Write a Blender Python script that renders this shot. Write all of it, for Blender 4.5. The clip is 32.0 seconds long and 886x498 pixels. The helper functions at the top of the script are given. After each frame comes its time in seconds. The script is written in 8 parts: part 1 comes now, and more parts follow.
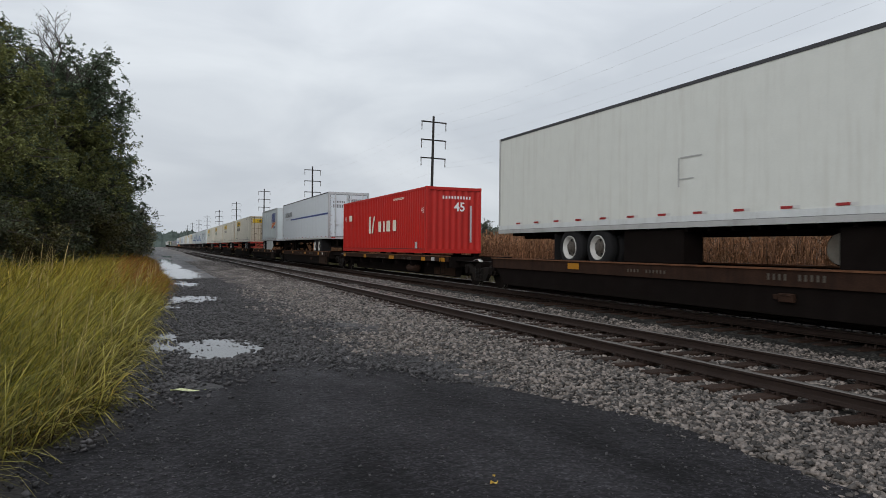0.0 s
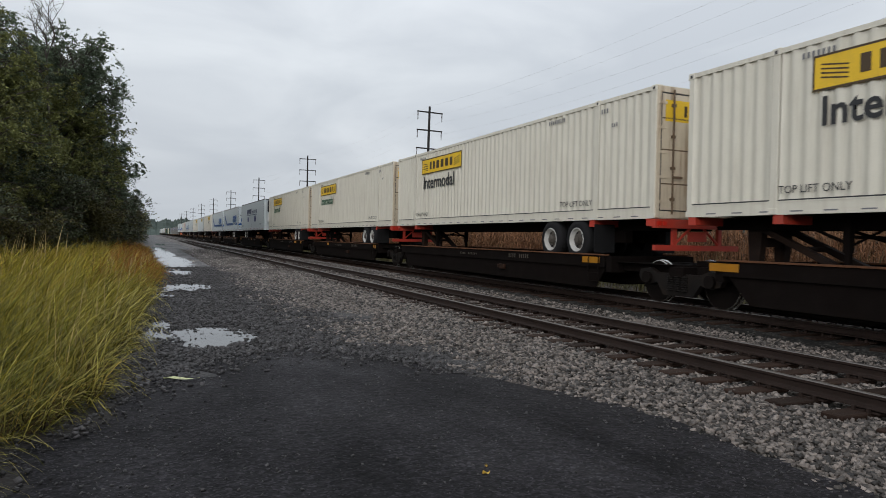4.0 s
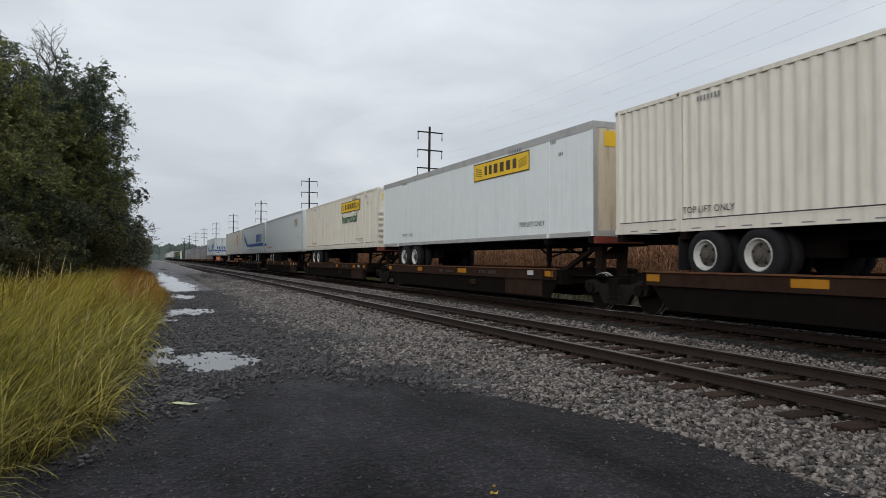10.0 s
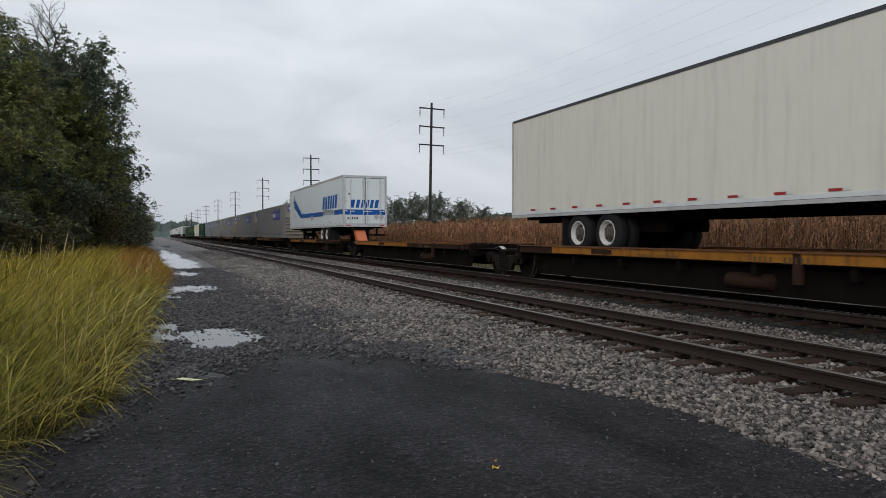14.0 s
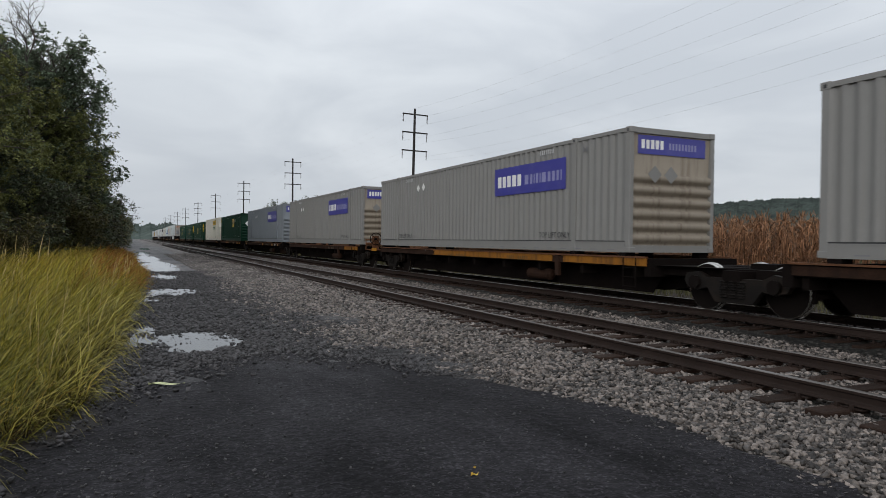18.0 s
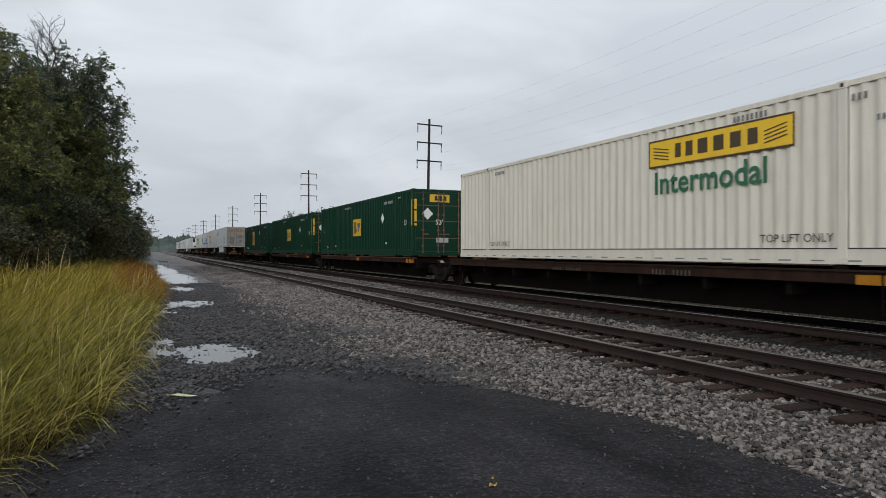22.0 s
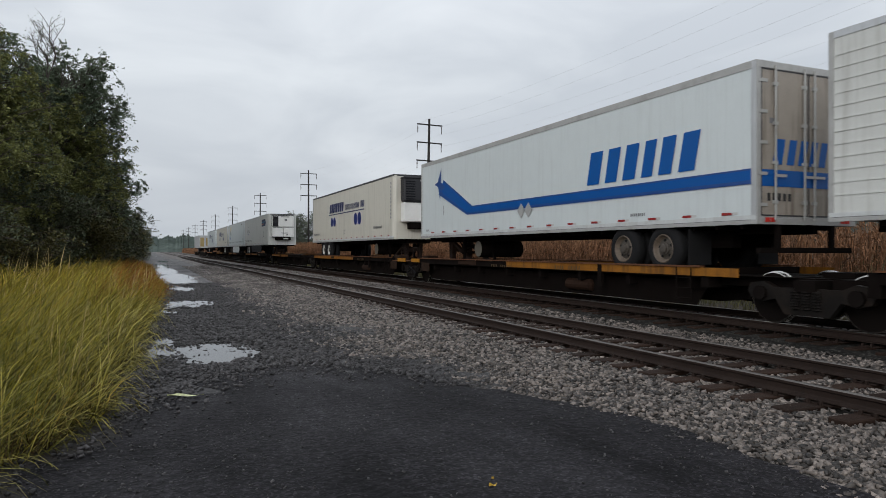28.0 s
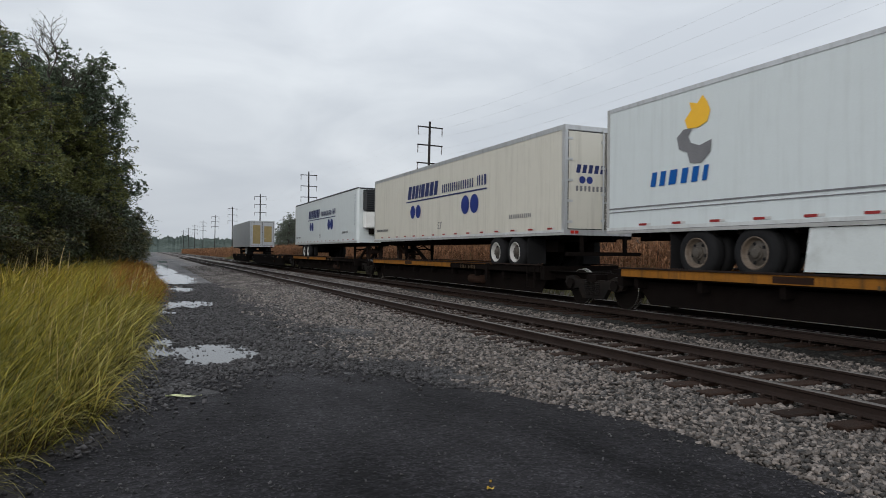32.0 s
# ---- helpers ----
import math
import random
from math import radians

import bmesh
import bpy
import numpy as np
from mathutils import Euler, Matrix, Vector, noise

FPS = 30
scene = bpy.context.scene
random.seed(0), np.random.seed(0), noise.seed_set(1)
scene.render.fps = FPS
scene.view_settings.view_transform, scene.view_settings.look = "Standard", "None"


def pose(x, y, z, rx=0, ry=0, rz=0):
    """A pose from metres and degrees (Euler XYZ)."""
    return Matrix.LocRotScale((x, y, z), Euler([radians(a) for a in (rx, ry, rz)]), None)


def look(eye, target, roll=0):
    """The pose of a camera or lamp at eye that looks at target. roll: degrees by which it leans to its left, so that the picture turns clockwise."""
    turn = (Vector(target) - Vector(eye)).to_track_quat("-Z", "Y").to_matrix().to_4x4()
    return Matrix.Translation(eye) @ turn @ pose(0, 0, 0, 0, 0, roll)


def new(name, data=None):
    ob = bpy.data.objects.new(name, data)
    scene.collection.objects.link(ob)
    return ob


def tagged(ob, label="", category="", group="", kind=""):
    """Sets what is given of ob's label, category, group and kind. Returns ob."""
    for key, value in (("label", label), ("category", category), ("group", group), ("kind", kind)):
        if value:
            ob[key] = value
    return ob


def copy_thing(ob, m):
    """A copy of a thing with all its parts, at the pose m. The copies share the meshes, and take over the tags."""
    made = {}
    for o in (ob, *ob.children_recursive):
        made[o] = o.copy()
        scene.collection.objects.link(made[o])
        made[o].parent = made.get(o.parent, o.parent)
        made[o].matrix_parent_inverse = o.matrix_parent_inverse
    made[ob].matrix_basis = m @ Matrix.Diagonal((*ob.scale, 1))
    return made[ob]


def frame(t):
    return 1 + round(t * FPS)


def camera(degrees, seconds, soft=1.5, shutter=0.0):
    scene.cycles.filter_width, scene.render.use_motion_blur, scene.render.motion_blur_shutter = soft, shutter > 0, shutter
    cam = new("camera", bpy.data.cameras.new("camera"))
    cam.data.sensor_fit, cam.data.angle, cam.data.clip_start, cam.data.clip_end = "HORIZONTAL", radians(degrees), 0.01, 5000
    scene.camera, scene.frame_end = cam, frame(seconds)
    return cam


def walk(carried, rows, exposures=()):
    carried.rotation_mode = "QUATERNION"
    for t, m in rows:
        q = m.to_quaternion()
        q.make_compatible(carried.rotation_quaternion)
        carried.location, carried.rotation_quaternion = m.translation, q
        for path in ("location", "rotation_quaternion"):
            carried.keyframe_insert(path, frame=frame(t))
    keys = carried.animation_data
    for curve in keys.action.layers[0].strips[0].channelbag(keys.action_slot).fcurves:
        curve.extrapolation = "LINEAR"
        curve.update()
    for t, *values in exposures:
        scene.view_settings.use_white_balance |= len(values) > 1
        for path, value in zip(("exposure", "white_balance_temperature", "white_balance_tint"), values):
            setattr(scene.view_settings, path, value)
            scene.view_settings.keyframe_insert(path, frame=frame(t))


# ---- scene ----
# The camera: held by hand on one spot beside the road, turning a little.
# World: rails run along +y, the train rolls towards -y, z = 0 is the road.
EYE = 1.65
cam = camera(66.7, 32.0, soft=0.7, shutter=0.06)
# seconds, degrees right of the rails, degrees up, roll
TURNS = [
    (0.0, 23.220, -0.065, 0.583),
    (0.5, 23.137, -0.113, 0.457),
    (1.0, 23.214, -0.324, 0.486),
    (1.5, 23.268, -0.167, 0.397),
    (2.0, 23.382, 0.245, 0.376),
    (2.5, 23.441, 0.242, 0.449),
    (3.0, 24.031, -0.351, 0.705),
    (3.5, 23.917, -0.768, 1.119),
    (5.5, 22.962, -0.946, 0.807),
    (6.0, 22.706, -0.875, 0.917),
    (6.5, 22.407, -1.168, 0.238),
    (7.0, 22.231, -0.912, 0.577),
    (7.5, 22.150, -0.340, 0.345),
    (8.0, 22.153, -0.422, -0.187),
    (8.5, 22.585, -0.705, 0.038),
    (9.0, 22.858, -0.411, 0.061),
    (9.5, 23.193, 0.222, 0.002),
    (10.0, 23.439, 0.771, -0.039),
    (10.5, 23.414, 0.098, 0.168),
    (11.0, 23.234, -0.202, 0.114),
    (11.5, 22.880, -0.474, 0.142),
    (12.0, 22.776, -0.619, 0.182),
    (12.5, 22.641, -0.683, 0.153),
    (13.0, 22.908, -0.996, 0.091),
    (13.5, 23.084, -1.195, 0.120),
    (14.0, 23.267, -1.172, -0.032),
    (14.5, 23.341, -1.328, -0.067),
    (16.5, 24.164, -0.721, -0.231),
    (17.0, 24.169, -0.535, 0.613),
    (17.5, 24.366, -0.695, 0.665),
    (18.0, 24.830, -0.661, 0.677),
    (18.5, 24.541, -0.610, 0.534),
    (19.0, 24.296, -0.751, 0.638),
    (19.5, 24.195, -0.914, 0.568),
    (20.0, 24.361, -0.740, 0.551),
    (20.5, 24.363, -0.735, 0.539),
    (21.0, 23.991, -0.831, 0.357),
    (21.5, 23.582, -0.381, 0.241),
    (22.0, 23.489, 0.163, 0.112),
    (22.5, 23.468, 0.320, -0.089),
    (23.0, 23.488, 0.146, 0.247),
    (23.5, 23.849, 0.292, 0.289),
    (24.0, 23.649, 0.448, 0.152),
    (24.5, 23.448, -0.065, 0.357),
    (25.0, 23.301, -0.291, 0.378),
    (25.5, 23.452, -0.026, 0.236),
    (27.5, 23.381, 0.227, 0.606),
    (28.0, 23.499, 0.157, 0.116),
    (28.5, 23.524, 0.491, 0.066),
    (29.0, 23.598, 0.531, 0.212),
    (29.5, 23.153, 0.599, 0.071),
    (30.0, 23.320, 0.556, 0.111),
    (30.5, 23.463, 0.557, 0.041),
    (31.0, 23.584, 0.589, 0.210),
    (31.5, 23.502, 0.375, 0.361),
    (32.0, 23.530, 0.369, 0.563),
]
walk(cam, [(t, pose(0, 0, EYE, 0, 0, -yaw) @ pose(0, 0, 0, 90 + up) @ pose(0, 0, 0, 0, 0, roll)) for t, yaw, up, roll in TURNS])

# ---- sky and light: an overcast morning ----
world = bpy.data.worlds.new("overcast_sky")
world.use_nodes = True
scene.world = world
wn, wl = world.node_tree.nodes, world.node_tree.links
wn.clear()
w_out = wn.new("ShaderNodeOutputWorld")
w_bg = wn.new("ShaderNodeBackground")
w_sky = wn.new("ShaderNodeTexSky")
w_sky.sky_type, w_sky.sun_disc = "NISHITA", False
w_sky.sun_elevation, w_sky.sun_rotation = radians(22), radians(222)
w_sky.air_density, w_sky.dust_density = 1.0, 4.0
w_hsv = wn.new("ShaderNodeHueSaturation")
w_hsv.inputs["Saturation"].default_value = 0.15
w_hsv.inputs["Value"].default_value = 0.06
w_co = wn.new("ShaderNodeTexCoord")
w_sep = wn.new("ShaderNodeSeparateXYZ")
w_ramp = wn.new("ShaderNodeValToRGB")
e = w_ramp.color_ramp.elements
e[0].position, e[0].color = 0.0, (0.50, 0.535, 0.575, 1)
e[1].position, e[1].color = 1.0, (0.80, 0.83, 0.87, 1)
for pos, col in ((0.10, (0.53, 0.565, 0.605, 1)), (0.24, (0.545, 0.585, 0.63, 1)), (0.40, (0.66, 0.70, 0.75, 1))):
    k = w_ramp.color_ramp.elements.new(pos)
    k.color = col
w_map = wn.new("ShaderNodeMapping")
w_map.inputs["Scale"].default_value = (2.2, 2.2, 6.5)
w_n1 = wn.new("ShaderNodeTexNoise")
w_n1.inputs["Scale"].default_value, w_n1.inputs["Detail"].default_value = 1.1, 5
w_n1.inputs["Distortion"].default_value = 0.5
w_r2 = wn.new("ShaderNodeValToRGB")
w_r2.color_ramp.elements[0].position, w_r2.color_ramp.elements[0].color = 0.36, (0.80, 0.815, 0.84, 1)
w_r2.color_ramp.elements[1].position, w_r2.color_ramp.elements[1].color = 0.66, (1.10, 1.095, 1.085, 1)
w_mul = wn.new("ShaderNodeMixRGB")
w_mul.blend_type = "MULTIPLY"
w_mul.inputs[0].default_value = 1.0
w_add = wn.new("ShaderNodeMixRGB")
w_add.blend_type = "ADD"
w_add.inputs[0].default_value = 0.3
wl.new(w_co.outputs["Generated"], w_sep.inputs[0])
wl.new(w_sep.outputs["Z"], w_ramp.inputs[0])
wl.new(w_co.outputs["Generated"], w_map.inputs[0])
wl.new(w_map.outputs[0], w_n1.inputs["Vector"])
wl.new(w_n1.outputs["Fac"], w_r2.inputs[0])
wl.new(w_ramp.outputs[0], w_mul.inputs[1])
wl.new(w_r2.outputs[0], w_mul.inputs[2])
wl.new(w_sky.outputs[0], w_hsv.inputs["Color"])
wl.new(w_mul.outputs[0], w_add.inputs[1])
wl.new(w_hsv.outputs[0], w_add.inputs[2])
wl.new(w_add.outputs[0], w_bg.inputs["Color"])
wl.new(w_bg.outputs[0], w_out.inputs["Surface"])
w_bg.inputs["Strength"].default_value = 1.12

sun = new("sun", bpy.data.lights.new("sun", "SUN"))
sun.data.energy, sun.data.angle, sun.data.color = 0.75, radians(30), (1.0, 0.97, 0.93)
sun.matrix_world = look((-30, -27, 16.5), (0, 0, 0))
scene.view_settings.exposure = 0.0

# ---- materials ----
def mat(name, col, rough=0.6, metal=0.0, vary=0.15, scale=3.0, fine=40.0, bump=0.15, streak=0.0, dirt=(0.10, 0.085, 0.06), dirty=0.0, spec=0.5, island=0.0, rnd=0.0, stretch=(1, 1, 1)):
    """A painted, mineral or plant surface: two scales of variation, optional upright streaks of dirt, fine relief."""
    m = bpy.data.materials.new(name)
    m.use_nodes = True
    n, l = m.node_tree.nodes, m.node_tree.links
    bsdf = n["Principled BSDF"]
    bsdf.inputs["Roughness"].default_value = rough
    bsdf.inputs["Metallic"].default_value = metal
    bsdf.inputs["Specular IOR Level"].default_value = spec
    co = n.new("ShaderNodeTexCoord")
    mp = n.new("ShaderNodeMapping")
    mp.inputs["Scale"].default_value = stretch
    l.new(co.outputs["Object"], mp.inputs[0])
    a, b = n.new("ShaderNodeTexNoise"), n.new("ShaderNodeTexNoise")
    a.inputs["Scale"].default_value, a.inputs["Detail"].default_value = scale, 4
    b.inputs["Scale"].default_value, b.inputs["Detail"].default_value = fine, 3
    l.new(mp.outputs[0], a.inputs["Vector"])
    l.new(mp.outputs[0], b.inputs["Vector"])
    add = n.new("ShaderNodeMath")
    add.operation = "ADD"
    l.new(a.outputs["Fac"], add.inputs[0])
    l.new(b.outputs["Fac"], add.inputs[1])
    rng = n.new("ShaderNodeMapRange")
    rng.inputs["From Min"].default_value, rng.inputs["From Max"].default_value = 0.65, 1.35
    rng.inputs["To Min"].default_value, rng.inputs["To Max"].default_value = 1 - vary, 1 + vary
    l.new(add.outputs[0], rng.inputs["Value"])
    last = rng.outputs[0]
    if island or rnd:
        src = n.new("ShaderNodeNewGeometry").outputs["Random Per Island"] if island else n.new("ShaderNodeObjectInfo").outputs["Random"]
        amount = island or rnd
        r2 = n.new("ShaderNodeMapRange")
        r2.inputs["To Min"].default_value, r2.inputs["To Max"].default_value = 1 - amount, 1 + amount
        if amount > 0.8:                                 # crushed stone: mostly dark, a few pale
            pw = n.new("ShaderNodeMath")
            pw.operation = "POWER"
            pw.inputs[1].default_value = 1.7
            l.new(src, pw.inputs[0])
            src = pw.outputs[0]
            r2.inputs["To Max"].default_value = 2.6
        l.new(src, r2.inputs["Value"])
        mm = n.new("ShaderNodeMath")
        mm.operation = "MULTIPLY"
        l.new(last, mm.inputs[0])
        l.new(r2.outputs[0], mm.inputs[1])
        last = mm.outputs[0]
    mul = n.new("ShaderNodeVectorMath")
    mul.operation = "SCALE"
    mul.inputs[0].default_value = col
    l.new(last, mul.inputs["Scale"])
    colour = mul.outputs[0]
    if dirty or streak:
        sp = n.new("ShaderNodeMapping")
        sp.inputs["Scale"].default_value = (5.0, 5.0, 0.35) if streak else (1.2, 1.2, 1.2)
        l.new(co.outputs["Object"], sp.inputs[0])
        s = n.new("ShaderNodeTexNoise")
        s.inputs["Scale"].default_value, s.inputs["Detail"].default_value = 1.3, 6
        s.inputs["Roughness"].default_value = 0.62
        l.new(sp.outputs[0], s.inputs["Vector"])
        rp = n.new("ShaderNodeMapRange")
        rp.inputs["From Min"].default_value, rp.inputs["From Max"].default_value = 0.50, 0.78
        rp.inputs["To Min"].default_value, rp.inputs["To Max"].default_value = 0.0, max(streak, dirty)
        l.new(s.outputs["Fac"], rp.inputs["Value"])
        mix = n.new("ShaderNodeMixRGB")
        mix.inputs[2].default_value = (*dirt, 1)
        l.new(rp.outputs[0], mix.inputs[0])
        l.new(colour, mix.inputs[1])
        colour = mix.outputs[0]
    l.new(colour, bsdf.inputs["Base Color"])
    if bump:
        bp = n.new("ShaderNodeBump")
        bp.inputs["Strength"].default_value, bp.inputs["Distance"].default_value = bump, 0.01
        l.new(b.outputs["Fac"], bp.inputs["Height"])
        l.new(bp.outputs[0], bsdf.inputs["Normal"])
    return m


M = {}
for key, args in dict(
    white=dict(spec=0.7, col=(0.615, 0.665, 0.675), rough=0.32, vary=0.03, bump=0.02, streak=0.12),
    white_warm=dict(spec=0.65, col=(0.60, 0.612, 0.575), rough=0.36, vary=0.04, bump=0.02, streak=0.2, dirt=(0.25, 0.20, 0.15)),
    white_bright=dict(spec=0.7, col=(0.71, 0.755, 0.75), rough=0.34, vary=0.04, bump=0.03, streak=0.22, dirt=(0.30, 0.27, 0.22)),
    white_blue=dict(spec=0.65, col=(0.62, 0.665, 0.71), rough=0.35, vary=0.03, bump=0.02, streak=0.15),
    cream=dict(spec=0.6, col=(0.60, 0.578, 0.508), rough=0.36, vary=0.03, bump=0.02, streak=0.22),
    offwhite=dict(spec=0.6, col=(0.66, 0.625, 0.54), rough=0.42, vary=0.05, bump=0.04, streak=0.38, dirt=(0.22, 0.15, 0.09)),
    offwhite_clean=dict(spec=0.6, col=(0.655, 0.625, 0.535), rough=0.42, vary=0.04, bump=0.04, streak=0.28, dirt=(0.22, 0.15, 0.09)),
    grey_paint=dict(spec=0.35, col=(0.205, 0.202, 0.194), rough=0.5, vary=0.04, bump=0.04, streak=0.2, dirt=(0.2, 0.16, 0.12)),
    grey_blue=dict(spec=0.35, col=(0.185, 0.205, 0.226), rough=0.5, vary=0.04, bump=0.04, streak=0.2, dirt=(0.2, 0.16, 0.12)),
    red_paint=dict(spec=0.25, col=(0.41, 0.018, 0.014), rough=0.45, vary=0.06, bump=0.04, streak=0.22, dirt=(0.12, 0.03, 0.02)),
    green_paint=dict(col=(0.0028, 0.033, 0.0165), rough=0.46, spec=0.2, vary=0.08, bump=0.04, streak=0.35, dirt=(0.008, 0.026, 0.015)),
    green_light=dict(col=(0.0036, 0.037, 0.021), spec=0.2, rough=0.46, vary=0.08, bump=0.04, streak=0.3, dirt=(0.012, 0.040, 0.022)),
    alu=dict(col=(0.55, 0.56, 0.57), rough=0.42, metal=0.6, vary=0.06, bump=0.03, streak=0.3),
    rail_pale=dict(col=(0.58, 0.60, 0.60), rough=0.45, metal=0.15, vary=0.08, bump=0.03, streak=0.3, dirt=(0.25, 0.22, 0.18)),
    alu_dull=dict(col=(0.42, 0.42, 0.41), rough=0.55, metal=0.3, vary=0.08, bump=0.05, dirty=0.4),
    black_rail=dict(col=(0.03, 0.03, 0.033), rough=0.5, vary=0.2, bump=0.05),
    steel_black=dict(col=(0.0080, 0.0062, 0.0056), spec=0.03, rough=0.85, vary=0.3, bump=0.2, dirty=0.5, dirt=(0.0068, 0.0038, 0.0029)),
    sill_brown=dict(col=(0.027, 0.0135, 0.0085), spec=0.12, rough=0.8, vary=0.4, bump=0.3, streak=0.7, dirt=(0.012, 0.0075, 0.006)),
    web_rust=dict(col=(0.026, 0.014, 0.0085), spec=0.12, rough=0.85, vary=0.45, bump=0.3, streak=0.8, dirt=(0.012, 0.008, 0.006)),
    hitch_brown=dict(col=(0.018, 0.011, 0.0085), spec=0.15, rough=0.75, vary=0.4, bump=0.25, dirty=0.6, dirt=(0.045, 0.022, 0.012)),
    tank_dull=dict(col=(0.13, 0.118, 0.098), rough=0.6, vary=0.25, scale=6, bump=0.1, dirty=0.6, dirt=(0.08, 0.05, 0.03)),
    rust=dict(col=(0.115, 0.050, 0.024), spec=0.2, rough=0.8, vary=0.35, bump=0.3, dirty=0.6, dirt=(0.03, 0.02, 0.015)),
    yellow_sill=dict(spec=0.2, col=(0.25, 0.10, 0.012), rough=0.6, vary=0.25, bump=0.15, streak=0.95, dirt=(0.06, 0.03, 0.016)),
    yellow_patch=dict(spec=0.2, col=(0.36, 0.155, 0.011), rough=0.5, vary=0.12, bump=0.1, dirty=0.3),
    grime=dict(col=(0.235, 0.20, 0.155), rough=0.6, vary=0.08, bump=0.05, streak=0.85, dirt=(0.10, 0.065, 0.042)),
    door_dirty=dict(col=(0.31, 0.275, 0.235), rough=0.6, vary=0.12, bump=0.05, streak=0.9, dirt=(0.10, 0.075, 0.055)),
    rod_rust=dict(col=(0.13, 0.085, 0.05), rough=0.7, vary=0.3, bump=0.2, streak=0.6, dirt=(0.05, 0.03, 0.02)),
    rusty_white=dict(col=(0.60, 0.52, 0.40), rough=0.5, vary=0.08, bump=0.06, streak=0.9, dirt=(0.22, 0.12, 0.055)),
    truck_steel=dict(col=(0.0095, 0.0078, 0.007), rough=0.6, spec=0.14, vary=0.3, bump=0.2, dirty=0.5, dirt=(0.05, 0.033, 0.022)),
    orange=dict(col=(0.42, 0.10, 0.03), rough=0.5, vary=0.1, bump=0.1, dirty=0.4),
    nose_red=dict(col=(0.15, 0.022, 0.012), rough=0.6, vary=0.3, bump=0.1, dirty=0.7),
    chassis_red=dict(col=(0.40, 0.035, 0.018), rough=0.55, vary=0.15, bump=0.1, dirty=0.5),
    tyre=dict(col=(0.012, 0.012, 0.013), spec=0.2, rough=0.85, vary=0.2, bump=0.2),
    rim=dict(col=(0.47, 0.47, 0.45), rough=0.45, vary=0.06, bump=0.05, dirty=0.4, dirt=(0.2, 0.13, 0.08)),
    rim_brown=dict(col=(0.13, 0.10, 0.075), rough=0.6, vary=0.3, scale=8, bump=0.1, dirty=0.6, dirt=(0.04, 0.03, 0.02)),
    hub=dict(col=(0.065, 0.055, 0.045), rough=0.6, vary=0.3, scale=9, bump=0.1, dirty=0.6, dirt=(0.03, 0.025, 0.02)),
    wheel_steel=dict(col=(0.008, 0.0062, 0.0055), spec=0.05, rough=0.6, metal=0.0, vary=0.2, bump=0.1),
    wheel_tread=dict(col=(0.6, 0.58, 0.55), rough=0.25, metal=1.0, vary=0.05, bump=0.02),
    tape_red=dict(col=(0.27, 0.014, 0.014), rough=0.3, vary=0.05, bump=0),
    tape_white=dict(col=(0.52, 0.52, 0.51), rough=0.3, vary=0.05, bump=0),
    sign_yellow=dict(col=(0.78, 0.50, 0.02), rough=0.5, vary=0.06, bump=0.02, dirty=0.25),
    sign_yellow_clean=dict(col=(0.66, 0.41, 0.02), rough=0.45, vary=0.04, bump=0.02),
    ink_brown=dict(col=(0.06, 0.035, 0.012), rough=0.5, vary=0.1, bump=0),
    ink_black=dict(col=(0.02, 0.02, 0.022), rough=0.5, vary=0.1, bump=0),
    ink_grey=dict(col=(0.16, 0.16, 0.17), rough=0.5, vary=0.2, bump=0),
    ink_pale=dict(col=(0.42, 0.42, 0.42), rough=0.5, vary=0.2, bump=0),
    ink_green=dict(col=(0.02, 0.12, 0.06), rough=0.5, vary=0.1, bump=0),
    patch_pale=dict(col=(0.52, 0.51, 0.48), rough=0.5, vary=0.06, bump=0, dirty=0.1),
    ink_cream=dict(col=(0.70, 0.66, 0.55), rough=0.55, vary=0.12, bump=0, dirty=0.2),
    ink_white=dict(col=(0.75, 0.75, 0.73), rough=0.5, vary=0.08, bump=0),
    marten_blue=dict(spec=0.25, col=(0.002, 0.082, 0.32), rough=0.35, vary=0.05, bump=0),
    marten_edge=dict(col=(0.01, 0.055, 0.23), rough=0.35, vary=0.05, bump=0),
    navy=dict(col=(0.010, 0.026, 0.175), rough=0.4, vary=0.05, bump=0),
    word_navy=dict(col=(0.010, 0.021, 0.105), rough=0.4, vary=0.05, bump=0),
    panel_navy=dict(col=(0.012, 0.028, 0.085), spec=0.3, rough=0.5, vary=0.1, bump=0),
    panel_teal=dict(col=(0.03, 0.16, 0.25), spec=0.3, rough=0.5, vary=0.1, bump=0),
    stripe_blue=dict(col=(0.03, 0.06, 0.26), rough=0.4, vary=0.05, bump=0),
    violet_blue=dict(col=(0.045, 0.045, 0.26), rough=0.4, vary=0.06, bump=0.02, dirty=0.12, dirt=(0.3, 0.3, 0.33)),
    pale_violet=dict(col=(0.24, 0.24, 0.42), rough=0.5, vary=0.15, bump=0),
    orange_clean=dict(col=(0.85, 0.20, 0.02), rough=0.4, vary=0.04, bump=0),
    logo_red=dict(col=(0.55, 0.04, 0.03), rough=0.4, vary=0.08, bump=0),
    logo_orange=dict(col=(0.62, 0.12, 0.02), rough=0.4, vary=0.08, bump=0),
    logo_faded=dict(col=(0.36, 0.13, 0.05), rough=0.6, vary=0.4, scale=6, bump=0, dirty=0.6),
    logo_yellow=dict(col=(0.85, 0.47, 0.02), rough=0.4, vary=0.05, bump=0),
    fairing_black=dict(col=(0.006, 0.0068, 0.010), rough=0.5, spec=0.2, vary=0.2, bump=0.05),
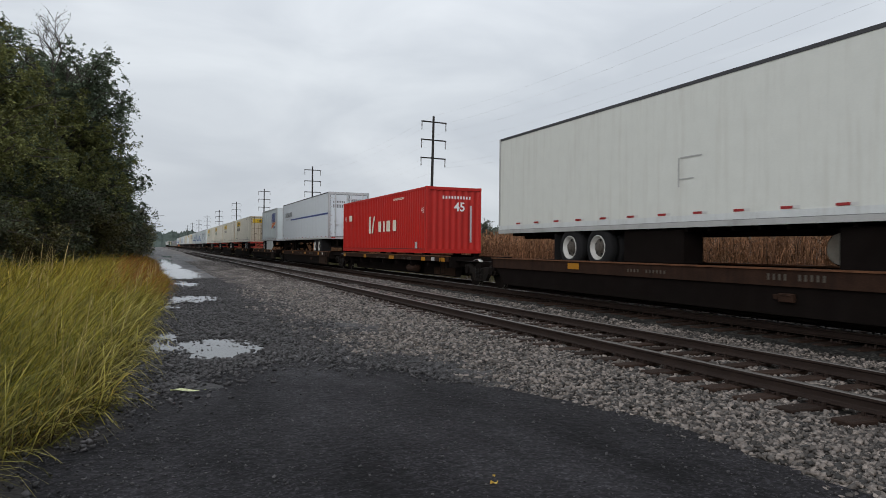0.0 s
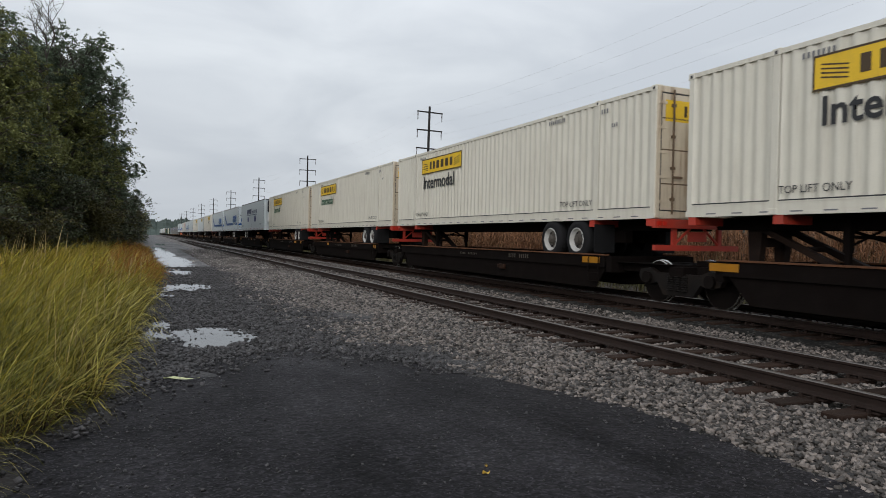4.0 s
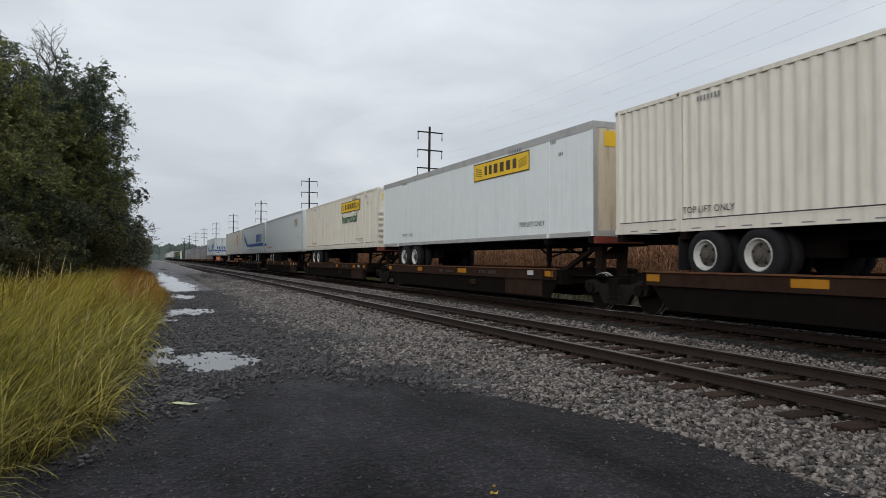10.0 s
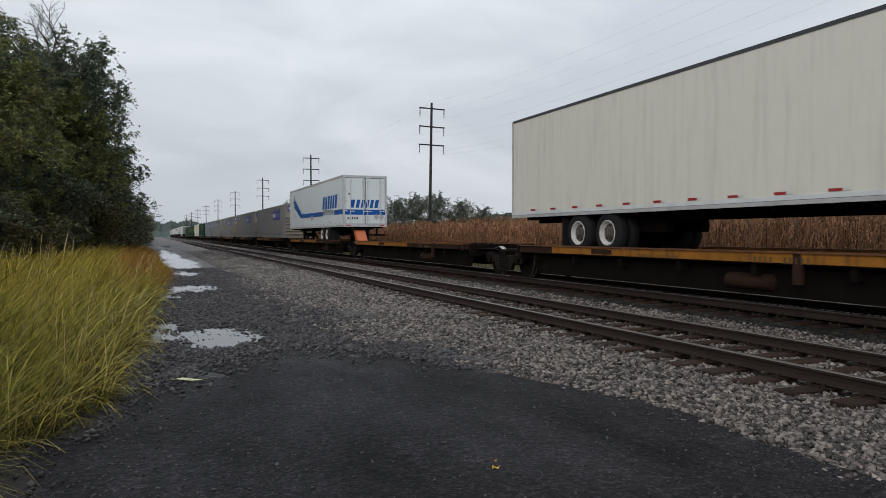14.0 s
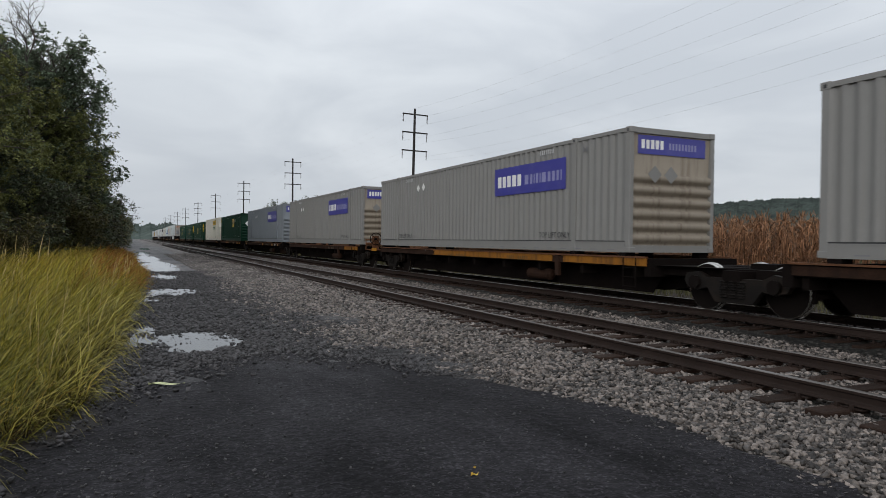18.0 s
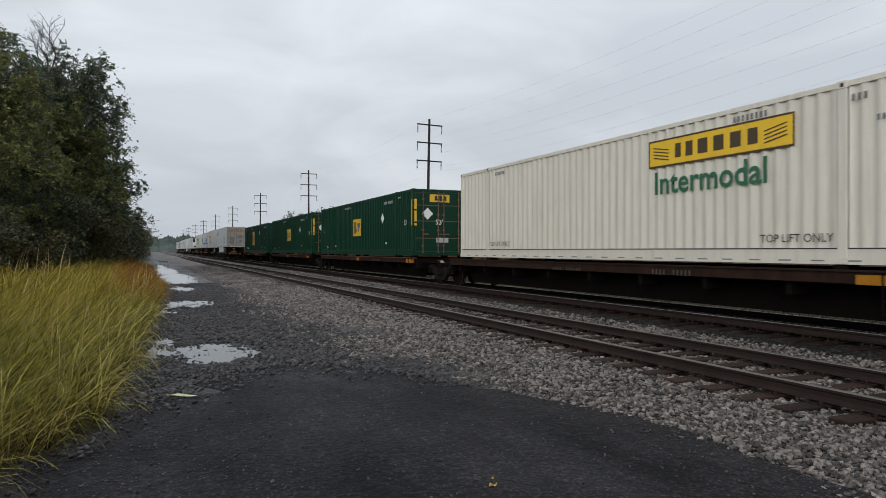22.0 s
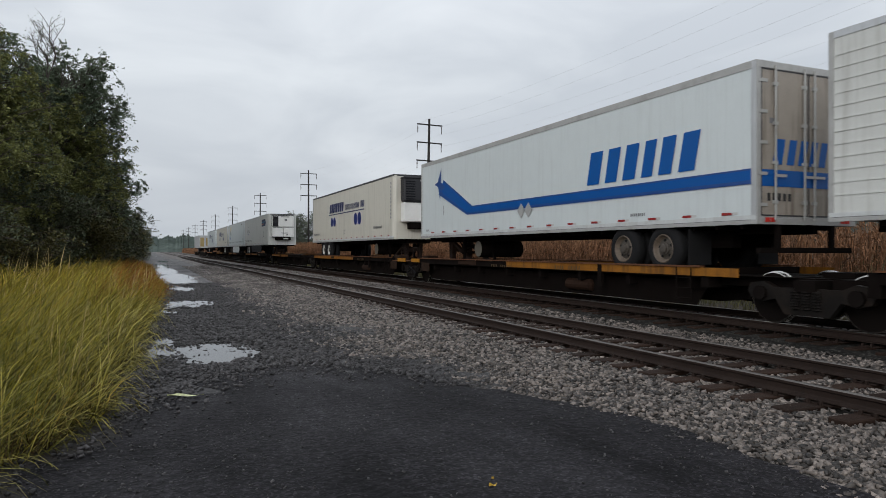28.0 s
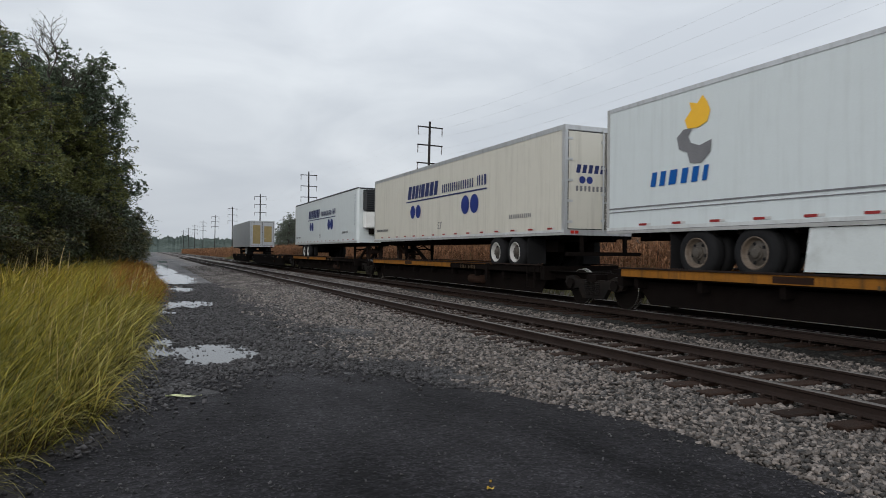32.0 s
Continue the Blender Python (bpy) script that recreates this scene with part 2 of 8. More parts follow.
    white_streaky=dict(spec=0.6, col=(0.60, 0.61, 0.585), rough=0.38, vary=0.04, bump=0.02, streak=0.42, dirt=(0.17, 0.15, 0.12)),
    skirt=dict(col=(0.62, 0.66, 0.66), rough=0.4, vary=0.05, bump=0.03, dirty=0.35),
    reefer_white=dict(col=(0.78, 0.78, 0.76), rough=0.4, vary=0.04, bump=0.02, dirty=0.15),
    grille=dict(col=(0.02, 0.02, 0.024), rough=0.6, vary=0.2, bump=0.2),
    lamp_red=dict(col=(0.5, 0.02, 0.01), rough=0.3, vary=0.05, bump=0),
    creosote=dict(spec=0.14, col=(0.028, 0.0165, 0.012), rough=0.75, vary=0.4, scale=4, fine=60, bump=0.5, stretch=(0.3, 3, 3), rnd=0.3),
    rail_side=dict(col=(0.023, 0.0145, 0.0115), spec=0.2, rough=0.75, vary=0.25, bump=0.2),
    rail_head=dict(col=(0.17, 0.155, 0.145), rough=0.40, metal=0.8, vary=0.1, bump=0.02),
    rail_polished=dict(col=(0.42, 0.40, 0.385), rough=0.28, metal=0.95, vary=0.1, bump=0.02),
    pole_wood=dict(col=(0.022, 0.019, 0.018), rough=0.85, vary=0.3, bump=0.4, stretch=(3, 3, 0.3)),
    insulator=dict(col=(0.10, 0.08, 0.075), rough=0.4, vary=0.1, bump=0),
    wire=dict(col=(0.55, 0.56, 0.58), rough=0.5, vary=0.1, bump=0),
    ballast_bed=dict(spec=0.1, col=(0.045, 0.043, 0.04), rough=0.9, vary=0.55, scale=6, fine=24, bump=1.0),
    ballast_stone=dict(spec=0.43, col=(0.103, 0.088, 0.078), rough=0.5, vary=0.35, scale=8, fine=60, bump=0.3, island=0.84),
    cinder_bed=dict(col=(0.034, 0.033, 0.034), rough=0.75, spec=0.2, vary=0.5, scale=2.5, fine=22, bump=1.0),
    cinder_stone=dict(col=(0.047, 0.0445, 0.046), spec=0.35, rough=0.55, vary=0.25, scale=8, fine=60, bump=0.3, island=0.75),
    asphalt=dict(col=(0.024, 0.0232, 0.0255), rough=0.7, vary=0.4, scale=0.9, fine=110, bump=1.0, spec=0.12, dirty=0.35, dirt=(0.036, 0.035, 0.037)),
    soil=dict(col=(0.040, 0.031, 0.022), rough=0.95, vary=0.4, scale=0.5, fine=9, bump=0.6),
    grass_green=dict(spec=0.2, col=(0.250, 0.212, 0.026), rough=0.6, vary=0.3, scale=0.9, fine=4, bump=0, island=0.68),
    grass_yellow=dict(spec=0.2, col=(0.34, 0.238, 0.046), rough=0.65, vary=0.3, scale=0.9, fine=4, bump=0, island=0.65),
    wet_soil=dict(spec=0.25, col=(0.0135, 0.0110, 0.0098), rough=0.7, vary=0.45, scale=3.0, fine=30, bump=0.9),
    # brown dead grass, with the shade at its foot put into the colour
    thatch=dict(spec=0.1, col=(0.050, 0.033, 0.014), rough=0.8, vary=0.3, scale=0.9, fine=4, bump=0, island=0.6),
    # darker copy of grass_green: shade among the near blades put into the colour
    grass_shade=dict(spec=0.2, col=(0.105, 0.102, 0.012), rough=0.6, vary=0.3, scale=0.9, fine=4, bump=0, island=0.6),
    grass_pale=dict(spec=0.3, col=(0.35, 0.305, 0.075), rough=0.55, vary=0.25, scale=0.9, fine=4, bump=0, island=0.45),
    grass_red=dict(spec=0.2, col=(0.25, 0.105, 0.022), rough=0.7, vary=0.3, scale=0.6, fine=3, bump=0, island=0.5),
    straw=dict(col=(0.40, 0.30, 0.13), rough=0.7, vary=0.2, bump=0, island=0.3),
    corn_dry=dict(spec=0.2, col=(0.255, 0.132, 0.070), rough=0.8, vary=0.3, scale=0.25, fine=3, bump=0, island=0.8),
    corn_tassel=dict(col=(0.28, 0.13, 0.06), rough=0.8, vary=0.3, bump=0, island=0.4),
    weed=dict(col=(0.125, 0.115, 0.045), rough=0.7, vary=0.3, scale=0.5, fine=3, bump=0, island=0.5),
    leaf_dark=dict(col=(0.115, 0.148, 0.094), spec=0.25, rough=0.6, vary=0.35, scale=0.25, fine=2, bump=0, island=0.4),
    leaf_olive=dict(col=(0.165, 0.176, 0.060), spec=0.25, rough=0.6, vary=0.4, scale=0.25, fine=2, bump=0, island=0.4),
    leaf_bush=dict(col=(0.062, 0.074, 0.040), spec=0.2, rough=0.6, vary=0.4, scale=0.25, fine=2, bump=0, island=0.4),
    leaf_low=dict(col=(0.095, 0.088, 0.032), spec=0.2, rough=0.6, vary=0.4, scale=0.25, fine=2, bump=0, island=0.4),
    # leaves beyond the field: lightened and greyed, haze put into the colour
    leaf_far_haze=dict(col=(0.110, 0.130, 0.095), rough=0.7, vary=0.3, scale=0.2, fine=2, bump=0, island=0.4),
    bark=dict(col=(0.06, 0.05, 0.042), rough=0.9, vary=0.3, bump=0.5),
    # hill and far woods: distance haze painted in by greyed, paler colours
    hill_wood_haze=dict(spec=0.0, col=(0.052, 0.064, 0.058), rough=0.95, vary=0.5, scale=0.03, fine=0.12, bump=0),
    far_wood_haze=dict(spec=0.0, col=(0.085, 0.105, 0.095), rough=0.95, vary=0.4, scale=0.05, fine=0.3, bump=0),
    pebble_pale=dict(col=(0.35, 0.33, 0.30), rough=0.8, vary=0.2, bump=0.2, rnd=0.3),
    leaf_fallen=dict(col=(0.55, 0.36, 0.05), rough=0.6, vary=0.2, bump=0.1),
    stencil=dict(col=(0.058, 0.048, 0.036), rough=0.6, vary=0.35, bump=0),
    paper=dict(col=(0.46, 0.48, 0.27), rough=0.7, vary=0.55, scale=22, bump=0.2),
).items():
    M[key] = mat(key, **args)

for key, share in (("grass_green", 0.22), ("grass_shade", 0.22), ("grass_pale", 0.22), ("grass_yellow", 0.22), ("grass_red", 0.25), ("leaf_dark", 0.25), ("leaf_olive", 0.25), ("corn_dry", 0.2)):
    # thin blades and leaves let some light through
    n, l = M[key].node_tree.nodes, M[key].node_tree.links
    bsdf = n["Principled BSDF"]
    thin, both = n.new("ShaderNodeBsdfTranslucent"), n.new("ShaderNodeMixShader")
    l.new(bsdf.inputs["Base Color"].links[0].from_socket, thin.inputs["Color"])
    both.inputs[0].default_value = share
    l.new(bsdf.outputs[0], both.inputs[1])
    l.new(thin.outputs[0], both.inputs[2])
    l.new(both.outputs[0], n["Material Output"].inputs["Surface"])

water = bpy.data.materials.new("puddle_water")
water.use_nodes = True
wb = water.node_tree.nodes["Principled BSDF"]
wb.inputs["Base Color"].default_value = (0.02, 0.02, 0.02, 1)
wb.inputs["Roughness"].default_value = 0.03
wb.inputs["IOR"].default_value = 1.33
wb.inputs["Specular IOR Level"].default_value = 0.6
M["water"] = water


def speckled(name, dark, pale, cell, patch, rough, spec, bump):
    """Aggregate in tar: grains of mixed grey, larger worn patches, gritty relief."""
    m = bpy.data.materials.new(name)
    m.use_nodes = True
    n, l = m.node_tree.nodes, m.node_tree.links
    bsdf = n["Principled BSDF"]
    bsdf.inputs["Specular IOR Level"].default_value = spec
    co = n.new("ShaderNodeTexCoord")
    vo, no, n2 = n.new("ShaderNodeTexVoronoi"), n.new("ShaderNodeTexNoise"), n.new("ShaderNodeTexNoise")
    vo.inputs["Scale"].default_value = cell
    no.inputs["Scale"].default_value, no.inputs["Detail"].default_value, no.inputs["Roughness"].default_value = patch, 6, 0.65
    n2.inputs["Scale"].default_value, n2.inputs["Detail"].default_value = cell * 0.25, 4
    mp = n.new("ShaderNodeMapping")
    mp.inputs["Scale"].default_value = (1.0, 0.45, 1.0)
    l.new(co.outputs["Object"], mp.inputs[0])
    l.new(co.outputs["Object"], vo.inputs["Vector"])
    l.new(mp.outputs[0], no.inputs["Vector"])
    l.new(co.outputs["Object"], n2.inputs["Vector"])
    sep = n.new("ShaderNodeSeparateColor")
    l.new(vo.outputs["Color"], sep.inputs[0])
    pw = n.new("ShaderNodeMath")
    pw.operation = "POWER"
    pw.inputs[1].default_value = 5.0
    l.new(sep.outputs[0], pw.inputs[0])
    ad = n.new("ShaderNodeMath")
    ad.operation = "MULTIPLY_ADD"
    l.new(n2.outputs["Fac"], ad.inputs[0])
    ad.inputs[1].default_value = 0.7
    l.new(pw.outputs[0], ad.inputs[2])
    mx = n.new("ShaderNodeMixRGB")
    mx.inputs[1].default_value, mx.inputs[2].default_value = (*dark, 1), (*pale, 1)
    sc = n.new("ShaderNodeMapRange")
    sc.inputs["From Min"].default_value, sc.inputs["From Max"].default_value = 0.2, 1.5
    l.new(ad.outputs[0], sc.inputs["Value"])
    l.new(sc.outputs[0], mx.inputs[0])
    sh = n.new("ShaderNodeMapRange")
    sh.inputs["From Min"].default_value, sh.inputs["From Max"].default_value = 0.3, 0.72
    sh.inputs["To Min"].default_value, sh.inputs["To Max"].default_value = 0.42, 1.8
    l.new(no.outputs["Fac"], sh.inputs["Value"])
    ml = n.new("ShaderNodeVectorMath")
    ml.operation = "SCALE"
    l.new(mx.outputs[0], ml.inputs[0])
    l.new(sh.outputs[0], ml.inputs["Scale"])
    l.new(ml.outputs[0], bsdf.inputs["Base Color"])
    rg = n.new("ShaderNodeMapRange")
    rg.inputs["From Min"].default_value, rg.inputs["From Max"].default_value = 0.3, 0.7
    rg.inputs["To Min"].default_value, rg.inputs["To Max"].default_value = rough + 0.12, rough - 0.12
    l.new(no.outputs["Fac"], rg.inputs["Value"])
    l.new(rg.outputs[0], bsdf.inputs["Roughness"])
    bp = n.new("ShaderNodeBump")
    bp.inputs["Strength"].default_value, bp.inputs["Distance"].default_value = bump, 0.02
    l.new(ad.outputs[0], bp.inputs["Height"])
    l.new(bp.outputs[0], bsdf.inputs["Normal"])
    return m


M["asphalt"] = speckled("asphalt", (0.0015, 0.0014, 0.0019), (0.045, 0.0416, 0.049), 52, 0.8, 0.72, 0.13, 1.0)
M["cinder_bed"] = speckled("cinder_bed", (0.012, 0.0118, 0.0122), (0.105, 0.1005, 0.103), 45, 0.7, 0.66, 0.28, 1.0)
# far bed and far stones: average stone tone, paler than the near bed
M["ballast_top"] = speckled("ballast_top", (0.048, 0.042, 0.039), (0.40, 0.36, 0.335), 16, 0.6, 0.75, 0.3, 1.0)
# far road painted paler: low-angle sheen of wet cinder put into the colour
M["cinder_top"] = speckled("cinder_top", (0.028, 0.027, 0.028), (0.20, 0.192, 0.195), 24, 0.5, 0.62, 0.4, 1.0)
# near-black: shade in the gaps between stones is put into the colour
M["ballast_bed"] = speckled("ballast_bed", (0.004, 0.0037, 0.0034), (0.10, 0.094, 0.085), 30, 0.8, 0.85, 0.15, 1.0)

# ---- building helpers ----
def box(bm, x0, x1, y0, y1, z0, z1, bevel=0.0):
    vs = [bm.verts.new(p) for p in ((x0, y0, z0), (x1, y0, z0), (x1, y1, z0), (x0, y1, z0), (x0, y0, z1), (x1, y0, z1), (x1, y1, z1), (x0, y1, z1))]
    fs = [bm.faces.new([vs[i] for i in q]) for q in ((3, 2, 1, 0), (4, 5, 6, 7), (0, 1, 5, 4), (1, 2, 6, 5), (2, 3, 7, 6), (3, 0, 4, 7))]
    if bevel:
        es = {e for f in fs for e in f.edges}
        bmesh.ops.bevel(bm, geom=list(es), offset=bevel, segments=1, affect="EDGES", profile=0.5)


def boxes(*spans, bevel=0.0):
    bm = bmesh.new()
    for s in spans:
        box(bm, *s, bevel=bevel)
    return bm


def rod(bm, a, b, r, n=8, r2=None):
    a, b = Vector(a), Vector(b)
    q = (b - a).to_track_quat("Z", "Y").to_matrix()
    r2 = r if r2 is None else r2
    rings = [[bm.verts.new(p + q @ Vector((math.cos(2 * math.pi * i / n) * k, math.sin(2 * math.pi * i / n) * k, 0))) for i in range(n)] for p, k in ((a, r), (b, r2))]
    for i in range(n):
        bm.faces.new((rings[0][i], rings[0][(i + 1) % n], rings[1][(i + 1) % n], rings[1][i]))
    bm.faces.new(rings[0][::-1])
    bm.faces.new(rings[1])


def lathe(bm, profile, n, axis="x", at=(0, 0, 0)):
    """Turns (along, radius) points round the x axis."""
    rings = []
    for a, r in profile:
        rings.append([bm.verts.new((at[0] + a, at[1] + r * math.cos(2 * math.pi * i / n), at[2] + r * math.sin(2 * math.pi * i / n))) for i in range(n)])
    for r0, r1 in zip(rings, rings[1:]):
        for i in range(n):
            bm.faces.new((r0[i], r0[(i + 1) % n], r1[(i + 1) % n], r1[i]))
    bm.faces.new(rings[0][::-1])
    bm.faces.new(rings[-1])


def prism(bm, outline, x0, x1):
    """An outline in (y, z), given thickness along x."""
    a = [bm.verts.new((x0, y, z)) for y, z in outline]
    b = [bm.verts.new((x1, y, z)) for y, z in outline]
    bm.faces.new(a)
    bm.faces.new(b[::-1])
    for i in range(len(a)):
        j = (i + 1) % len(a)
        bm.faces.new((a[j], a[i], b[i], b[j]))


def mesh_of(name, bm, material, smooth=False):
    bmesh.ops.recalc_face_normals(bm, faces=bm.faces)
    me = bpy.data.meshes.new(name)
    bm.to_mesh(me)
    bm.free()
    me.materials.append(material)
    if smooth:
        for p in me.polygons:
            p.use_smooth = True
    return me


def part(name, bm, material, parent, label="", smooth=False):
    me = bm if isinstance(bm, bpy.types.Mesh) else mesh_of(name, bm, material, smooth)
    ob = new(name, me)
    ob.parent = parent
    return tagged(ob, label) if label else ob


def thing(name, label, category, group="", kind=""):
    ob = new(name)
    ob.empty_display_size = 0.3
    return tagged(ob, label, category, group, kind)


def raw(name, verts, faces, material, smooth=False):
    """A mesh from numpy arrays: verts (n, 3), faces (m, k)."""
    me = bpy.data.meshes.new(name)
    verts, faces = np.asarray(verts, np.float32), np.asarray(faces, np.int32)
    k = faces.shape[1]
    me.vertices.add(len(verts))
    me.vertices.foreach_set("co", verts.ravel())
    me.loops.add(faces.size)
    me.loops.foreach_set("vertex_index", faces.ravel())
    me.polygons.add(len(faces))
    me.polygons.foreach_set("loop_start", np.arange(0, faces.size, k, dtype=np.int32))
    if smooth:
        me.polygons.foreach_set("use_smooth", np.ones(len(faces), bool))
    me.materials.append(material)
    me.update(calc_edges=True)
    return me


TEXTS = {}


def text_mesh(words, size, material, shear=0.0, bold=0.0, face="near"):
    """Words as a flat mesh. face near: on the side that looks to -x, read towards -y; end: on a face that looks to -y."""
    key = (words, size, material.name, shear, bold, face)
    if key not in TEXTS:
        cu = bpy.data.curves.new("words", "FONT")
        cu.body, cu.size, cu.shear, cu.offset, cu.resolution_u = words, size, shear, bold, 3
        tmp = bpy.data.objects.new("words", cu)
        me = bpy.data.meshes.new_from_object(tmp)
        bpy.data.objects.remove(tmp)
        if face == "near":
            me.transform(Matrix(((0, 0, -1, 0), (-1, 0, 0, 0), (0, 1, 0, 0), (0, 0, 0, 1))))
        else:
            me.transform(Matrix(((1, 0, 0, 0), (0, 0, -1, 0), (0, 1, 0, 0), (0, 0, 0, 1))))
        me.materials.clear()
        me.materials.append(material)
        TEXTS[key] = me
    return TEXTS[key]


def words_on(parent, words, size, material, at, face="near", shear=0.0, bold=0.0, name="lettering", label=""):
    ob = new(name, text_mesh(words, size, material, shear, bold, face))
    ob.parent = parent
    ob.location = at
    return tagged(ob, label) if label else ob


def flat_near(bm, x, quads):
    """Flat shapes on a side that looks to -x: outlines of (y, z)."""
    for q in quads:
        bm.faces.new([bm.verts.new((x, y, z)) for y, z in q])


def flat_end(bm, y, quads):
    for q in quads:
        bm.faces.new([bm.verts.new((x, y, z)) for x, z in q])


def bars(start, z0, height, widths, gap, slant=0.0, fill=0.78):
    """A word as plain bars read towards -y, one to a letter. Returns outlines of (y, z) and where it ends."""
    out, y = [], start
    for w in widths:
        t = w * fill
        out.append([(y, z0), (y - t, z0), (y - t - slant * height, z0 + height), (y - slant * height, z0 + height)])
        y -= w + gap
    return out, y


def disc(y, z, ry, rz, n=20):
    return [(y + ry * math.cos(2 * math.pi * i / n), z + rz * math.sin(2 * math.pi * i / n)) for i in range(n)]

# ---- ground, road, tracks ----
TRACK_NEAR, TRACK_FAR = 7.17, 11.16          # track centres
TOP_NEAR, TOP_FAR = 0.245, 0.366             # rail tops
V = 20.9                                     # metres a second, towards -y
rng = np.random.default_rng(7)


def grid_sheet(name, xs, ys, height, material, parent=None):
    X, Y = np.meshgrid(xs, ys)
    Z = height(X, Y)
    v = np.stack([X.ravel(), Y.ravel(), Z.ravel()], 1)
    nx, ny = len(xs), len(ys)
    i = np.arange(nx * ny).reshape(ny, nx)
    f = np.stack([i[:-1, :-1], i[:-1, 1:], i[1:, 1:], i[1:, :-1]], -1).reshape(-1, 4)
    ob = new(name, raw(name, v, f, material, True))
    ob.parent = parent
    return ob


def wobble(X, Y, s, seed=0):
    """Cheap smooth unevenness from a few sines."""
    r = np.random.default_rng(seed)
    out = np.zeros_like(X)
    for k in range(6):
        a, b, c = r.normal(size=2), r.uniform(0, 6.3), r.uniform(0.6, 1.6)
        out += np.sin((a[0] * X + a[1] * Y) * c / s + b)
    return out / 6


ground = tagged(grid_sheet("ground", np.array([-2500, -400, -60, -20, -8, -1.2, 2.6, 13.0, 14.5, 17, 60, 400, 2500.0]), np.array([-2500, -300, -40, 0, 20, 60, 150, 400, 1200, 2800.0]),
                           lambda X, Y: np.where(X > 13.5, 0.10, -0.16) + 0 * Y, M["soil"]), "dark soil under grass and field", "ground", kind="structure")

# puddles: centre x, y, half width, half length
POOLS = [(0.95, 11.7, 0.66, 1.15), (0.12, 12.6, 0.42, 1.5), (0.55, 12.3, 0.45, 0.5), (1.05, 22.3, 1.05, 1.7), (0.35, 20.3, 0.42, 2.0), (1.3, 31.6, 0.62, 3.2), (1.5, 44.0, 1.0, 8.0), (1.15, 60.0, 0.85, 12.0), (1.1, 80.0, 0.7, 11.0), (1.8, 110.0, 0.9, 10.0)]


def pool_depth(X, Y):
    d = np.zeros_like(X)
    for x, y, a, b in POOLS:
        q = ((X - x) / (a * 1.25)) ** 2 + ((Y - y) / (b * 1.25)) ** 2 + 0.34 * wobble(X * 2.2, Y, 0.42, 8) + 0.16 * wobble(X * 1.6, Y, 0.16, 9)
        d = np.maximum(d, np.clip(1.0 - q, 0, 1))
    return d


def road_height(X, Y):
    d = pool_depth(X, Y)
    z = (0.028 * wobble(X, Y, 0.28, 1) + 0.026 * wobble(X, Y, 0.10, 2)) * (1 - 0.45 * d) + 0.012 * wobble(X, Y, 1.5, 3)
    return z - 0.062 * d - 0.25 * np.clip(-0.5 - X, 0, 0.6)


road = thing("cinder_road", "dark wet cinder and gravel access road with puddles", "road", kind="structure")
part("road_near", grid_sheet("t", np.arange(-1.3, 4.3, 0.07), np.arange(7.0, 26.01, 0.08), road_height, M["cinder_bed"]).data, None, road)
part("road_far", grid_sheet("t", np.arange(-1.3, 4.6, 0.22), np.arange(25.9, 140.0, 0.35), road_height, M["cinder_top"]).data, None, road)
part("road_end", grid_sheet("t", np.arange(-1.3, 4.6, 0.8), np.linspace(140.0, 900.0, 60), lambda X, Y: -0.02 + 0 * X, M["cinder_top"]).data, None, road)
for o in [o for o in scene.collection.objects if o.name.split(".")[0] == "t"]:
    bpy.data.objects.remove(o)

for x, y, a, b in POOLS:
    bm = bmesh.new()
    bm.faces.new([bm.verts.new((x + 1.15 * a * math.cos(k), y + 1.15 * b * math.sin(k), -0.016 - 0.001 * POOLS.index((x, y, a, b)))) for k in np.linspace(0, 2 * math.pi, 33)[:-1]])
    ob = new("puddle", mesh_of("puddle", bm, M["water"]))
    tagged(ob, "shallow puddle of still rainwater on the cinder road", "puddle", "puddles on the road")


def asphalt_edge(s):
    """Outline of the asphalt apron, round from the grass to the ballast."""
    pts = [(-1.6, 7.2), (0.1, 8.4), (0.9, 9.3), (1.7, 9.8), (2.4, 9.6), (3.0, 8.7), (3.6, 7.2), (4.2, 6.0), (4.45, 5.0), (4.4, 3.5), (4.45, 1.0), (4.5, -6), (4.5, -30), (-1.6, -30)]
    return pts


bm = bmesh.new()
outline = []
pts = asphalt_edge(0)
for (x0, y0), (x1, y1) in zip(pts, pts[1:]):
    n = max(1, int(math.hypot(x1 - x0, y1 - y0) / 0.09)) if y0 > -5 else 4
    for k in range(n):
        x, y = x0 + (x1 - x0) * k / n, y0 + (y1 - y0) * k / n
        outline.append((x + 0.05 * math.sin(7 * x + 11 * y) + random.uniform(-0.03, 0.03), y + 0.05 * math.sin(9 * y - 8 * x) + random.uniform(-0.03, 0.03)))
top = [bm.verts.new((x, y, 0.022)) for x, y in outline]
low = [bm.verts.new((x, y, -0.12)) for x, y in outline]
bm.faces.new(top)
for i in range(len(top)):
    j = (i + 1) % len(top)
    bm.faces.new((top[i], low[i], low[j], top[j]))
asphalt = tagged(new("asphalt_apron", mesh_of("asphalt_apron", bm, M["asphalt"])), "worn dark asphalt apron, damp and gritty", "pavement", kind="structure")


def bed_height(X, Y):
    """Ballast: shoulder beside the road, two track beds, shallow dip between, shoulder down to the field."""
    prof = np.interp(X, [2.9, 3.5, 4.4, 5.1, 6.0, 8.6, 9.1, 9.9, 12.6, 13.6, 14.6], [-0.16, -0.05, 0.0, 0.02, 0.022, 0.022, 0.04, 0.135, 0.135, 0.02, -0.1])
    return np.maximum(prof, np.where(Y > 9.6, -0.02 + 0.0 * X, -1.0)) + 0.016 * wobble(X, Y, 0.3, 5) + 0.012 * wobble(X, Y, 0.09, 6)


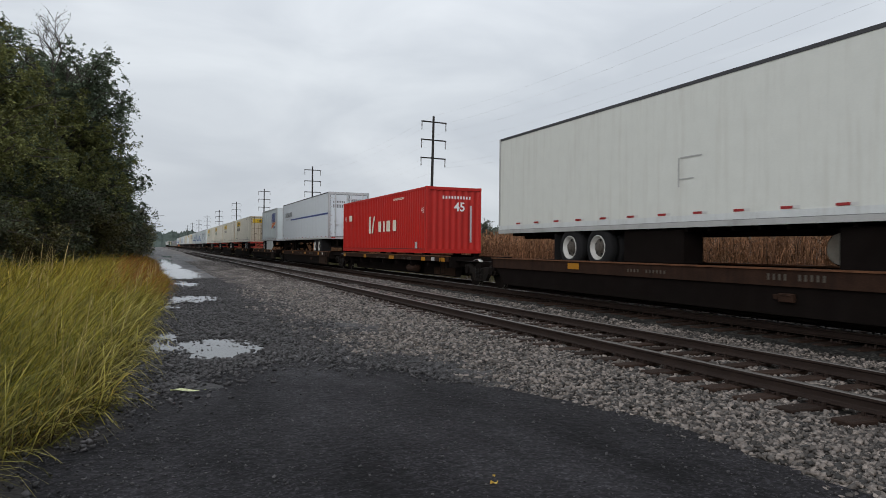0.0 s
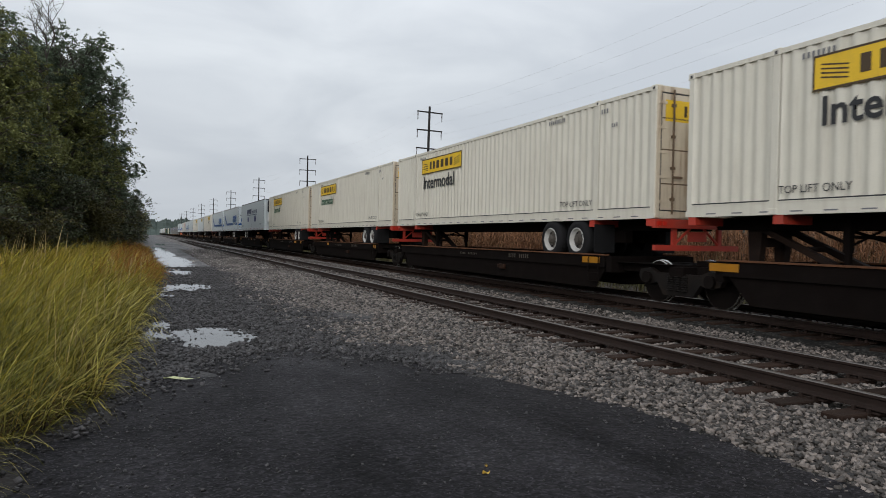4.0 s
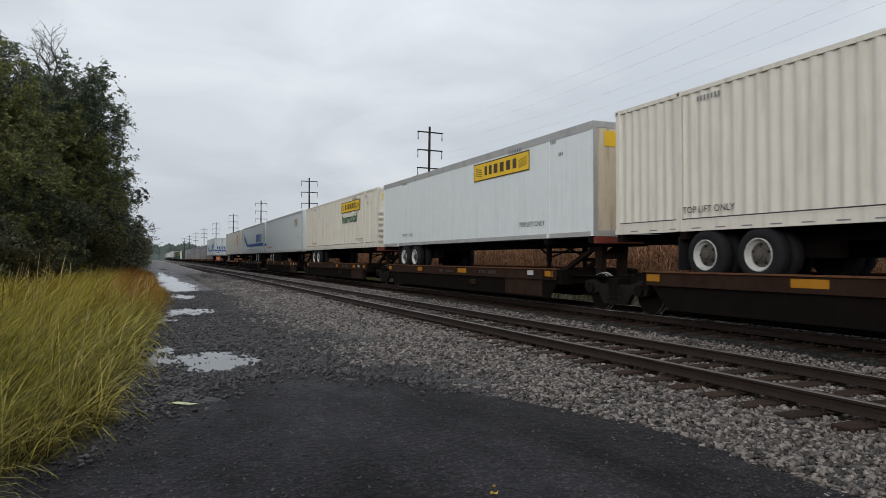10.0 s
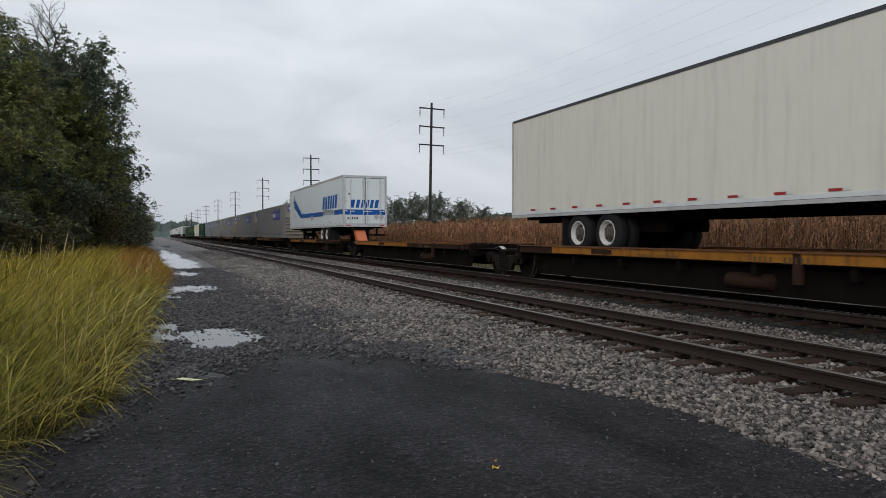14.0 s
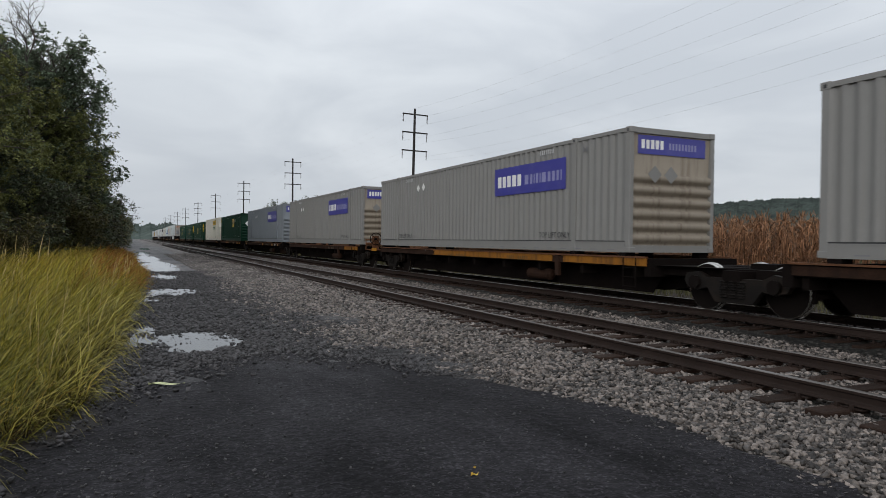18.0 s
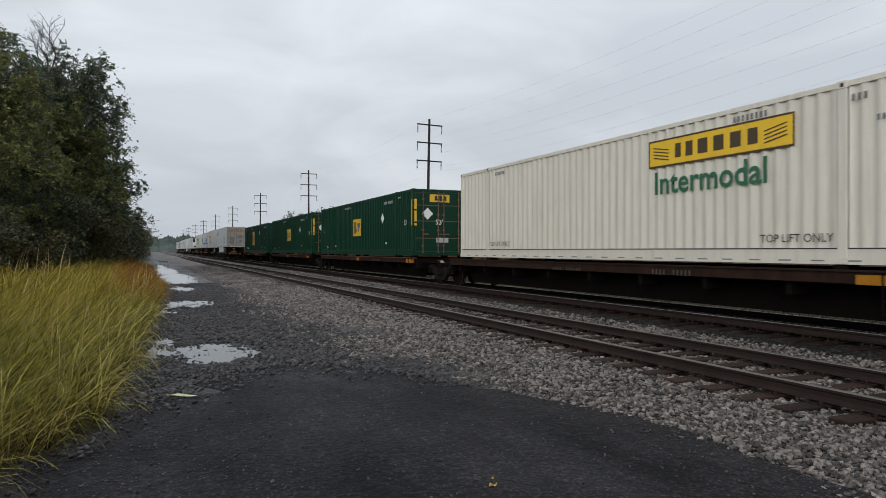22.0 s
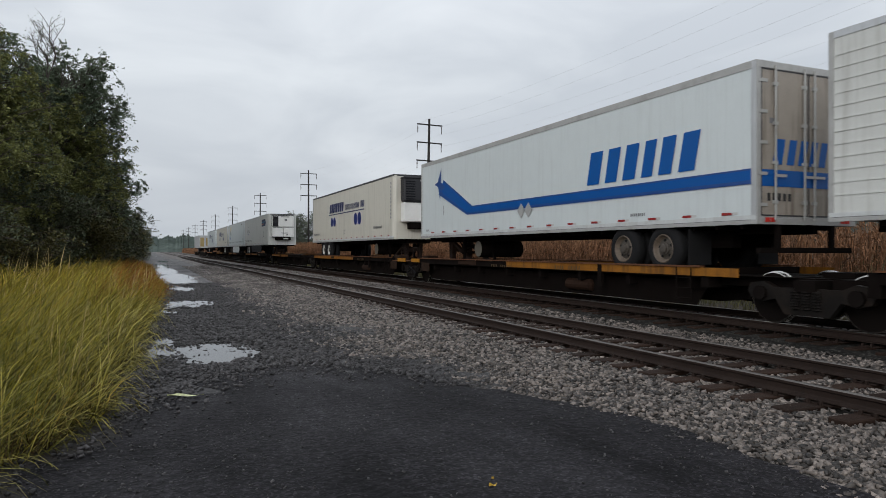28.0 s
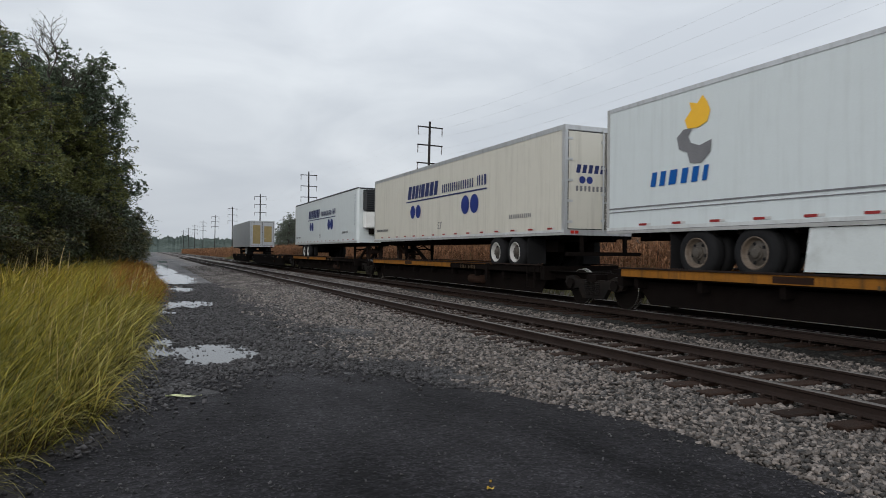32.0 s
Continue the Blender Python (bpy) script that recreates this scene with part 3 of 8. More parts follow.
bed = thing("ballast_bed", "pale grey crushed-stone ballast under two railway tracks", "ballast", kind="structure")
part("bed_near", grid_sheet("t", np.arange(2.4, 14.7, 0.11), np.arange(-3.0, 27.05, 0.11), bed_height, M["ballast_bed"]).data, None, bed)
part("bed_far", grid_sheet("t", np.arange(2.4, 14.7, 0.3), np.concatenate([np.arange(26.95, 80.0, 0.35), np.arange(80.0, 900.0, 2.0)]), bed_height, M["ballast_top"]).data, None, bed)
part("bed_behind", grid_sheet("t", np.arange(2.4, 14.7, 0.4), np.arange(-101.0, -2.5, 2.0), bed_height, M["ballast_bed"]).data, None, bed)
for o in [o for o in scene.collection.objects if o.name.split(".")[0] == "t"]:
    bpy.data.objects.remove(o)

LUMP_V = np.array([(sx, sy, sz) for sz in (-1, 1) for sy in (-1, 1) for sx in (-1, 1)], float)
LUMP_F = np.array([(0, 2, 3), (0, 3, 1), (4, 5, 7), (4, 7, 6), (0, 1, 5), (0, 5, 4), (2, 6, 7), (2, 7, 3), (0, 4, 6), (0, 6, 2), (1, 3, 7), (1, 7, 5)])


def stones(name, X, Y, Z, size, material, parent, seed):
    """Crushed stones: blunt uneven chunks lying more or less flat, each squeezed and turned its own way."""
    r = np.random.default_rng(seed)
    n = len(X)
    shape = LUMP_V[None] * r.uniform(0.45, 1.05, (n, 8, 3))
    shape = shape * np.stack([r.uniform(0.8, 1.6, n), r.uniform(0.65, 1.1, n), r.uniform(0.4, 0.85, n)], 1)[:, None]
    a, b, c = r.uniform(0, 6.283, n), r.normal(0, 0.38, n), r.normal(0, 0.38, n)
    ca, sa, cb, sb, cc, sc = np.cos(a), np.sin(a), np.cos(b), np.sin(b), np.cos(c), np.sin(c)
    R = np.stack([ca * cb, ca * sb * sc - sa * cc, ca * sb * cc + sa * sc, sa * cb, sa * sb * sc + ca * cc, sa * sb * cc - ca * sc, -sb, cb * sc, cb * cc], 1).reshape(n, 3, 3)
    v = np.einsum("nij,nkj->nki", R, shape) * size[:, None, None] + np.stack([X, Y, Z], 1)[:, None]
    f = LUMP_F[None] + 8 * np.arange(n)[:, None, None]
    ob = new(name, raw(name, v.reshape(-1, 3), f.reshape(-1, 3), material))
    ob.parent = parent
    return tagged(ob, kind="stuff")


def spread(n, x0, x1, y0, y1, r, power=1.0):
    return r.uniform(x0, x1, n), y0 + (y1 - y0) * r.uniform(0, 1, n) ** power


r = np.random.default_rng(11)
X, Y = spread(128000, 2.3, 9.6, 1.8, 27.0, r, 1.75)
lim = np.interp(Y, [0, 5.2, 7.2, 9.0, 12, 26], [4.5, 4.45, 3.7, 3.15, 3.05, 3.25]) + np.abs(r.normal(0, 1, len(X))) * np.interp(Y, [5, 9, 14], [0.12, 0.3, 0.45]) * np.sign(r.normal(0, 1, len(X)))
keep = (X > lim) & (np.abs(X - TRACK_NEAR + 0.7525) > 0.10) & (np.abs(X - TRACK_NEAR - 0.7525) > 0.10)
on_tie = (np.abs((Y / 0.54 + 0.5) % 1.0 - 0.5) * 0.54 < 0.13) & (np.abs(X - TRACK_NEAR) < 1.32)
keep &= ~(on_tie & (r.uniform(0, 1, len(X)) < np.where(np.abs(np.abs(X - TRACK_NEAR) - 0.7525) < 0.34, 0.88, 0.55)))
keep &= X < 9.45 + r.normal(0, 0.08, len(X))
X, Y = X[keep], Y[keep]
S = r.uniform(0.013, 0.030, len(X)) * np.interp(Y, [2, 27], [0.95, 1.7])
stones("ballast_stones", X, Y, bed_height(X, Y) + S * r.uniform(-0.1, 0.75, len(X)), S, M["ballast_stone"], bed, 12)
X, Y = spread(22000, 3.0, 9.5, 27, 75, r, 1.4)
S = r.uniform(0.030, 0.062, len(X))
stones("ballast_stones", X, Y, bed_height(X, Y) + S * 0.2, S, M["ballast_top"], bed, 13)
X, Y = spread(46000, -0.6, 4.2, 7.4, 36, r, 1.9)
S = r.uniform(0.006, 1, len(X)) ** 2 * 0.026 + 0.007 * np.interp(Y, [7, 30], [1.0, 1.8])
edge_y = np.interp(X, [-0.6, 0.1, 0.9, 1.7, 2.4, 3.0, 3.6, 4.2], [7.7, 8.4, 9.3, 9.8, 9.6, 8.7, 7.2, 6.0])
keep = (X < 3.35 + r.normal(0, 0.28, len(X))) & (road_height(X, Y) > -0.070) & (Y > edge_y - r.exponential(0.32, len(X)))
Z = np.where(Y < edge_y + 0.1, np.maximum(road_height(X, Y), 0.022), road_height(X, Y))
stones("cinder_stones", X[keep], Y[keep], Z[keep] + S[keep] * 0.3, S[keep], M["cinder_stone"], road, 14)
X, Y = spread(15000, -1.6, 4.4, 2.2, 9.6, r, 1.0)
S = 0.0028 + 0.010 * r.uniform(0, 1, len(X)) ** 3 + 0 * r.uniform(0.003, 0.013, len(X))
edge = np.exp(-np.abs(X + 0.25) * 2.2) + np.exp(-np.abs(X - 4.3) * 2.5)
keep = r.uniform(0, 1, len(X)) < 0.16 + edge + np.clip(Y - 8.0, 0, 1)
stones("grit", X[keep], Y[keep], 0.022 + S[keep] * 0.4, S[keep], M["cinder_stone"], asphalt, 15)


# ---- the two tracks ----
RAIL_H = 0.145
RAIL = [(-0.070, 0.0), (0.070, 0.0), (0.070, 0.011), (0.016, 0.026), (0.009, 0.040), (0.009, 0.096), (0.031, 0.108), (0.033, 0.136), (0.027, 0.145), (-0.027, 0.145), (-0.033, 0.136), (-0.031, 0.108), (-0.009, 0.096), (-0.009, 0.040), (-0.016, 0.026), (-0.070, 0.011)]


def rail_mesh(x, top, y0=-90.0, y1=900.0):
    bm = bmesh.new()
    a = [bm.verts.new((x + p, y0, top - RAIL_H + q)) for p, q in RAIL]
    b = [bm.verts.new((x + p, y1, top - RAIL_H + q)) for p, q in RAIL]
    bm.faces.new(a)
    bm.faces.new(b[::-1])
    side = []
    for i in range(len(a)):
        j = (i + 1) % len(a)
        f = bm.faces.new((a[j], a[i], b[i], b[j]))
        f.material_index = 1 if i in (8, 9) else 0
    me = mesh_of("rail", bm, M["rail_side"])
    me.materials.append(M["rail_polished" if top == TOP_FAR else "rail_head"])
    return me


TIE = mesh_of("tie", boxes((-1.3, 1.3, -0.115, 0.115, -0.17, 0.0), bevel=0.012), M["creosote"])
bm = boxes((-0.09, 0.09, -0.16, 0.16, 0, 0.014))
for sx in (-0.115, 0.115):
    box(bm, sx - 0.014, sx + 0.014, -0.09, -0.06, 0, 0.05)
    box(bm, sx - 0.014, sx + 0.014, 0.06, 0.09, 0, 0.05)
box(bm, -0.11, 0.11, -0.02, 0.02, 0.0, 0.02)
PLATE = mesh_of("tie_plate", bm, M["rail_side"])
for name, cx, top in (("track_near", TRACK_NEAR, TOP_NEAR), ("track_far", TRACK_FAR, TOP_FAR)):
    tr = thing(name, "railway track with rusty steel rails on dark wooden ties", "railway track", "two parallel tracks", "structure")
    for side in (-0.7525, 0.7525):
        part("rail", rail_mesh(cx + side, top), None, tr)
    r = np.random.default_rng(21)
    far = bmesh.new()
    count = 0
    for k in range(-40, 300):
        y = k * 0.54
        z = top - RAIL_H - 0.030 - (0.03 if name == "track_far" else 0.0)
        if -3 < y < 66:
            t = part("tie", TIE, None, tr)
            t.location = (cx + r.normal(0, 0.05), y + r.normal(0, 0.03), z + r.normal(0, 0.004))
            t.rotation_euler = (0, 0, r.normal(0, 0.02))
            if y < 26:
                for side in (-0.7525, 0.7525):
                    p = part("tie_plate", PLATE, None, tr)
                    p.location = (cx + side, t.location.y, z)
        else:
            box(far, cx - 1.3, cx + 1.3, y - 0.115, y + 0.115, z - 0.17, z)
    tagged(part("ties_beyond", far, M["creosote"], tr), kind="stuff")

# ---- the train: shared pieces ----
MOVERS = []                                  # (thing, metres behind the zero mark, base height)
WHEELSETS = []                               # (wheelset, its place in its truck)
DECK = 1.20
HALF = 1.295


def open_lathe(bm, profile, n):
    rings = [[bm.verts.new((a, r * math.cos(2 * math.pi * i / n), r * math.sin(2 * math.pi * i / n))) for i in range(n)] for a, r in profile]
    for r0, r1 in zip(rings, rings[1:] + rings[:1]):
        for i in range(n):
            bm.faces.new((r0[i], r0[(i + 1) % n], r1[(i + 1) % n], r1[i]))


def put(ob, s, z, x=TRACK_FAR):
    ob.location = (x, s, z)
    MOVERS.append((ob, x, s, z))
    return ob


bm = bmesh.new()
open_lathe(bm, [(0.0, 0.295), (-0.02, 0.31), (-0.01, 0.42), (0.03, 0.49), (0.07, 0.505), (0.19, 0.505), (0.235, 0.485), (0.26, 0.42), (0.26, 0.295)], 28)
TYRE = mesh_of("tyre", bm, M["tyre"], True)
bm = bmesh.new()
open_lathe(bm, [(-0.012, 0.305), (-0.024, 0.290), (-0.01, 0.275), (0.05, 0.25), (0.075, 0.225), (0.085, 0.225), (0.06, 0.255), (0.0, 0.30)], 24)
RIM = mesh_of("rim", bm, M["rim"])
bm = bmesh.new()
lathe(bm, [(0.082, 0.24), (0.078, 0.22), (0.055, 0.14), (0.02, 0.13), (0.015, 0.095), (-0.02, 0.09), (-0.03, 0.05)], 20)
solid = len(bm.faces)
for k in range(5):
    a = 2 * math.pi * k / 5
    lathe(bm, [(0.062, 0.032), (0.052, 0.032)], 8, at=(0, 0.178 * math.cos(a), 0.178 * math.sin(a)))
bm.faces.ensure_lookup_table()
for face in bm.faces[solid:]:
    face.material_index = 1
HUB = mesh_of("hub", bm, M["hub"])
HUB.materials.append(M["tyre"])
RIM_DULL = RIM.copy()
RIM_DULL.materials[0] = M["rim_brown"]


def road_wheels(parent, centres, z=0.505, rim=None):
    """Dual wheels on both ends of each axle, axle beam between."""
    for a in centres:
        for side in (-1, 1):
            w = part("wheel", TYRE, None, parent)
            w.location = (side * 1.25, a, z)
            w.rotation_euler = (random.uniform(0, 3), 0, 0 if side < 0 else math.pi)
            part("rim", rim or RIM, None, w, "brown dusty steel disc rim" if rim else "white-painted steel disc rim")
            part("hub", HUB, None, w, "rusty steel wheel centre")
            d = part("inner_tyre", TYRE, None, parent)
            d.location = (side * 0.93, a, z)
            d.rotation_euler = (0, 0, 0 if side < 0 else math.pi)
        bm = bmesh.new()
        rod(bm, (-1.0, a, z), (1.0, a, z), 0.065, 10)
        part("axle", bm, M["steel_black"], parent)


def landing_gear(parent, a, top):
    for side in (-0.62, 0.62):
        bm = boxes((side - 0.06, side + 0.06, a - 0.06, a + 0.06, 0.36, top), (side - 0.045, side + 0.045, a - 0.045, a + 0.045, 0.1, 0.4), (side - 0.13, side + 0.13, a - 0.12, a + 0.12, 0.06, 0.1))
        part("landing_leg", bm, M["steel_black"], parent)
    bm = bmesh.new()
    rod(bm, (-0.62, a, 0.62), (0.62, a, 0.62), 0.03)
    rod(bm, (-0.62, a, 0.5), (-0.4, a + 1.1, top), 0.03)
    rod(bm, (0.62, a, 0.5), (0.4, a + 1.1, top), 0.03)
    rod(bm, (-0.62, a, 0.45), (0.62, a, top), 0.025)
    part("leg_brace", bm, M["steel_black"], parent)


def tape_row(parent, L, z, step, length, start=0.4, x=-HALF - 0.004):
    a = start
    while a + length < L - 0.2:
        bm = bmesh.new()
        flat_near(bm, x, [[(a, z), (a + length * 0.35, z), (a + length * 0.35, z + 0.048), (a, z + 0.048)]])
        part("reflector", bm, M["tape_white"], parent)
        bm = bmesh.new()
        flat_near(bm, x, [[(a + length * 0.35, z), (a + length, z), (a + length, z + 0.048), (a + length * 0.35, z + 0.048)]])
        part("reflector", bm, M["tape_red"], parent)
        a += step


def swing_doors(parent, z0, z1, half, paint, rods=4, frame="alu", panels=False):
    """Two rear doors in the near end, hinges, lock rods with cams and handles."""
    f = M[frame]
    bm = boxes((-half, -half + 0.09, -0.03, 0.0, z0, z1), (half - 0.09, half, -0.03, 0.0, z0, z1), (-half + 0.09, half - 0.09, -0.03, 0, z1 - 0.12, z1), (-half + 0.09, half - 0.09, -0.03, 0, z0, z0 + 0.14))
    part("rear_frame", bm, f, parent)
    for side in (-1, 1):
        x0, x1 = sorted((side * 0.012, side * (half - 0.10)))
        door = part("rear_door", boxes((x0, x1, -0.024, 0.0, z0 + 0.15, z1 - 0.13), bevel=0.006), paint, parent)
        part("door_seal", boxes((x0, x0 + 0.018, -0.029, -0.024, z0 + 0.15, z1 - 0.13), (x1 - 0.018, x1, -0.029, -0.024, z0 + 0.15, z1 - 0.13), (x0 + 0.018, x1 - 0.018, -0.029, -0.024, z0 + 0.15, z0 + 0.172), (x0 + 0.018, x1 - 0.018, -0.029, -0.024, z1 - 0.152, z1 - 0.13)), M["black_rail"], door)
        for h in np.linspace(z0 + 0.35, z1 - 0.35, 5):
            xe = side * (half - 0.02)
            part("hinge", boxes((min(xe, xe - side * 0.22), max(xe, xe - side * 0.22), -0.042, -0.024, h - 0.03, h + 0.03)), f, door)
        if panels:
            for h in (0.26, 0.52, 0.76):
                zz = z0 + (z1 - z0) * h
                part("door_groove", boxes((x0 + 0.03, x1 - 0.03, -0.026, -0.020, zz - 0.014, zz + 0.014)), M["rod_rust"], door)
        xs = (0.10,) if rods == 2 else (0.13, half - 0.42)
        for k in xs:
            bm = bmesh.new()
            rod(bm, (side * k, -0.06, z0 + 0.08), (side * k, -0.06, z1 - 0.06), 0.021, 8)
            for h in np.linspace(z0 + 0.4, z1 - 0.4, 4):
                box(bm, side * k - 0.05, side * k + 0.05, -0.075, -0.024, h - 0.03, h + 0.03)
            part("lock_rod", bm, M["rod_rust"] if panels else f, door)
            part("door_handle", boxes((side * k - 0.03, side * k + 0.25, -0.085, -0.07, z0 + 0.85, z0 + 0.90)), M["rod_rust"] if panels else f, door)


def reefer_unit(parent, z0, z1, style):
    """Cooling unit hung on the nose: rounded case, dark intake, lower doors, base with exhaust, dark edge trims."""
    black = style == "black"
    part("unit_case", boxes((-0.98, 0.98, -0.52, -0.02, z1 - 1.25, z1 - 0.14), bevel=0.09), M["grille" if black else "reefer_white"], parent)
    for x0, x1 in ((-0.97, -0.008), (0.008, 0.97)):
        part("unit_door", boxes((x0, x1, -0.48, -0.02, z1 - 2.12, z1 - 1.26), bevel=0.04), M["reefer_white"], parent)
    for k in range(9):
        z = z1 - 1.12 + k * 0.10
        part("grille_slat", boxes((-0.992, -0.98, -0.43, -0.10, z, z + 0.06)), M["grille"], parent)
    part("front_grille", boxes((-0.93, -0.44, -0.532, -0.52, z1 - 1.18, z1 - 0.24), bevel=0.005), M["grille"], parent)
    for k in range(8):
        part("front_louvre", boxes((-0.91, -0.46, -0.545, -0.532, z1 - 1.14 + 0.11 * k, z1 - 1.09 + 0.11 * k)), M["fairing_black"], parent)
    part("top_band", boxes((-0.99, 0.99, -0.535, -0.03, z1 - 0.20, z1 - 0.13), bevel=0.02), M["grille"], parent, "dark top band")
    part("case_seam", boxes((-0.94, 0.94, -0.50, -0.484, z1 - 1.265, z1 - 1.245)), M["ink_black"], parent)
    part("case_seam", boxes((-0.006, 0.006, -0.49, -0.476, z1 - 2.10, z1 - 1.27)), M["ink_black"], parent)
    part("unit_badge", boxes((-0.22, 0.55, -0.526, -0.52, z1 - 0.32, z1 - 0.25)), M["ink_grey" if not black else "ink_pale"], parent)
    part("gauge_plate", boxes((0.12, 0.34, -0.528, -0.52, z1 - 0.66, z1 - 0.46)), M["ink_grey" if not black else "ink_pale"], parent)
    part("unit_label", boxes((-0.15, 0.42, -0.486, -0.48, z1 - 1.80, z1 - 1.73)), M["ink_grey"], parent)
    part("door_latch", boxes((0.30, 0.42, -0.494, -0.48, z1 - 1.98, z1 - 1.88)), M["grille"], parent)
    part("unit_base", boxes((-0.66, 0.72, -0.40, -0.02, z1 - 2.42, z1 - 2.13), bevel=0.03), M["steel_black"], parent)
    bm = bmesh.new()
    lathe(bm, [(-0.22, 0.07), (0.22, 0.07)], 10, at=(0.25, -0.42, z1 - 2.28))
    part("exhaust", bm, M["alu_dull"], parent)
    part("nose_trim", boxes((-HALF + 0.18, HALF - 0.18, -0.012, -0.001, z1 - 0.07, z1)), M["black_rail"], parent)


def trailer(label, L, paint, near="doors", wheels=(3.1, 4.3), rail="alu", top_strip=0.16, seams="post", height=2.92, floor=0.96, skirt=None, tank=None, category="semi-trailer", drop=0.20, legs=None, tape=True, tape_step=1.02, dull_rims=False, doors=None):
    """A road van trailer. Near end towards -y. Heights from the deck it stands on."""
    t = thing("semi_trailer", label, category, "road trailers on the train")
    z0, z1 = floor, floor + height
    half = HALF
    body = bmesh.new()
    round_nose = near.startswith("reefer")
    box(body, -half + 0.012, half - 0.012, 0.18 if round_nose else 0.0, L, z0 + 0.02, z1 - 0.015, bevel=0.0 if round_nose else 0.02)
    if round_nose:
        box(body, -half + 0.18, half - 0.18, 0.0, 0.18, z0 + 0.02, z1 - 0.015)
    part("body", body, paint, t)
    for side in (-1, 1):
        x0, x1 = sorted((side * (half - 0.013), side * half))
        part("top_rail", boxes((x0, x1, 0.0, L, z1 - top_strip, z1)), M[rail], t)
        x0, x1 = sorted((side * (half - 0.013), side * (half + 0.006)))
        part("bottom_rail", boxes((x0, x1, 0.0, L, z0 + 0.45 * drop + 0.010, z0 + drop)), M["rail_pale"], t)
        # groove under the lip, its shadow line put in as dark grey
        part("rail_groove", boxes((*sorted((side * (half - 0.013), side * (half - 0.002))), 0.0, L, z0 + 0.45 * drop, z0 + 0.45 * drop + 0.010)), M["ink_grey"], t)
        part("lower_flange", boxes((*sorted((side * (half - 0.013), side * (half + 0.010))), 0.0, L, z0, z0 + 0.45 * drop)), M["alu_dull"], t)
        if round_nose:
            bm = bmesh.new()
            arc = [(side * (half - 0.18 + 0.183 * math.sin(k)), 0.18 - 0.183 * math.cos(k)) for k in np.linspace(0, math.pi / 2, 9)]
            ring = [(side * (half - 0.18), 0.18)] + arc
            low, high = [[bm.verts.new((p, q, h)) for p, q in ring] for h in (z0, z1)]
            for a in range(len(ring)):
                b = (a + 1) % len(ring)
                bm.faces.new((low[a], low[b], high[b], high[a]))
            bm.faces.new(low[::-1])
            bm.faces.new(high)
            bmesh.ops.recalc_face_normals(bm, faces=bm.faces)
            part("corner_post", bm, paint, t, "rounded nose corner")
        else:
            part("corner_post", boxes((min(side * (half - 0.09), side * (half + 0.003)), max(side * (half - 0.09), side * (half + 0.003)), -0.004, 0.10, z0, z1)), M["alu"], t)
        part("far_post", boxes((min(side * (half - 0.09), side * (half + 0.003)), max(side * (half - 0.09), side * (half + 0.003)), L - 0.08, L + 0.004, z0, z1)), M["alu_dull"], t)
    part("roof_cap", boxes((-half + 0.004, half - 0.004, -0.006, L + 0.006, z1 - 0.016, z1 + 0.012)), M[rail], t)
    bm = bmesh.new()
    if seams == "post":
        for k in np.arange(1.22, L - 0.3, 1.22):
            box(bm, -half + 0.0118, -half + 0.0085, k - 0.011, k + 0.011, z0 + drop, z1 - top_strip)
    elif seams == "rib":
        for k in np.arange(0.45, L - 0.3, 0.41):
            box(bm, -half + 0.012, -half + 0.002, k - 0.028, k + 0.028, z0 + drop, z1 - top_strip)
    elif seams == "rivet":
        for k in np.arange(0.6, L - 0.3, 0.61):
            box(bm, -half + 0.012, -half + 0.0095, k - 0.012, k + 0.012, z0 + drop, z1 - top_strip)
    elif seams == "level":
        for h in np.arange(z0 + 0.42, z1 - 0.2, 0.20):
            box(bm, -half + 0.012, -half + 0.001, 0.1, L - 0.08, h - 0.012, h + 0.012)
    if len(bm.verts):
        part("side_seams", bm, M["rail_pale"] if seams == "post" else paint, t)
    else:
        bm.free()
    # rivet studs along the bottom rail
    bm = bmesh.new()
    for k in np.arange(0.3, L - 0.2, 0.305):
        box(bm, -half - 0.010, -half - 0.006, k - 0.016, k + 0.016, z0 + 0.03, z0 + 0.06)
    tagged(part("rail_studs", bm, M["alu_dull"], t), kind="stuff")
    if tape:
        tape_row(t, L, z0 + drop + 0.02, tape_step, 0.38)
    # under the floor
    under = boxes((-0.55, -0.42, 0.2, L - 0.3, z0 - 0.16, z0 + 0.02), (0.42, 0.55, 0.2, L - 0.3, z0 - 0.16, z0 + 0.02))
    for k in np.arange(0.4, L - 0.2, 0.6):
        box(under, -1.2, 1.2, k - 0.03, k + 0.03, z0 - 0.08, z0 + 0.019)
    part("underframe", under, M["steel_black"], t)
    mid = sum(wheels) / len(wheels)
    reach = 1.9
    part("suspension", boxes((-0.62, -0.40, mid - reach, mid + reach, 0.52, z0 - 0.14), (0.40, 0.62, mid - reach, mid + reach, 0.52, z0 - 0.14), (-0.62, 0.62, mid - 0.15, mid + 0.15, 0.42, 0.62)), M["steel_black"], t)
    road_wheels(t, wheels, rim=RIM_DULL if dull_rims else None)
    fore = -1 if near == "doors" else 1                  # where the nose lies
    back = mid - fore * 1.0 if len(wheels) > 1 else mid
    flap_a = min(wheels) - 0.72 if near == "doors" else max(wheels) + 0.72
    for side in (-0.95, 0.95):
        part("mud_flap", boxes((side - 0.3, side + 0.3, flap_a - 0.01, flap_a + 0.01, 0.18, z0 - 0.05)), M["tyre"], t)
    nose = L - 2.6 if near == "doors" else 2.6
    leg = legs if legs is not None else nose
    landing_gear(t, leg, z0)
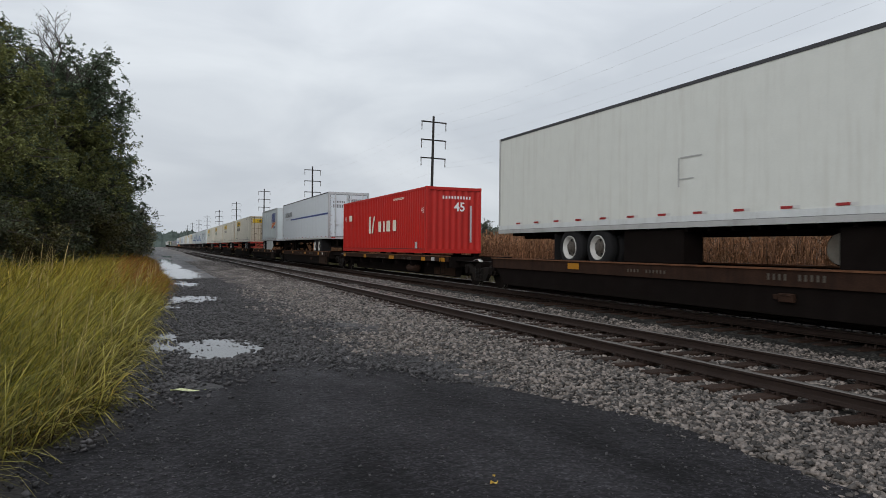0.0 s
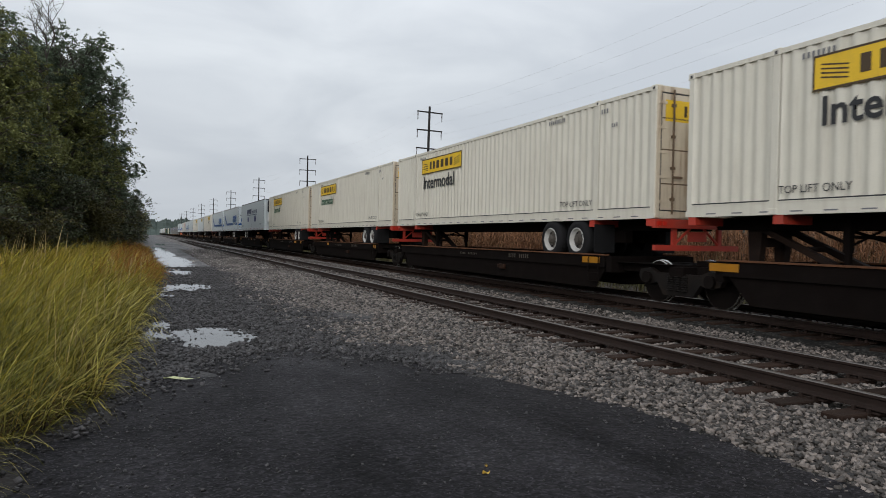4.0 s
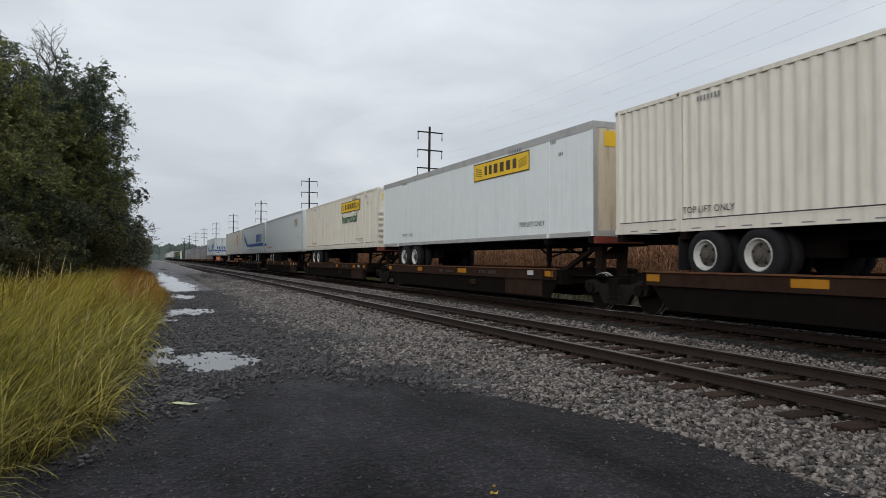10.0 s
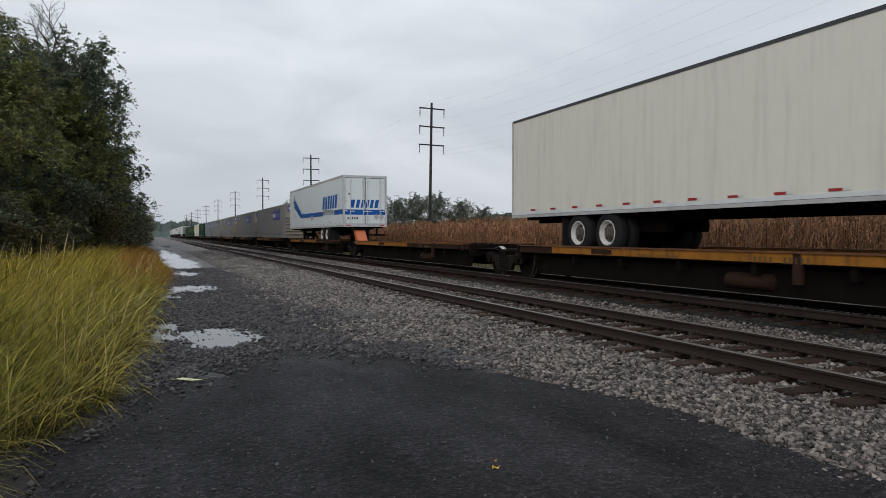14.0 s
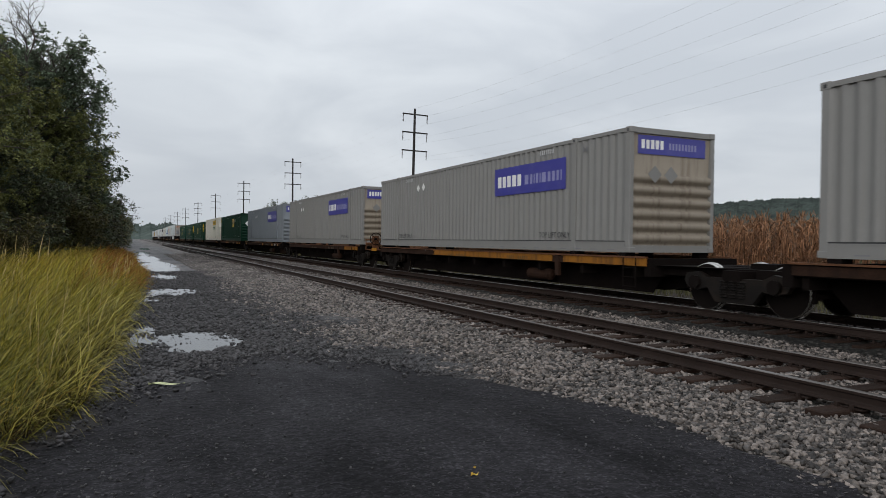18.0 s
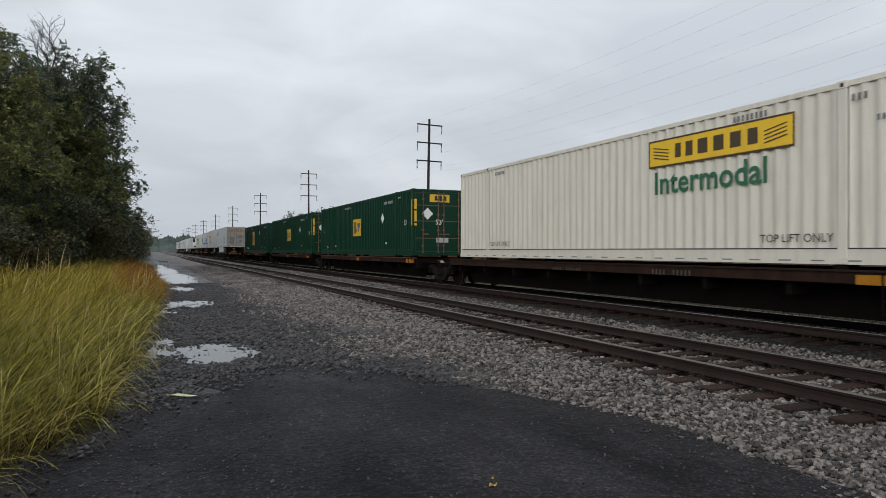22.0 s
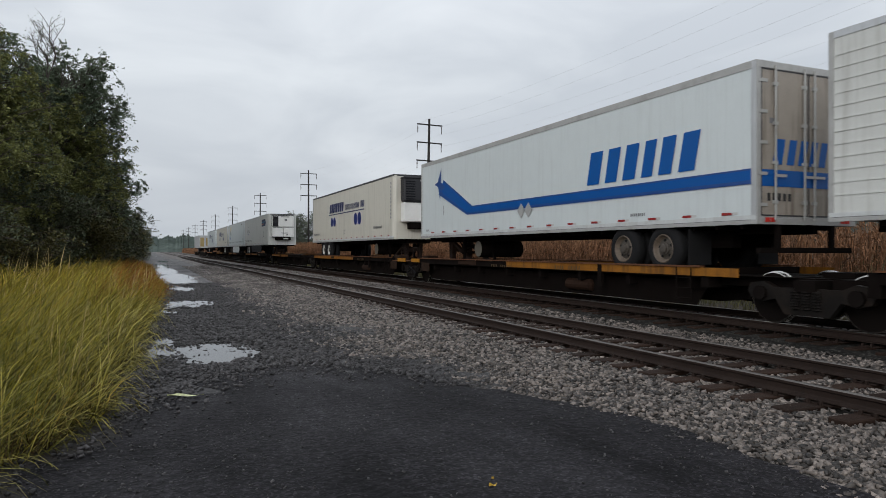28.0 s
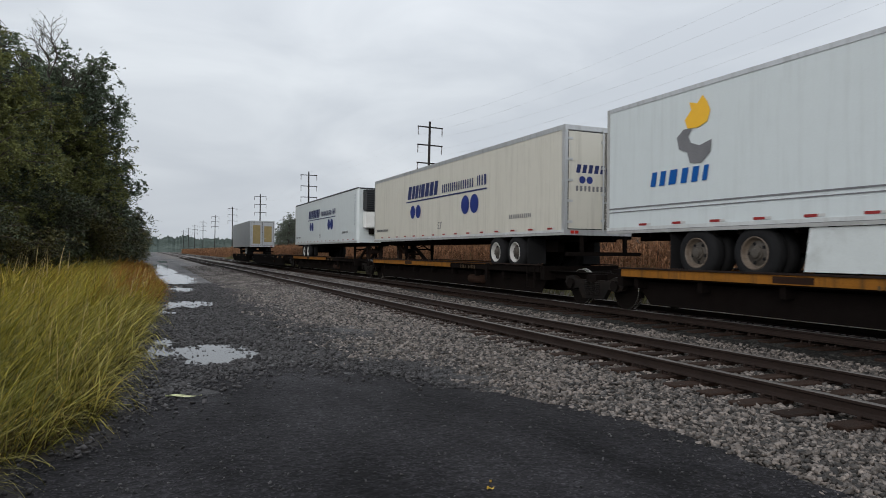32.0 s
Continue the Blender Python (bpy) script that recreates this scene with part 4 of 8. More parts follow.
    part("kingpin_plate", boxes((-0.5, 0.5, (L - 1.5 if near == "doors" else 0.4), (L - 0.4 if near == "doors" else 1.5), z0 - 0.12, z0 - 0.08)), M["steel_black"], t)
    if near == "doors":
        swing_doors(t, z0, z1, half, paint, rods=2 if rail == "alu" else 4) if doors is None else swing_doors(t, z0, z1, half, M[doors], 4, "alu_dull")
        bm = boxes((-1.2, 1.2, -0.02, 0.08, 0.42, 0.52), (-0.75, -0.66, 0.0, 0.08, 0.52, z0), (0.66, 0.75, 0.0, 0.08, 0.52, z0))
        part("rear_guard", bm, M["steel_black"], t)
        for x in (-1.05, -0.92, 0.92, 1.05):
            part("tail_lamp", boxes((x - 0.05, x + 0.05, -0.045, -0.03, z0 + 0.04, z0 + 0.12)), M["lamp_red"], t)
    elif near == "nose":
        part("nose_panel", boxes((-half + 0.1, half - 0.1, -0.012, 0.0, z0 + 0.15, z1 - 0.1)), paint, t)
        part("nose_rail", boxes((-half + 0.09, half - 0.09, -0.02, 0.0, z0, z0 + 0.15)), M["alu"], t)
    else:
        reefer_unit(t, z0, z1, near.split("_")[1] if "_" in near else "white")
    if skirt:
        a0, a1, zb = skirt
        bm = bmesh.new()
        prism(bm, [(a0, z0 - 0.01), (a1, z0 - 0.01), (a1 + 0.35 * (1 if a1 > a0 else -1), zb + 0.35), (a1 + 0.5, zb), (a0 + 0.1, zb)], -half + 0.03, -half + 0.05)
        part("side_skirt", bm, M["skirt"], t)
        bm = bmesh.new()
        prism(bm, [(a0, z0 - 0.01), (a1, z0 - 0.01), (a1 + 0.5, zb), (a0 + 0.1, zb)], half - 0.05, half - 0.03)
        part("side_skirt", bm, M["skirt"], t)
    if tank is not None:
        bm = bmesh.new()
        lathe(bm, [(-0.82, 0.20), (-0.8, 0.29), (0.8, 0.29), (0.82, 0.20)], 18, at=(0, tank, z0 - 0.42))
        part("fuel_tank", bm, M["steel_black"], t)
        bm = bmesh.new()
        lathe(bm, [(-0.835, 0.10), (-0.828, 0.26), (-0.815, 0.27)], 18, at=(0, tank, z0 - 0.42))
        part("tank_cap", bm, M["tank_dull"], t, "pale painted tank end cap")
        for k in (-0.4, 0.34):
            part("tank_strap", boxes((k, k + 0.06, tank - 0.3, tank + 0.3, z0 - 0.72, z0)), M["steel_black"], t)
    return t


def corrugated(L, y0, y1, z0, z1, x, depth=0.036, period=0.27):
    """Upright trapezoid corrugation in a side that looks to -x."""
    n = max(1, round((y1 - y0) / period))
    p = (y1 - y0) / n
    prof = []
    for k in range(n):
        a = y0 + k * p
        prof += [(a, 0.0), (a + 0.30 * p, 0.0), (a + 0.45 * p, depth), (a + 0.85 * p, depth)]
    prof.append((y1, 0.0))
    v = [(x + d, y, z) for z in (z0, z1) for y, d in prof]
    m = len(prof)
    return v, [(i, i + 1, m + i + 1, m + i) for i in range(m - 1)]


def container(label, L, paint, near="ribs", H=2.86, half=1.25, inset=2.05, W_rail=0.235, depth=0.036):
    """A steel box: corrugated sides, posts, rails, castings; near end towards -y."""
    c = thing("freight_container", label, "container", "containers on the train")
    m = M[paint]
    posts = [0.0, L - 0.14]
    if inset:
        posts += [inset - 0.08, L - inset - 0.08]
    for side in (-1, 1):
        for a in posts:
            wide = 0.14 if a in (0.0, L - 0.14) else 0.16
            out = 0.016 if wide == 0.16 else 0.0
            part("post", boxes((*sorted((side * (half + out), side * (half - 0.11))), a, a + wide, 0.0, H), bevel=0.008), m, c)
        part("top_rail", boxes((min(side * (half - 0.004), side * (half - 0.08)), max(side * (half - 0.004), side * (half - 0.08)), 0.14, L - 0.14, H - 0.09, H - 0.005)), m, c)
        part("bottom_rail", boxes((min(side * (half + 0.002), side * (half - 0.09)), max(side * (half + 0.002), side * (half - 0.09)), 0.14, L - 0.14, 0.0, W_rail)), m, c)
        if depth > 0.03 and near != "corr":
            slots = bmesh.new()
            for a in np.arange(0.5, L - 0.5, 0.62):
                box(slots, *sorted((side * (half + 0.002), side * (half + 0.0035))), a, a + 0.24, 0.045, 0.068)
            tagged(part("rail_slots", slots, M["ink_grey"], c), kind="stuff")
            part("rail_lip", boxes((*sorted((side * (half - 0.03), side * (half + 0.008))), 0.14, L - 0.14, W_rail - 0.02, W_rail + 0.002)), m, c)
        # black strip painted in as the shadow line above the bottom rail
        part("rail_shadow_gap", boxes((*sorted((side * (half - 0.05), side * (half - 0.006))), 0.14, L - 0.14, W_rail + 0.002, W_rail + 0.026)), M["ink_black"], c, "painted shadow line over the bottom rail")
        v, f = [], []
        edges = sorted([(p, p + (0.14 if p in (0.0, L - 0.14) else 0.16)) for p in posts])
        for (a0, a1), (b0, b1) in zip(edges, edges[1:]):
            vv, ff = corrugated(L, a1 + (0.022 if a0 > 0 else 0), b0 - (0.022 if b0 < L - 0.2 else 0), W_rail, H - 0.08, -half + 0.012, depth)
            f += [tuple(i + len(v) for i in q) for q in ff]
            v += vv
        v = [(p[0] * (1 if side < 0 else -1), p[1], p[2]) for p in v]
        part("side_panel", raw("side_panel", v, f, m), None, c)
        for a in posts:
            lug = 0.006 if a in (0.0, L - 0.14) else 0.024
            # no hole is cut: a black plate paints the dark inside it
            part("casting_hole", boxes((*sorted((side * (half + lug), side * (half + lug + 0.002))), a + 0.05, a + 0.11, H - 0.09, H - 0.03)), M["ink_black"], c, "black plate for the shade inside a lifting hole")
            part("corner_casting", boxes((min(side * (half + lug), side * (half - 0.17)), max(side * (half + lug), side * (half - 0.17)), a - 0.012, a + 0.17, H - 0.12, H + 0.012), bevel=0.012), m, c)
            part("corner_casting", boxes((min(side * (half + lug), side * (half - 0.17)), max(side * (half + lug), side * (half - 0.17)), a - 0.012, a + 0.17, 0.0, 0.12), bevel=0.012), m, c)
    part("roof", boxes((-half + 0.05, half - 0.05, 0.05, L - 0.05, H - 0.06, H - 0.02)), m, c)
    part("floor", boxes((-half + 0.08, half - 0.08, 0.05, L - 0.05, 0.03, 0.13)), M["steel_black"], c)
    part("far_end", boxes((-half + 0.10, half - 0.10, L - 0.08, L - 0.04, 0.10, H - 0.05)), m, c)
    part("end_rail", boxes((-half + 0.11, half - 0.11, 0.0, 0.10, H - 0.12, H)), m, c)
    part("end_sill", boxes((-half + 0.11, half - 0.11, 0.0, 0.10, 0.0, 0.16)), m, c)
    if near == "doors":
        swing_doors(c, 0.02, H - 0.02, half - 0.02, M["rusty_white"] if paint.startswith("offwhite") else m, rods=4, frame="rusty_white" if paint.startswith("offwhite") else paint, panels=True)
    elif near == "ribs":
        # sheet with deep level ribs in the lower two thirds
        zs = [(0.16, 0.085)]
        z = 0.22
        while z < H * 0.64:
            zs += [(z, 0.085), (z + 0.035, 0.0), (z + 0.16, 0.0), (z + 0.20, 0.085)]
            z += 0.27
        zs += [(H - 0.12, 0.045)]
        w = half - 0.10
        v = [(x, d, zz) for x in (-w, w) for zz, d in zs]
        k = len(zs)
        part("end_panel", raw("end_panel", v, [(i, i + 1, k + i + 1, k + i) for i in range(k - 1)], M["grime"] if paint == "grey_paint" else m), None, c)
    else:
        v, f = corrugated(0, -half + 0.11, half - 0.11, 0.14, H - 0.1, 0.03, 0.045, 0.28)
        v = [(p[1], p[0], p[2]) for p in v]
        part("end_panel", raw("end_panel", v, f, m), None, c)
    return c


def chassis(label, L, paint, near="doors", wheels=(2.8, 4.0)):
    """Skeletal road chassis that carries a container."""
    h = thing("container_chassis", label, "chassis", "container chassis on the train")
    m = M[paint]
    top = 0.985
    part("beam", boxes((-0.52, -0.40, 0.1, L - 0.1, top - 0.24, top), (0.40, 0.52, 0.1, L - 0.1, top - 0.24, top)), M["steel_black"], h)
    for a in (0.05, 2.1, L - 2.25, L - 0.25):
        part("bolster", boxes((-1.24, 1.24, a, a + 0.2, top - 0.16, top)), m, h)
    bm = bmesh.new()
    for a in np.arange(1.0, L - 0.5, 1.7):
        box(bm, -0.4, 0.4, a, a + 0.1, top - 0.2, top - 0.04)
    part("cross_member", bm, M["steel_black"], h)
    mid = sum(wheels) / len(wheels)
    part("suspension", boxes((-0.62, -0.40, mid - 1.7, mid + 1.7, 0.45, top - 0.24), (0.40, 0.62, mid - 1.7, mid + 1.7, 0.45, top - 0.24)), M["steel_black"], h)
    road_wheels(h, wheels)
    leg = L - 3.0 if near == "doors" else 3.0
    landing_gear(h, leg, top - 0.1)
    flap = min(wheels) - 0.72 if near == "doors" else max(wheels) + 0.72
    for side in (-0.95, 0.95):
        part("mud_flap", boxes((side - 0.3, side + 0.3, flap - 0.01, flap + 0.01, 0.2, top - 0.1)), M["tyre"], h)
    if near == "doors":
        part("rear_beam", boxes((-1.25, 1.25, -0.06, 0.05, top - 0.2, top - 0.01)), m, h)
        bm = boxes((-1.2, 1.2, -0.02, 0.08, 0.30, 0.42), (-0.7, -0.6, 0, 0.08, 0.42, top - 0.2), (0.6, 0.7, 0, 0.08, 0.42, top - 0.2), (-0.25, 0.25, 0.0, 0.05, 0.5, 0.72))
        rod(bm, (-0.65, 0.04, 0.42), (-0.2, 0.04, top - 0.2), 0.03)
        rod(bm, (0.65, 0.04, 0.42), (0.2, 0.04, top - 0.2), 0.03)
        part("rear_guard", bm, m, h)
        for x in (-1.15, -1.0, 1.0, 1.15):
            part("tail_lamp", boxes((x - 0.05, x + 0.05, -0.075, -0.06, top - 0.15, top - 0.06)), M["lamp_red"], h)
    else:
        part("nose_beam", boxes((-1.22, 1.22, -0.06, 0.06, top - 0.18, top - 0.01), bevel=0.01), M["nose_red"], h, "worn red nose beam")
    return h


# ---- railway trucks and flatcars ----
WHEEL_R = 0.457
bm = bmesh.new()
prof = [(-0.072, WHEEL_R - 0.12), (-0.07, WHEEL_R - 0.015), (-0.066, WHEEL_R), (0.03, WHEEL_R), (0.036, WHEEL_R + 0.02), (0.058, WHEEL_R + 0.018), (0.066, WHEEL_R - 0.02), (0.066, WHEEL_R - 0.10)]
lathe(bm, [(-0.73 + a, r) for a, r in prof], 32)
lathe(bm, [(0.73 - a, r) for a, r in prof], 32)
for k in (-0.73, 0.73):
    lathe(bm, [(k - 0.02, 0.42), (k + 0.02, 0.42)], 24)
lathe(bm, [(-1.02, 0.075), (1.02, 0.075)], 12)
for k in (-0.735, 0.735):
    for i in range(5):
        a = 2 * math.pi * i / 5
        box(bm, k - 0.028, k + 0.028, 0.24 * math.cos(a) - 0.03, 0.24 * math.cos(a) + 0.03, 0.24 * math.sin(a) - 0.03, 0.24 * math.sin(a) + 0.03)
WHEELSET = mesh_of("wheelset", bm, M["wheel_steel"])
WHEELSET.materials.append(M["wheel_tread"])
for p in WHEELSET.polygons:
    rr = math.hypot(p.center.y, p.center.z)
    if rr > WHEEL_R - 0.012:
        p.material_index = 1

FRAME = [(-1.12, 0.46), (-1.20, 0.58), (-1.14, 0.72), (-0.86, 0.76), (-0.62, 0.66), (0.62, 0.66), (0.86, 0.76), (1.14, 0.72), (1.20, 0.58), (1.12, 0.46), (0.88, 0.40), (0.62, 0.46), (0.42, 0.20), (-0.42, 0.20), (-0.62, 0.46), (-0.88, 0.40)]
bm = bmesh.new()
prism(bm, FRAME, -1.10, -0.98)
SIDE_L = mesh_of("side_frame", bm, M["truck_steel"])
bm = bmesh.new()
prism(bm, FRAME, 0.98, 1.10)
SIDE_R = mesh_of("side_frame", bm, M["truck_steel"])
bm = bmesh.new()
lathe(bm, [(-0.04, 0.13), (0.04, 0.13)], 12)
BEARING = mesh_of("bearing", bm, M["wheel_steel"])
bm = bmesh.new()
lathe(bm, [(0.30 + 0.33 * i / 28, 0.088 if i % 4 in (1, 2) else 0.060) for i in range(29)], 10)
bm.transform(Matrix(((0, 0, -1, 0), (0, 1, 0, 0), (1, 0, 0, 0), (0, 0, 0, 1))))
SPRING = mesh_of("spring", bm, M["truck_steel"])
BOLSTER = mesh_of("bolster", boxes((-1.15, 1.15, -0.2, 0.2, 0.60, 0.80), (-0.3, 0.3, -0.3, 0.3, 0.8, 0.92)), M["steel_black"])
BRAKE = mesh_of("brake_beam", boxes((-0.8, 0.8, -1.43, -1.37, 0.38, 0.46), (-0.8, 0.8, 1.37, 1.43, 0.38, 0.46), (-0.78, -0.68, -1.40, -1.34, 0.3, 0.62), (-0.78, -0.68, 1.34, 1.40, 0.3, 0.62)), M["steel_black"])


def truck(parent, a, base):
    """A two-axle railway truck under a flatcar, heights from the rail."""
    k = part("truck", BOLSTER, None, parent, "dark cast-steel two-axle railway truck")
    k.location = (0, a, TOP_FAR - base)
    part("side_frame", SIDE_L, None, k)
    part("side_frame", SIDE_R, None, k)
    for side in (-1.13, 1.13):
        for y in (-0.9, 0.9):
            part("bearing", BEARING, None, k).location = (side, y, 0.55)
        for y in (-0.2, 0.0, 0.2):
            part("spring", SPRING, None, k).location = (side * 0.96, y, 0)
    part("brake_beam", BRAKE, None, k)
    for y in (-0.9, 0.9):
        w = part("wheelset", WHEELSET, None, k, "steel wheelset with bright worn treads")
        w.location = (0, y, WHEEL_R)
        WHEELSETS.append((w, y))


CROSS = mesh_of("cross_bearer", boxes((-1.2, 1.2, 0, 0.12, 0, 0.219)), M["steel_black"])
bm = bmesh.new()
lathe(bm, [(-0.55, 0.06), (-0.5, 0.15), (0.5, 0.15), (0.55, 0.06)], 14)
bm.transform(Matrix(((0, -1, 0, 0), (1, 0, 0, 0), (0, 0, 1, 0), (0, 0, 0, 1))))
RESERVOIR = mesh_of("air_reservoir", bm, M["sill_brown"])
VALVE = mesh_of("brake_valve", boxes((-0.08, 0.0, -0.15, 0.15, -0.09, 0.06), (-0.10, -0.08, -0.10, 0.10, 0.02, 0.04), (-0.09, -0.03, 0.16, 0.24, -0.05, 0.04), bevel=0.01), M["sill_brown"])


def flatcar(s0, s1, sill, loads, patches, trucks, label, set_back=1.22, marks=True, painted=None):
    """One platform of an articulated flatcar, from s0 to s1; origin over its near end at the rail top."""
    base = TOP_FAR
    f = thing("flatcar", label, "flatcar", "platforms of the flatcar train")
    L = s1 - s0 - 0.35
    m = M[sill]
    z = lambda h: h - base
    bm = bmesh.new()
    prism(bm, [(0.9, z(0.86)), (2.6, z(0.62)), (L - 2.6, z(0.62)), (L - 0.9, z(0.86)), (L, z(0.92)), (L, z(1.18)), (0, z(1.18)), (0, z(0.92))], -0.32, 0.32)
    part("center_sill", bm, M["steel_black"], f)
    for side in (-1, 1):
        x0, x1 = sorted((side * 1.30, side * 1.27))
        low = 1.06 if set_back > 1.0 else 1.16
        if sill == "yellow_sill":
            cuts = sorted(painted or [(8.2, L - 1.0)])
            at = 2.0
            for a0, a1 in cuts:
                if a0 > at + 0.2:
                    part("side_sill", boxes((min(side * 1.285, side * 1.26), max(side * 1.285, side * 1.26), max(at, 2.2), a0, z(1.16), z(1.32))), M["steel_black" if s0 > 550 else "sill_brown"], f)
                part("side_sill", boxes((x0, x1, a0, a1, z(1.17), z(1.335))), m, f, "worn yellow-orange painted sill")
                at = a1
            if at < L - 1.2:
                part("side_sill", boxes((min(side * 1.285, side * 1.26), max(side * 1.285, side * 1.26), at, L - 1.0, z(1.16), z(1.32))), M["steel_black" if s0 > 550 else "sill_brown"], f)
            part("sill_bracket", boxes((min(side * 1.305, side * 1.22), max(side * 1.305, side * 1.22), 5.3, 5.46, z(0.82), z(1.335))), M["steel_black" if s0 > 550 else "sill_brown"], f)
        else:
            part("side_sill", boxes((x0, x1, 2.2, L - 1.0, z(low), z(1.34))), m, f)
        part("sill_flange", boxes((min(side * 1.20, side * 1.335), max(side * 1.20, side * 1.335), 2.15, L - 0.95, z(1.34), z(1.372))), M["hitch_brown" if s0 > 620 or 460 < s0 < 480 else "rust"], f)
        # side web; under containers an added dark plate for the shade below deck
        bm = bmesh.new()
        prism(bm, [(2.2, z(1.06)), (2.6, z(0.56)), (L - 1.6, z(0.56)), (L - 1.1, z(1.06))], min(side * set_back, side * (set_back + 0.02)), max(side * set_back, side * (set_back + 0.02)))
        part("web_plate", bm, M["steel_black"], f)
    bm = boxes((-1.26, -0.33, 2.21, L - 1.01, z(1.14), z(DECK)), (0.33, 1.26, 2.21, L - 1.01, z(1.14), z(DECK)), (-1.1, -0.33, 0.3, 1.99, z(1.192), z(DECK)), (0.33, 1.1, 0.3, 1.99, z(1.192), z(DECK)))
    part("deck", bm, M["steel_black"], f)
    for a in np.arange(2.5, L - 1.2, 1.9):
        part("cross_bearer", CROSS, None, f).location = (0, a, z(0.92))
    if s0 != 630.4 and not 440 < s0 < 520:
        part("air_reservoir", RESERVOIR, None, f, "rusty air reservoir").location = (-1.05 if set_back > 1.2 else -0.98, 6.6, z(0.80))
    if set_back > 1.2:
        part("brake_valve", VALVE, None, f, "dark rusty brake valve").location = (-1.24, 7.2, z(0.88))
    part("end_beam", boxes((-1.25, 1.25, 2.0, 2.2, z(0.95), z(1.335)), (-0.9, 0.9, -0.02, 2.0, z(1.0), z(1.19))), M["steel_black"], f)
    part("end_beam", boxes((-1.25, 1.25, L - 1.0, L - 0.8, z(0.95), z(1.335)), (-0.9, 0.9, L - 0.8, L + 0.02, z(1.0), z(1.19))), M["steel_black"], f)
    bm = bmesh.new()
    for h in (0.72, 0.92, 1.12):
        rod(bm, (-1.36, 2.35, z(h)), (-1.36, 2.75, z(h)), 0.012, 6)
    rod(bm, (-1.36, 2.35, z(0.70)), (-1.36, 2.35, z(1.34)), 0.014, 6)
    rod(bm, (-1.36, 2.75, z(0.70)), (-1.36, 2.75, z(1.34)), 0.014, 6)
    part("ladder", bm, M["steel_black"], f)
    if sill == "sill_brown" and not 440 < s0 < 520:
        x0 = -set_back - 0.026
        part("web_cover", boxes((x0, x0 + 0.005, 3.0, 5.1, z(0.60), z(1.05))), M["web_rust"], f, "rusty brown web cover plate")
        part("data_plate", boxes((-1.306, -1.301, 1.0 + 0.14 * L, 1.32 + 0.14 * L, z(1.17), z(1.30))), M["ink_pale"], f, "faded white data plate")
    low, high = (1.19, 1.31) if sill == "yellow_sill" else (1.15, 1.30)
    for a, w, kind in patches:
        bm = bmesh.new()
        flat_near(bm, -1.304, [[(a, z(low)), (a + w, z(low)), (a + w, z(high)), (a, z(high))]])
        part("sill_patch", bm, M[kind], f)
    if marks:
        r = random.Random(int(s0 * 10))
        for a0, n, h in ((L * 0.40, 9, 0.13), (L * 0.60, 10, 0.08)):
            q, _ = bars(a0, z(1.16), h * 0.85, [0.062] * 4, 0.05)
            q2, _ = bars(a0 - 0.62, z(1.16), h * 0.85, [0.062] * (n - 4), 0.05)
            bm = bmesh.new()
            flat_near(bm, -1.305, q + q2)
            tagged(part("stencil", bm, M["ink_brown" if sill == "yellow_sill" else "stencil"], f), kind="stuff")
    for t in trucks:
        truck(f, t - s0, base)
    for kind, s in loads:
        if kind == "hitch":
            bm = bmesh.new()
            a = s - s0
            away = 1 if a < L / 2 else -1                # the long strut leans towards the middle of the platform
            for side in (-0.40, 0.28):
                prism(bm, [(a + away * 1.75, z(DECK)), (a + away * 2.05, z(DECK)), (a + away * 0.24, z(1.98)), (a - away * 0.02, z(1.98))], side, side + 0.12)
                prism(bm, [(a - 0.10, z(DECK)), (a + 0.10, z(DECK)), (a + 0.17, z(1.98)), (a - 0.17, z(1.98))], side - 0.02, side + 0.14)
            box(bm, -0.42, 0.42, a - 0.10, a + 0.10, z(1.62), z(1.80))
            rod(bm, (-0.34, a + away * 0.9, z(1.60)), (0.34, a + away * 0.9, z(1.60)), 0.05, 8)
            box(bm, -0.5, 0.5, s - s0 - 0.35, s - s0 + 0.35, z(1.98), z(2.035))
            part("trailer_hitch", bm, M["hitch_brown"], f, "folding steel trailer hitch")
        elif kind == "folded_hitch":
            bm = bmesh.new()
            a = s - s0
            prism(bm, [(a, z(DECK)), (a + 0.5, z(DECK)), (a + 1.0, z(1.95)), (a + 0.72, z(1.98))], -1.1, -0.55)
            part("folded_hitch", bm, M["orange"], f, "orange folded trailer hitch plate")
            part("hitch_plate", boxes((-1.15, -0.4, a + 0.6, a + 1.6, z(1.93), z(2.02))), M["steel_black"], f)
        elif kind == "pedestal":
            for side in (-1.1, 1.1):
                part("pedestal", boxes((side - 0.14, side + 0.14, s - s0 - 0.12, s - s0 + 0.12, z(DECK), z(1.45))), M["steel_black"], f)
        elif kind == "brake_stand":
            a = s - s0
            bm = bmesh.new()
            ring = [Vector((-1.0 + 0.27 * math.cos(k), a, z(1.72) + 0.27 * math.sin(k))) for k in np.linspace(0, 2 * math.pi, 25)]
            for p, q in zip(ring, ring[1:]):
                rod(bm, p, q, 0.02, 6)
            for p in ring[:-1:3]:
                rod(bm, (-1.0, a, z(1.72)), p, 0.011, 5)
            rod(bm, (-1.0, a - 0.04, z(1.72)), (-1.0, a + 0.12, z(1.72)), 0.05, 8)
            part("brake_wheel", bm, M["steel_black"], f, "black spoked hand-brake wheel")
            part("brake_housing", boxes((-1.12, -0.82, a + 0.06, a + 0.22, z(1.20), z(1.86)), bevel=0.03), M["rust"], f, "rusty hand-brake housing")
            part("end_walkway", boxes((-1.25, 1.25, a - 0.25, a + 0.55, z(1.20), z(1.24))), M["rust"], f)
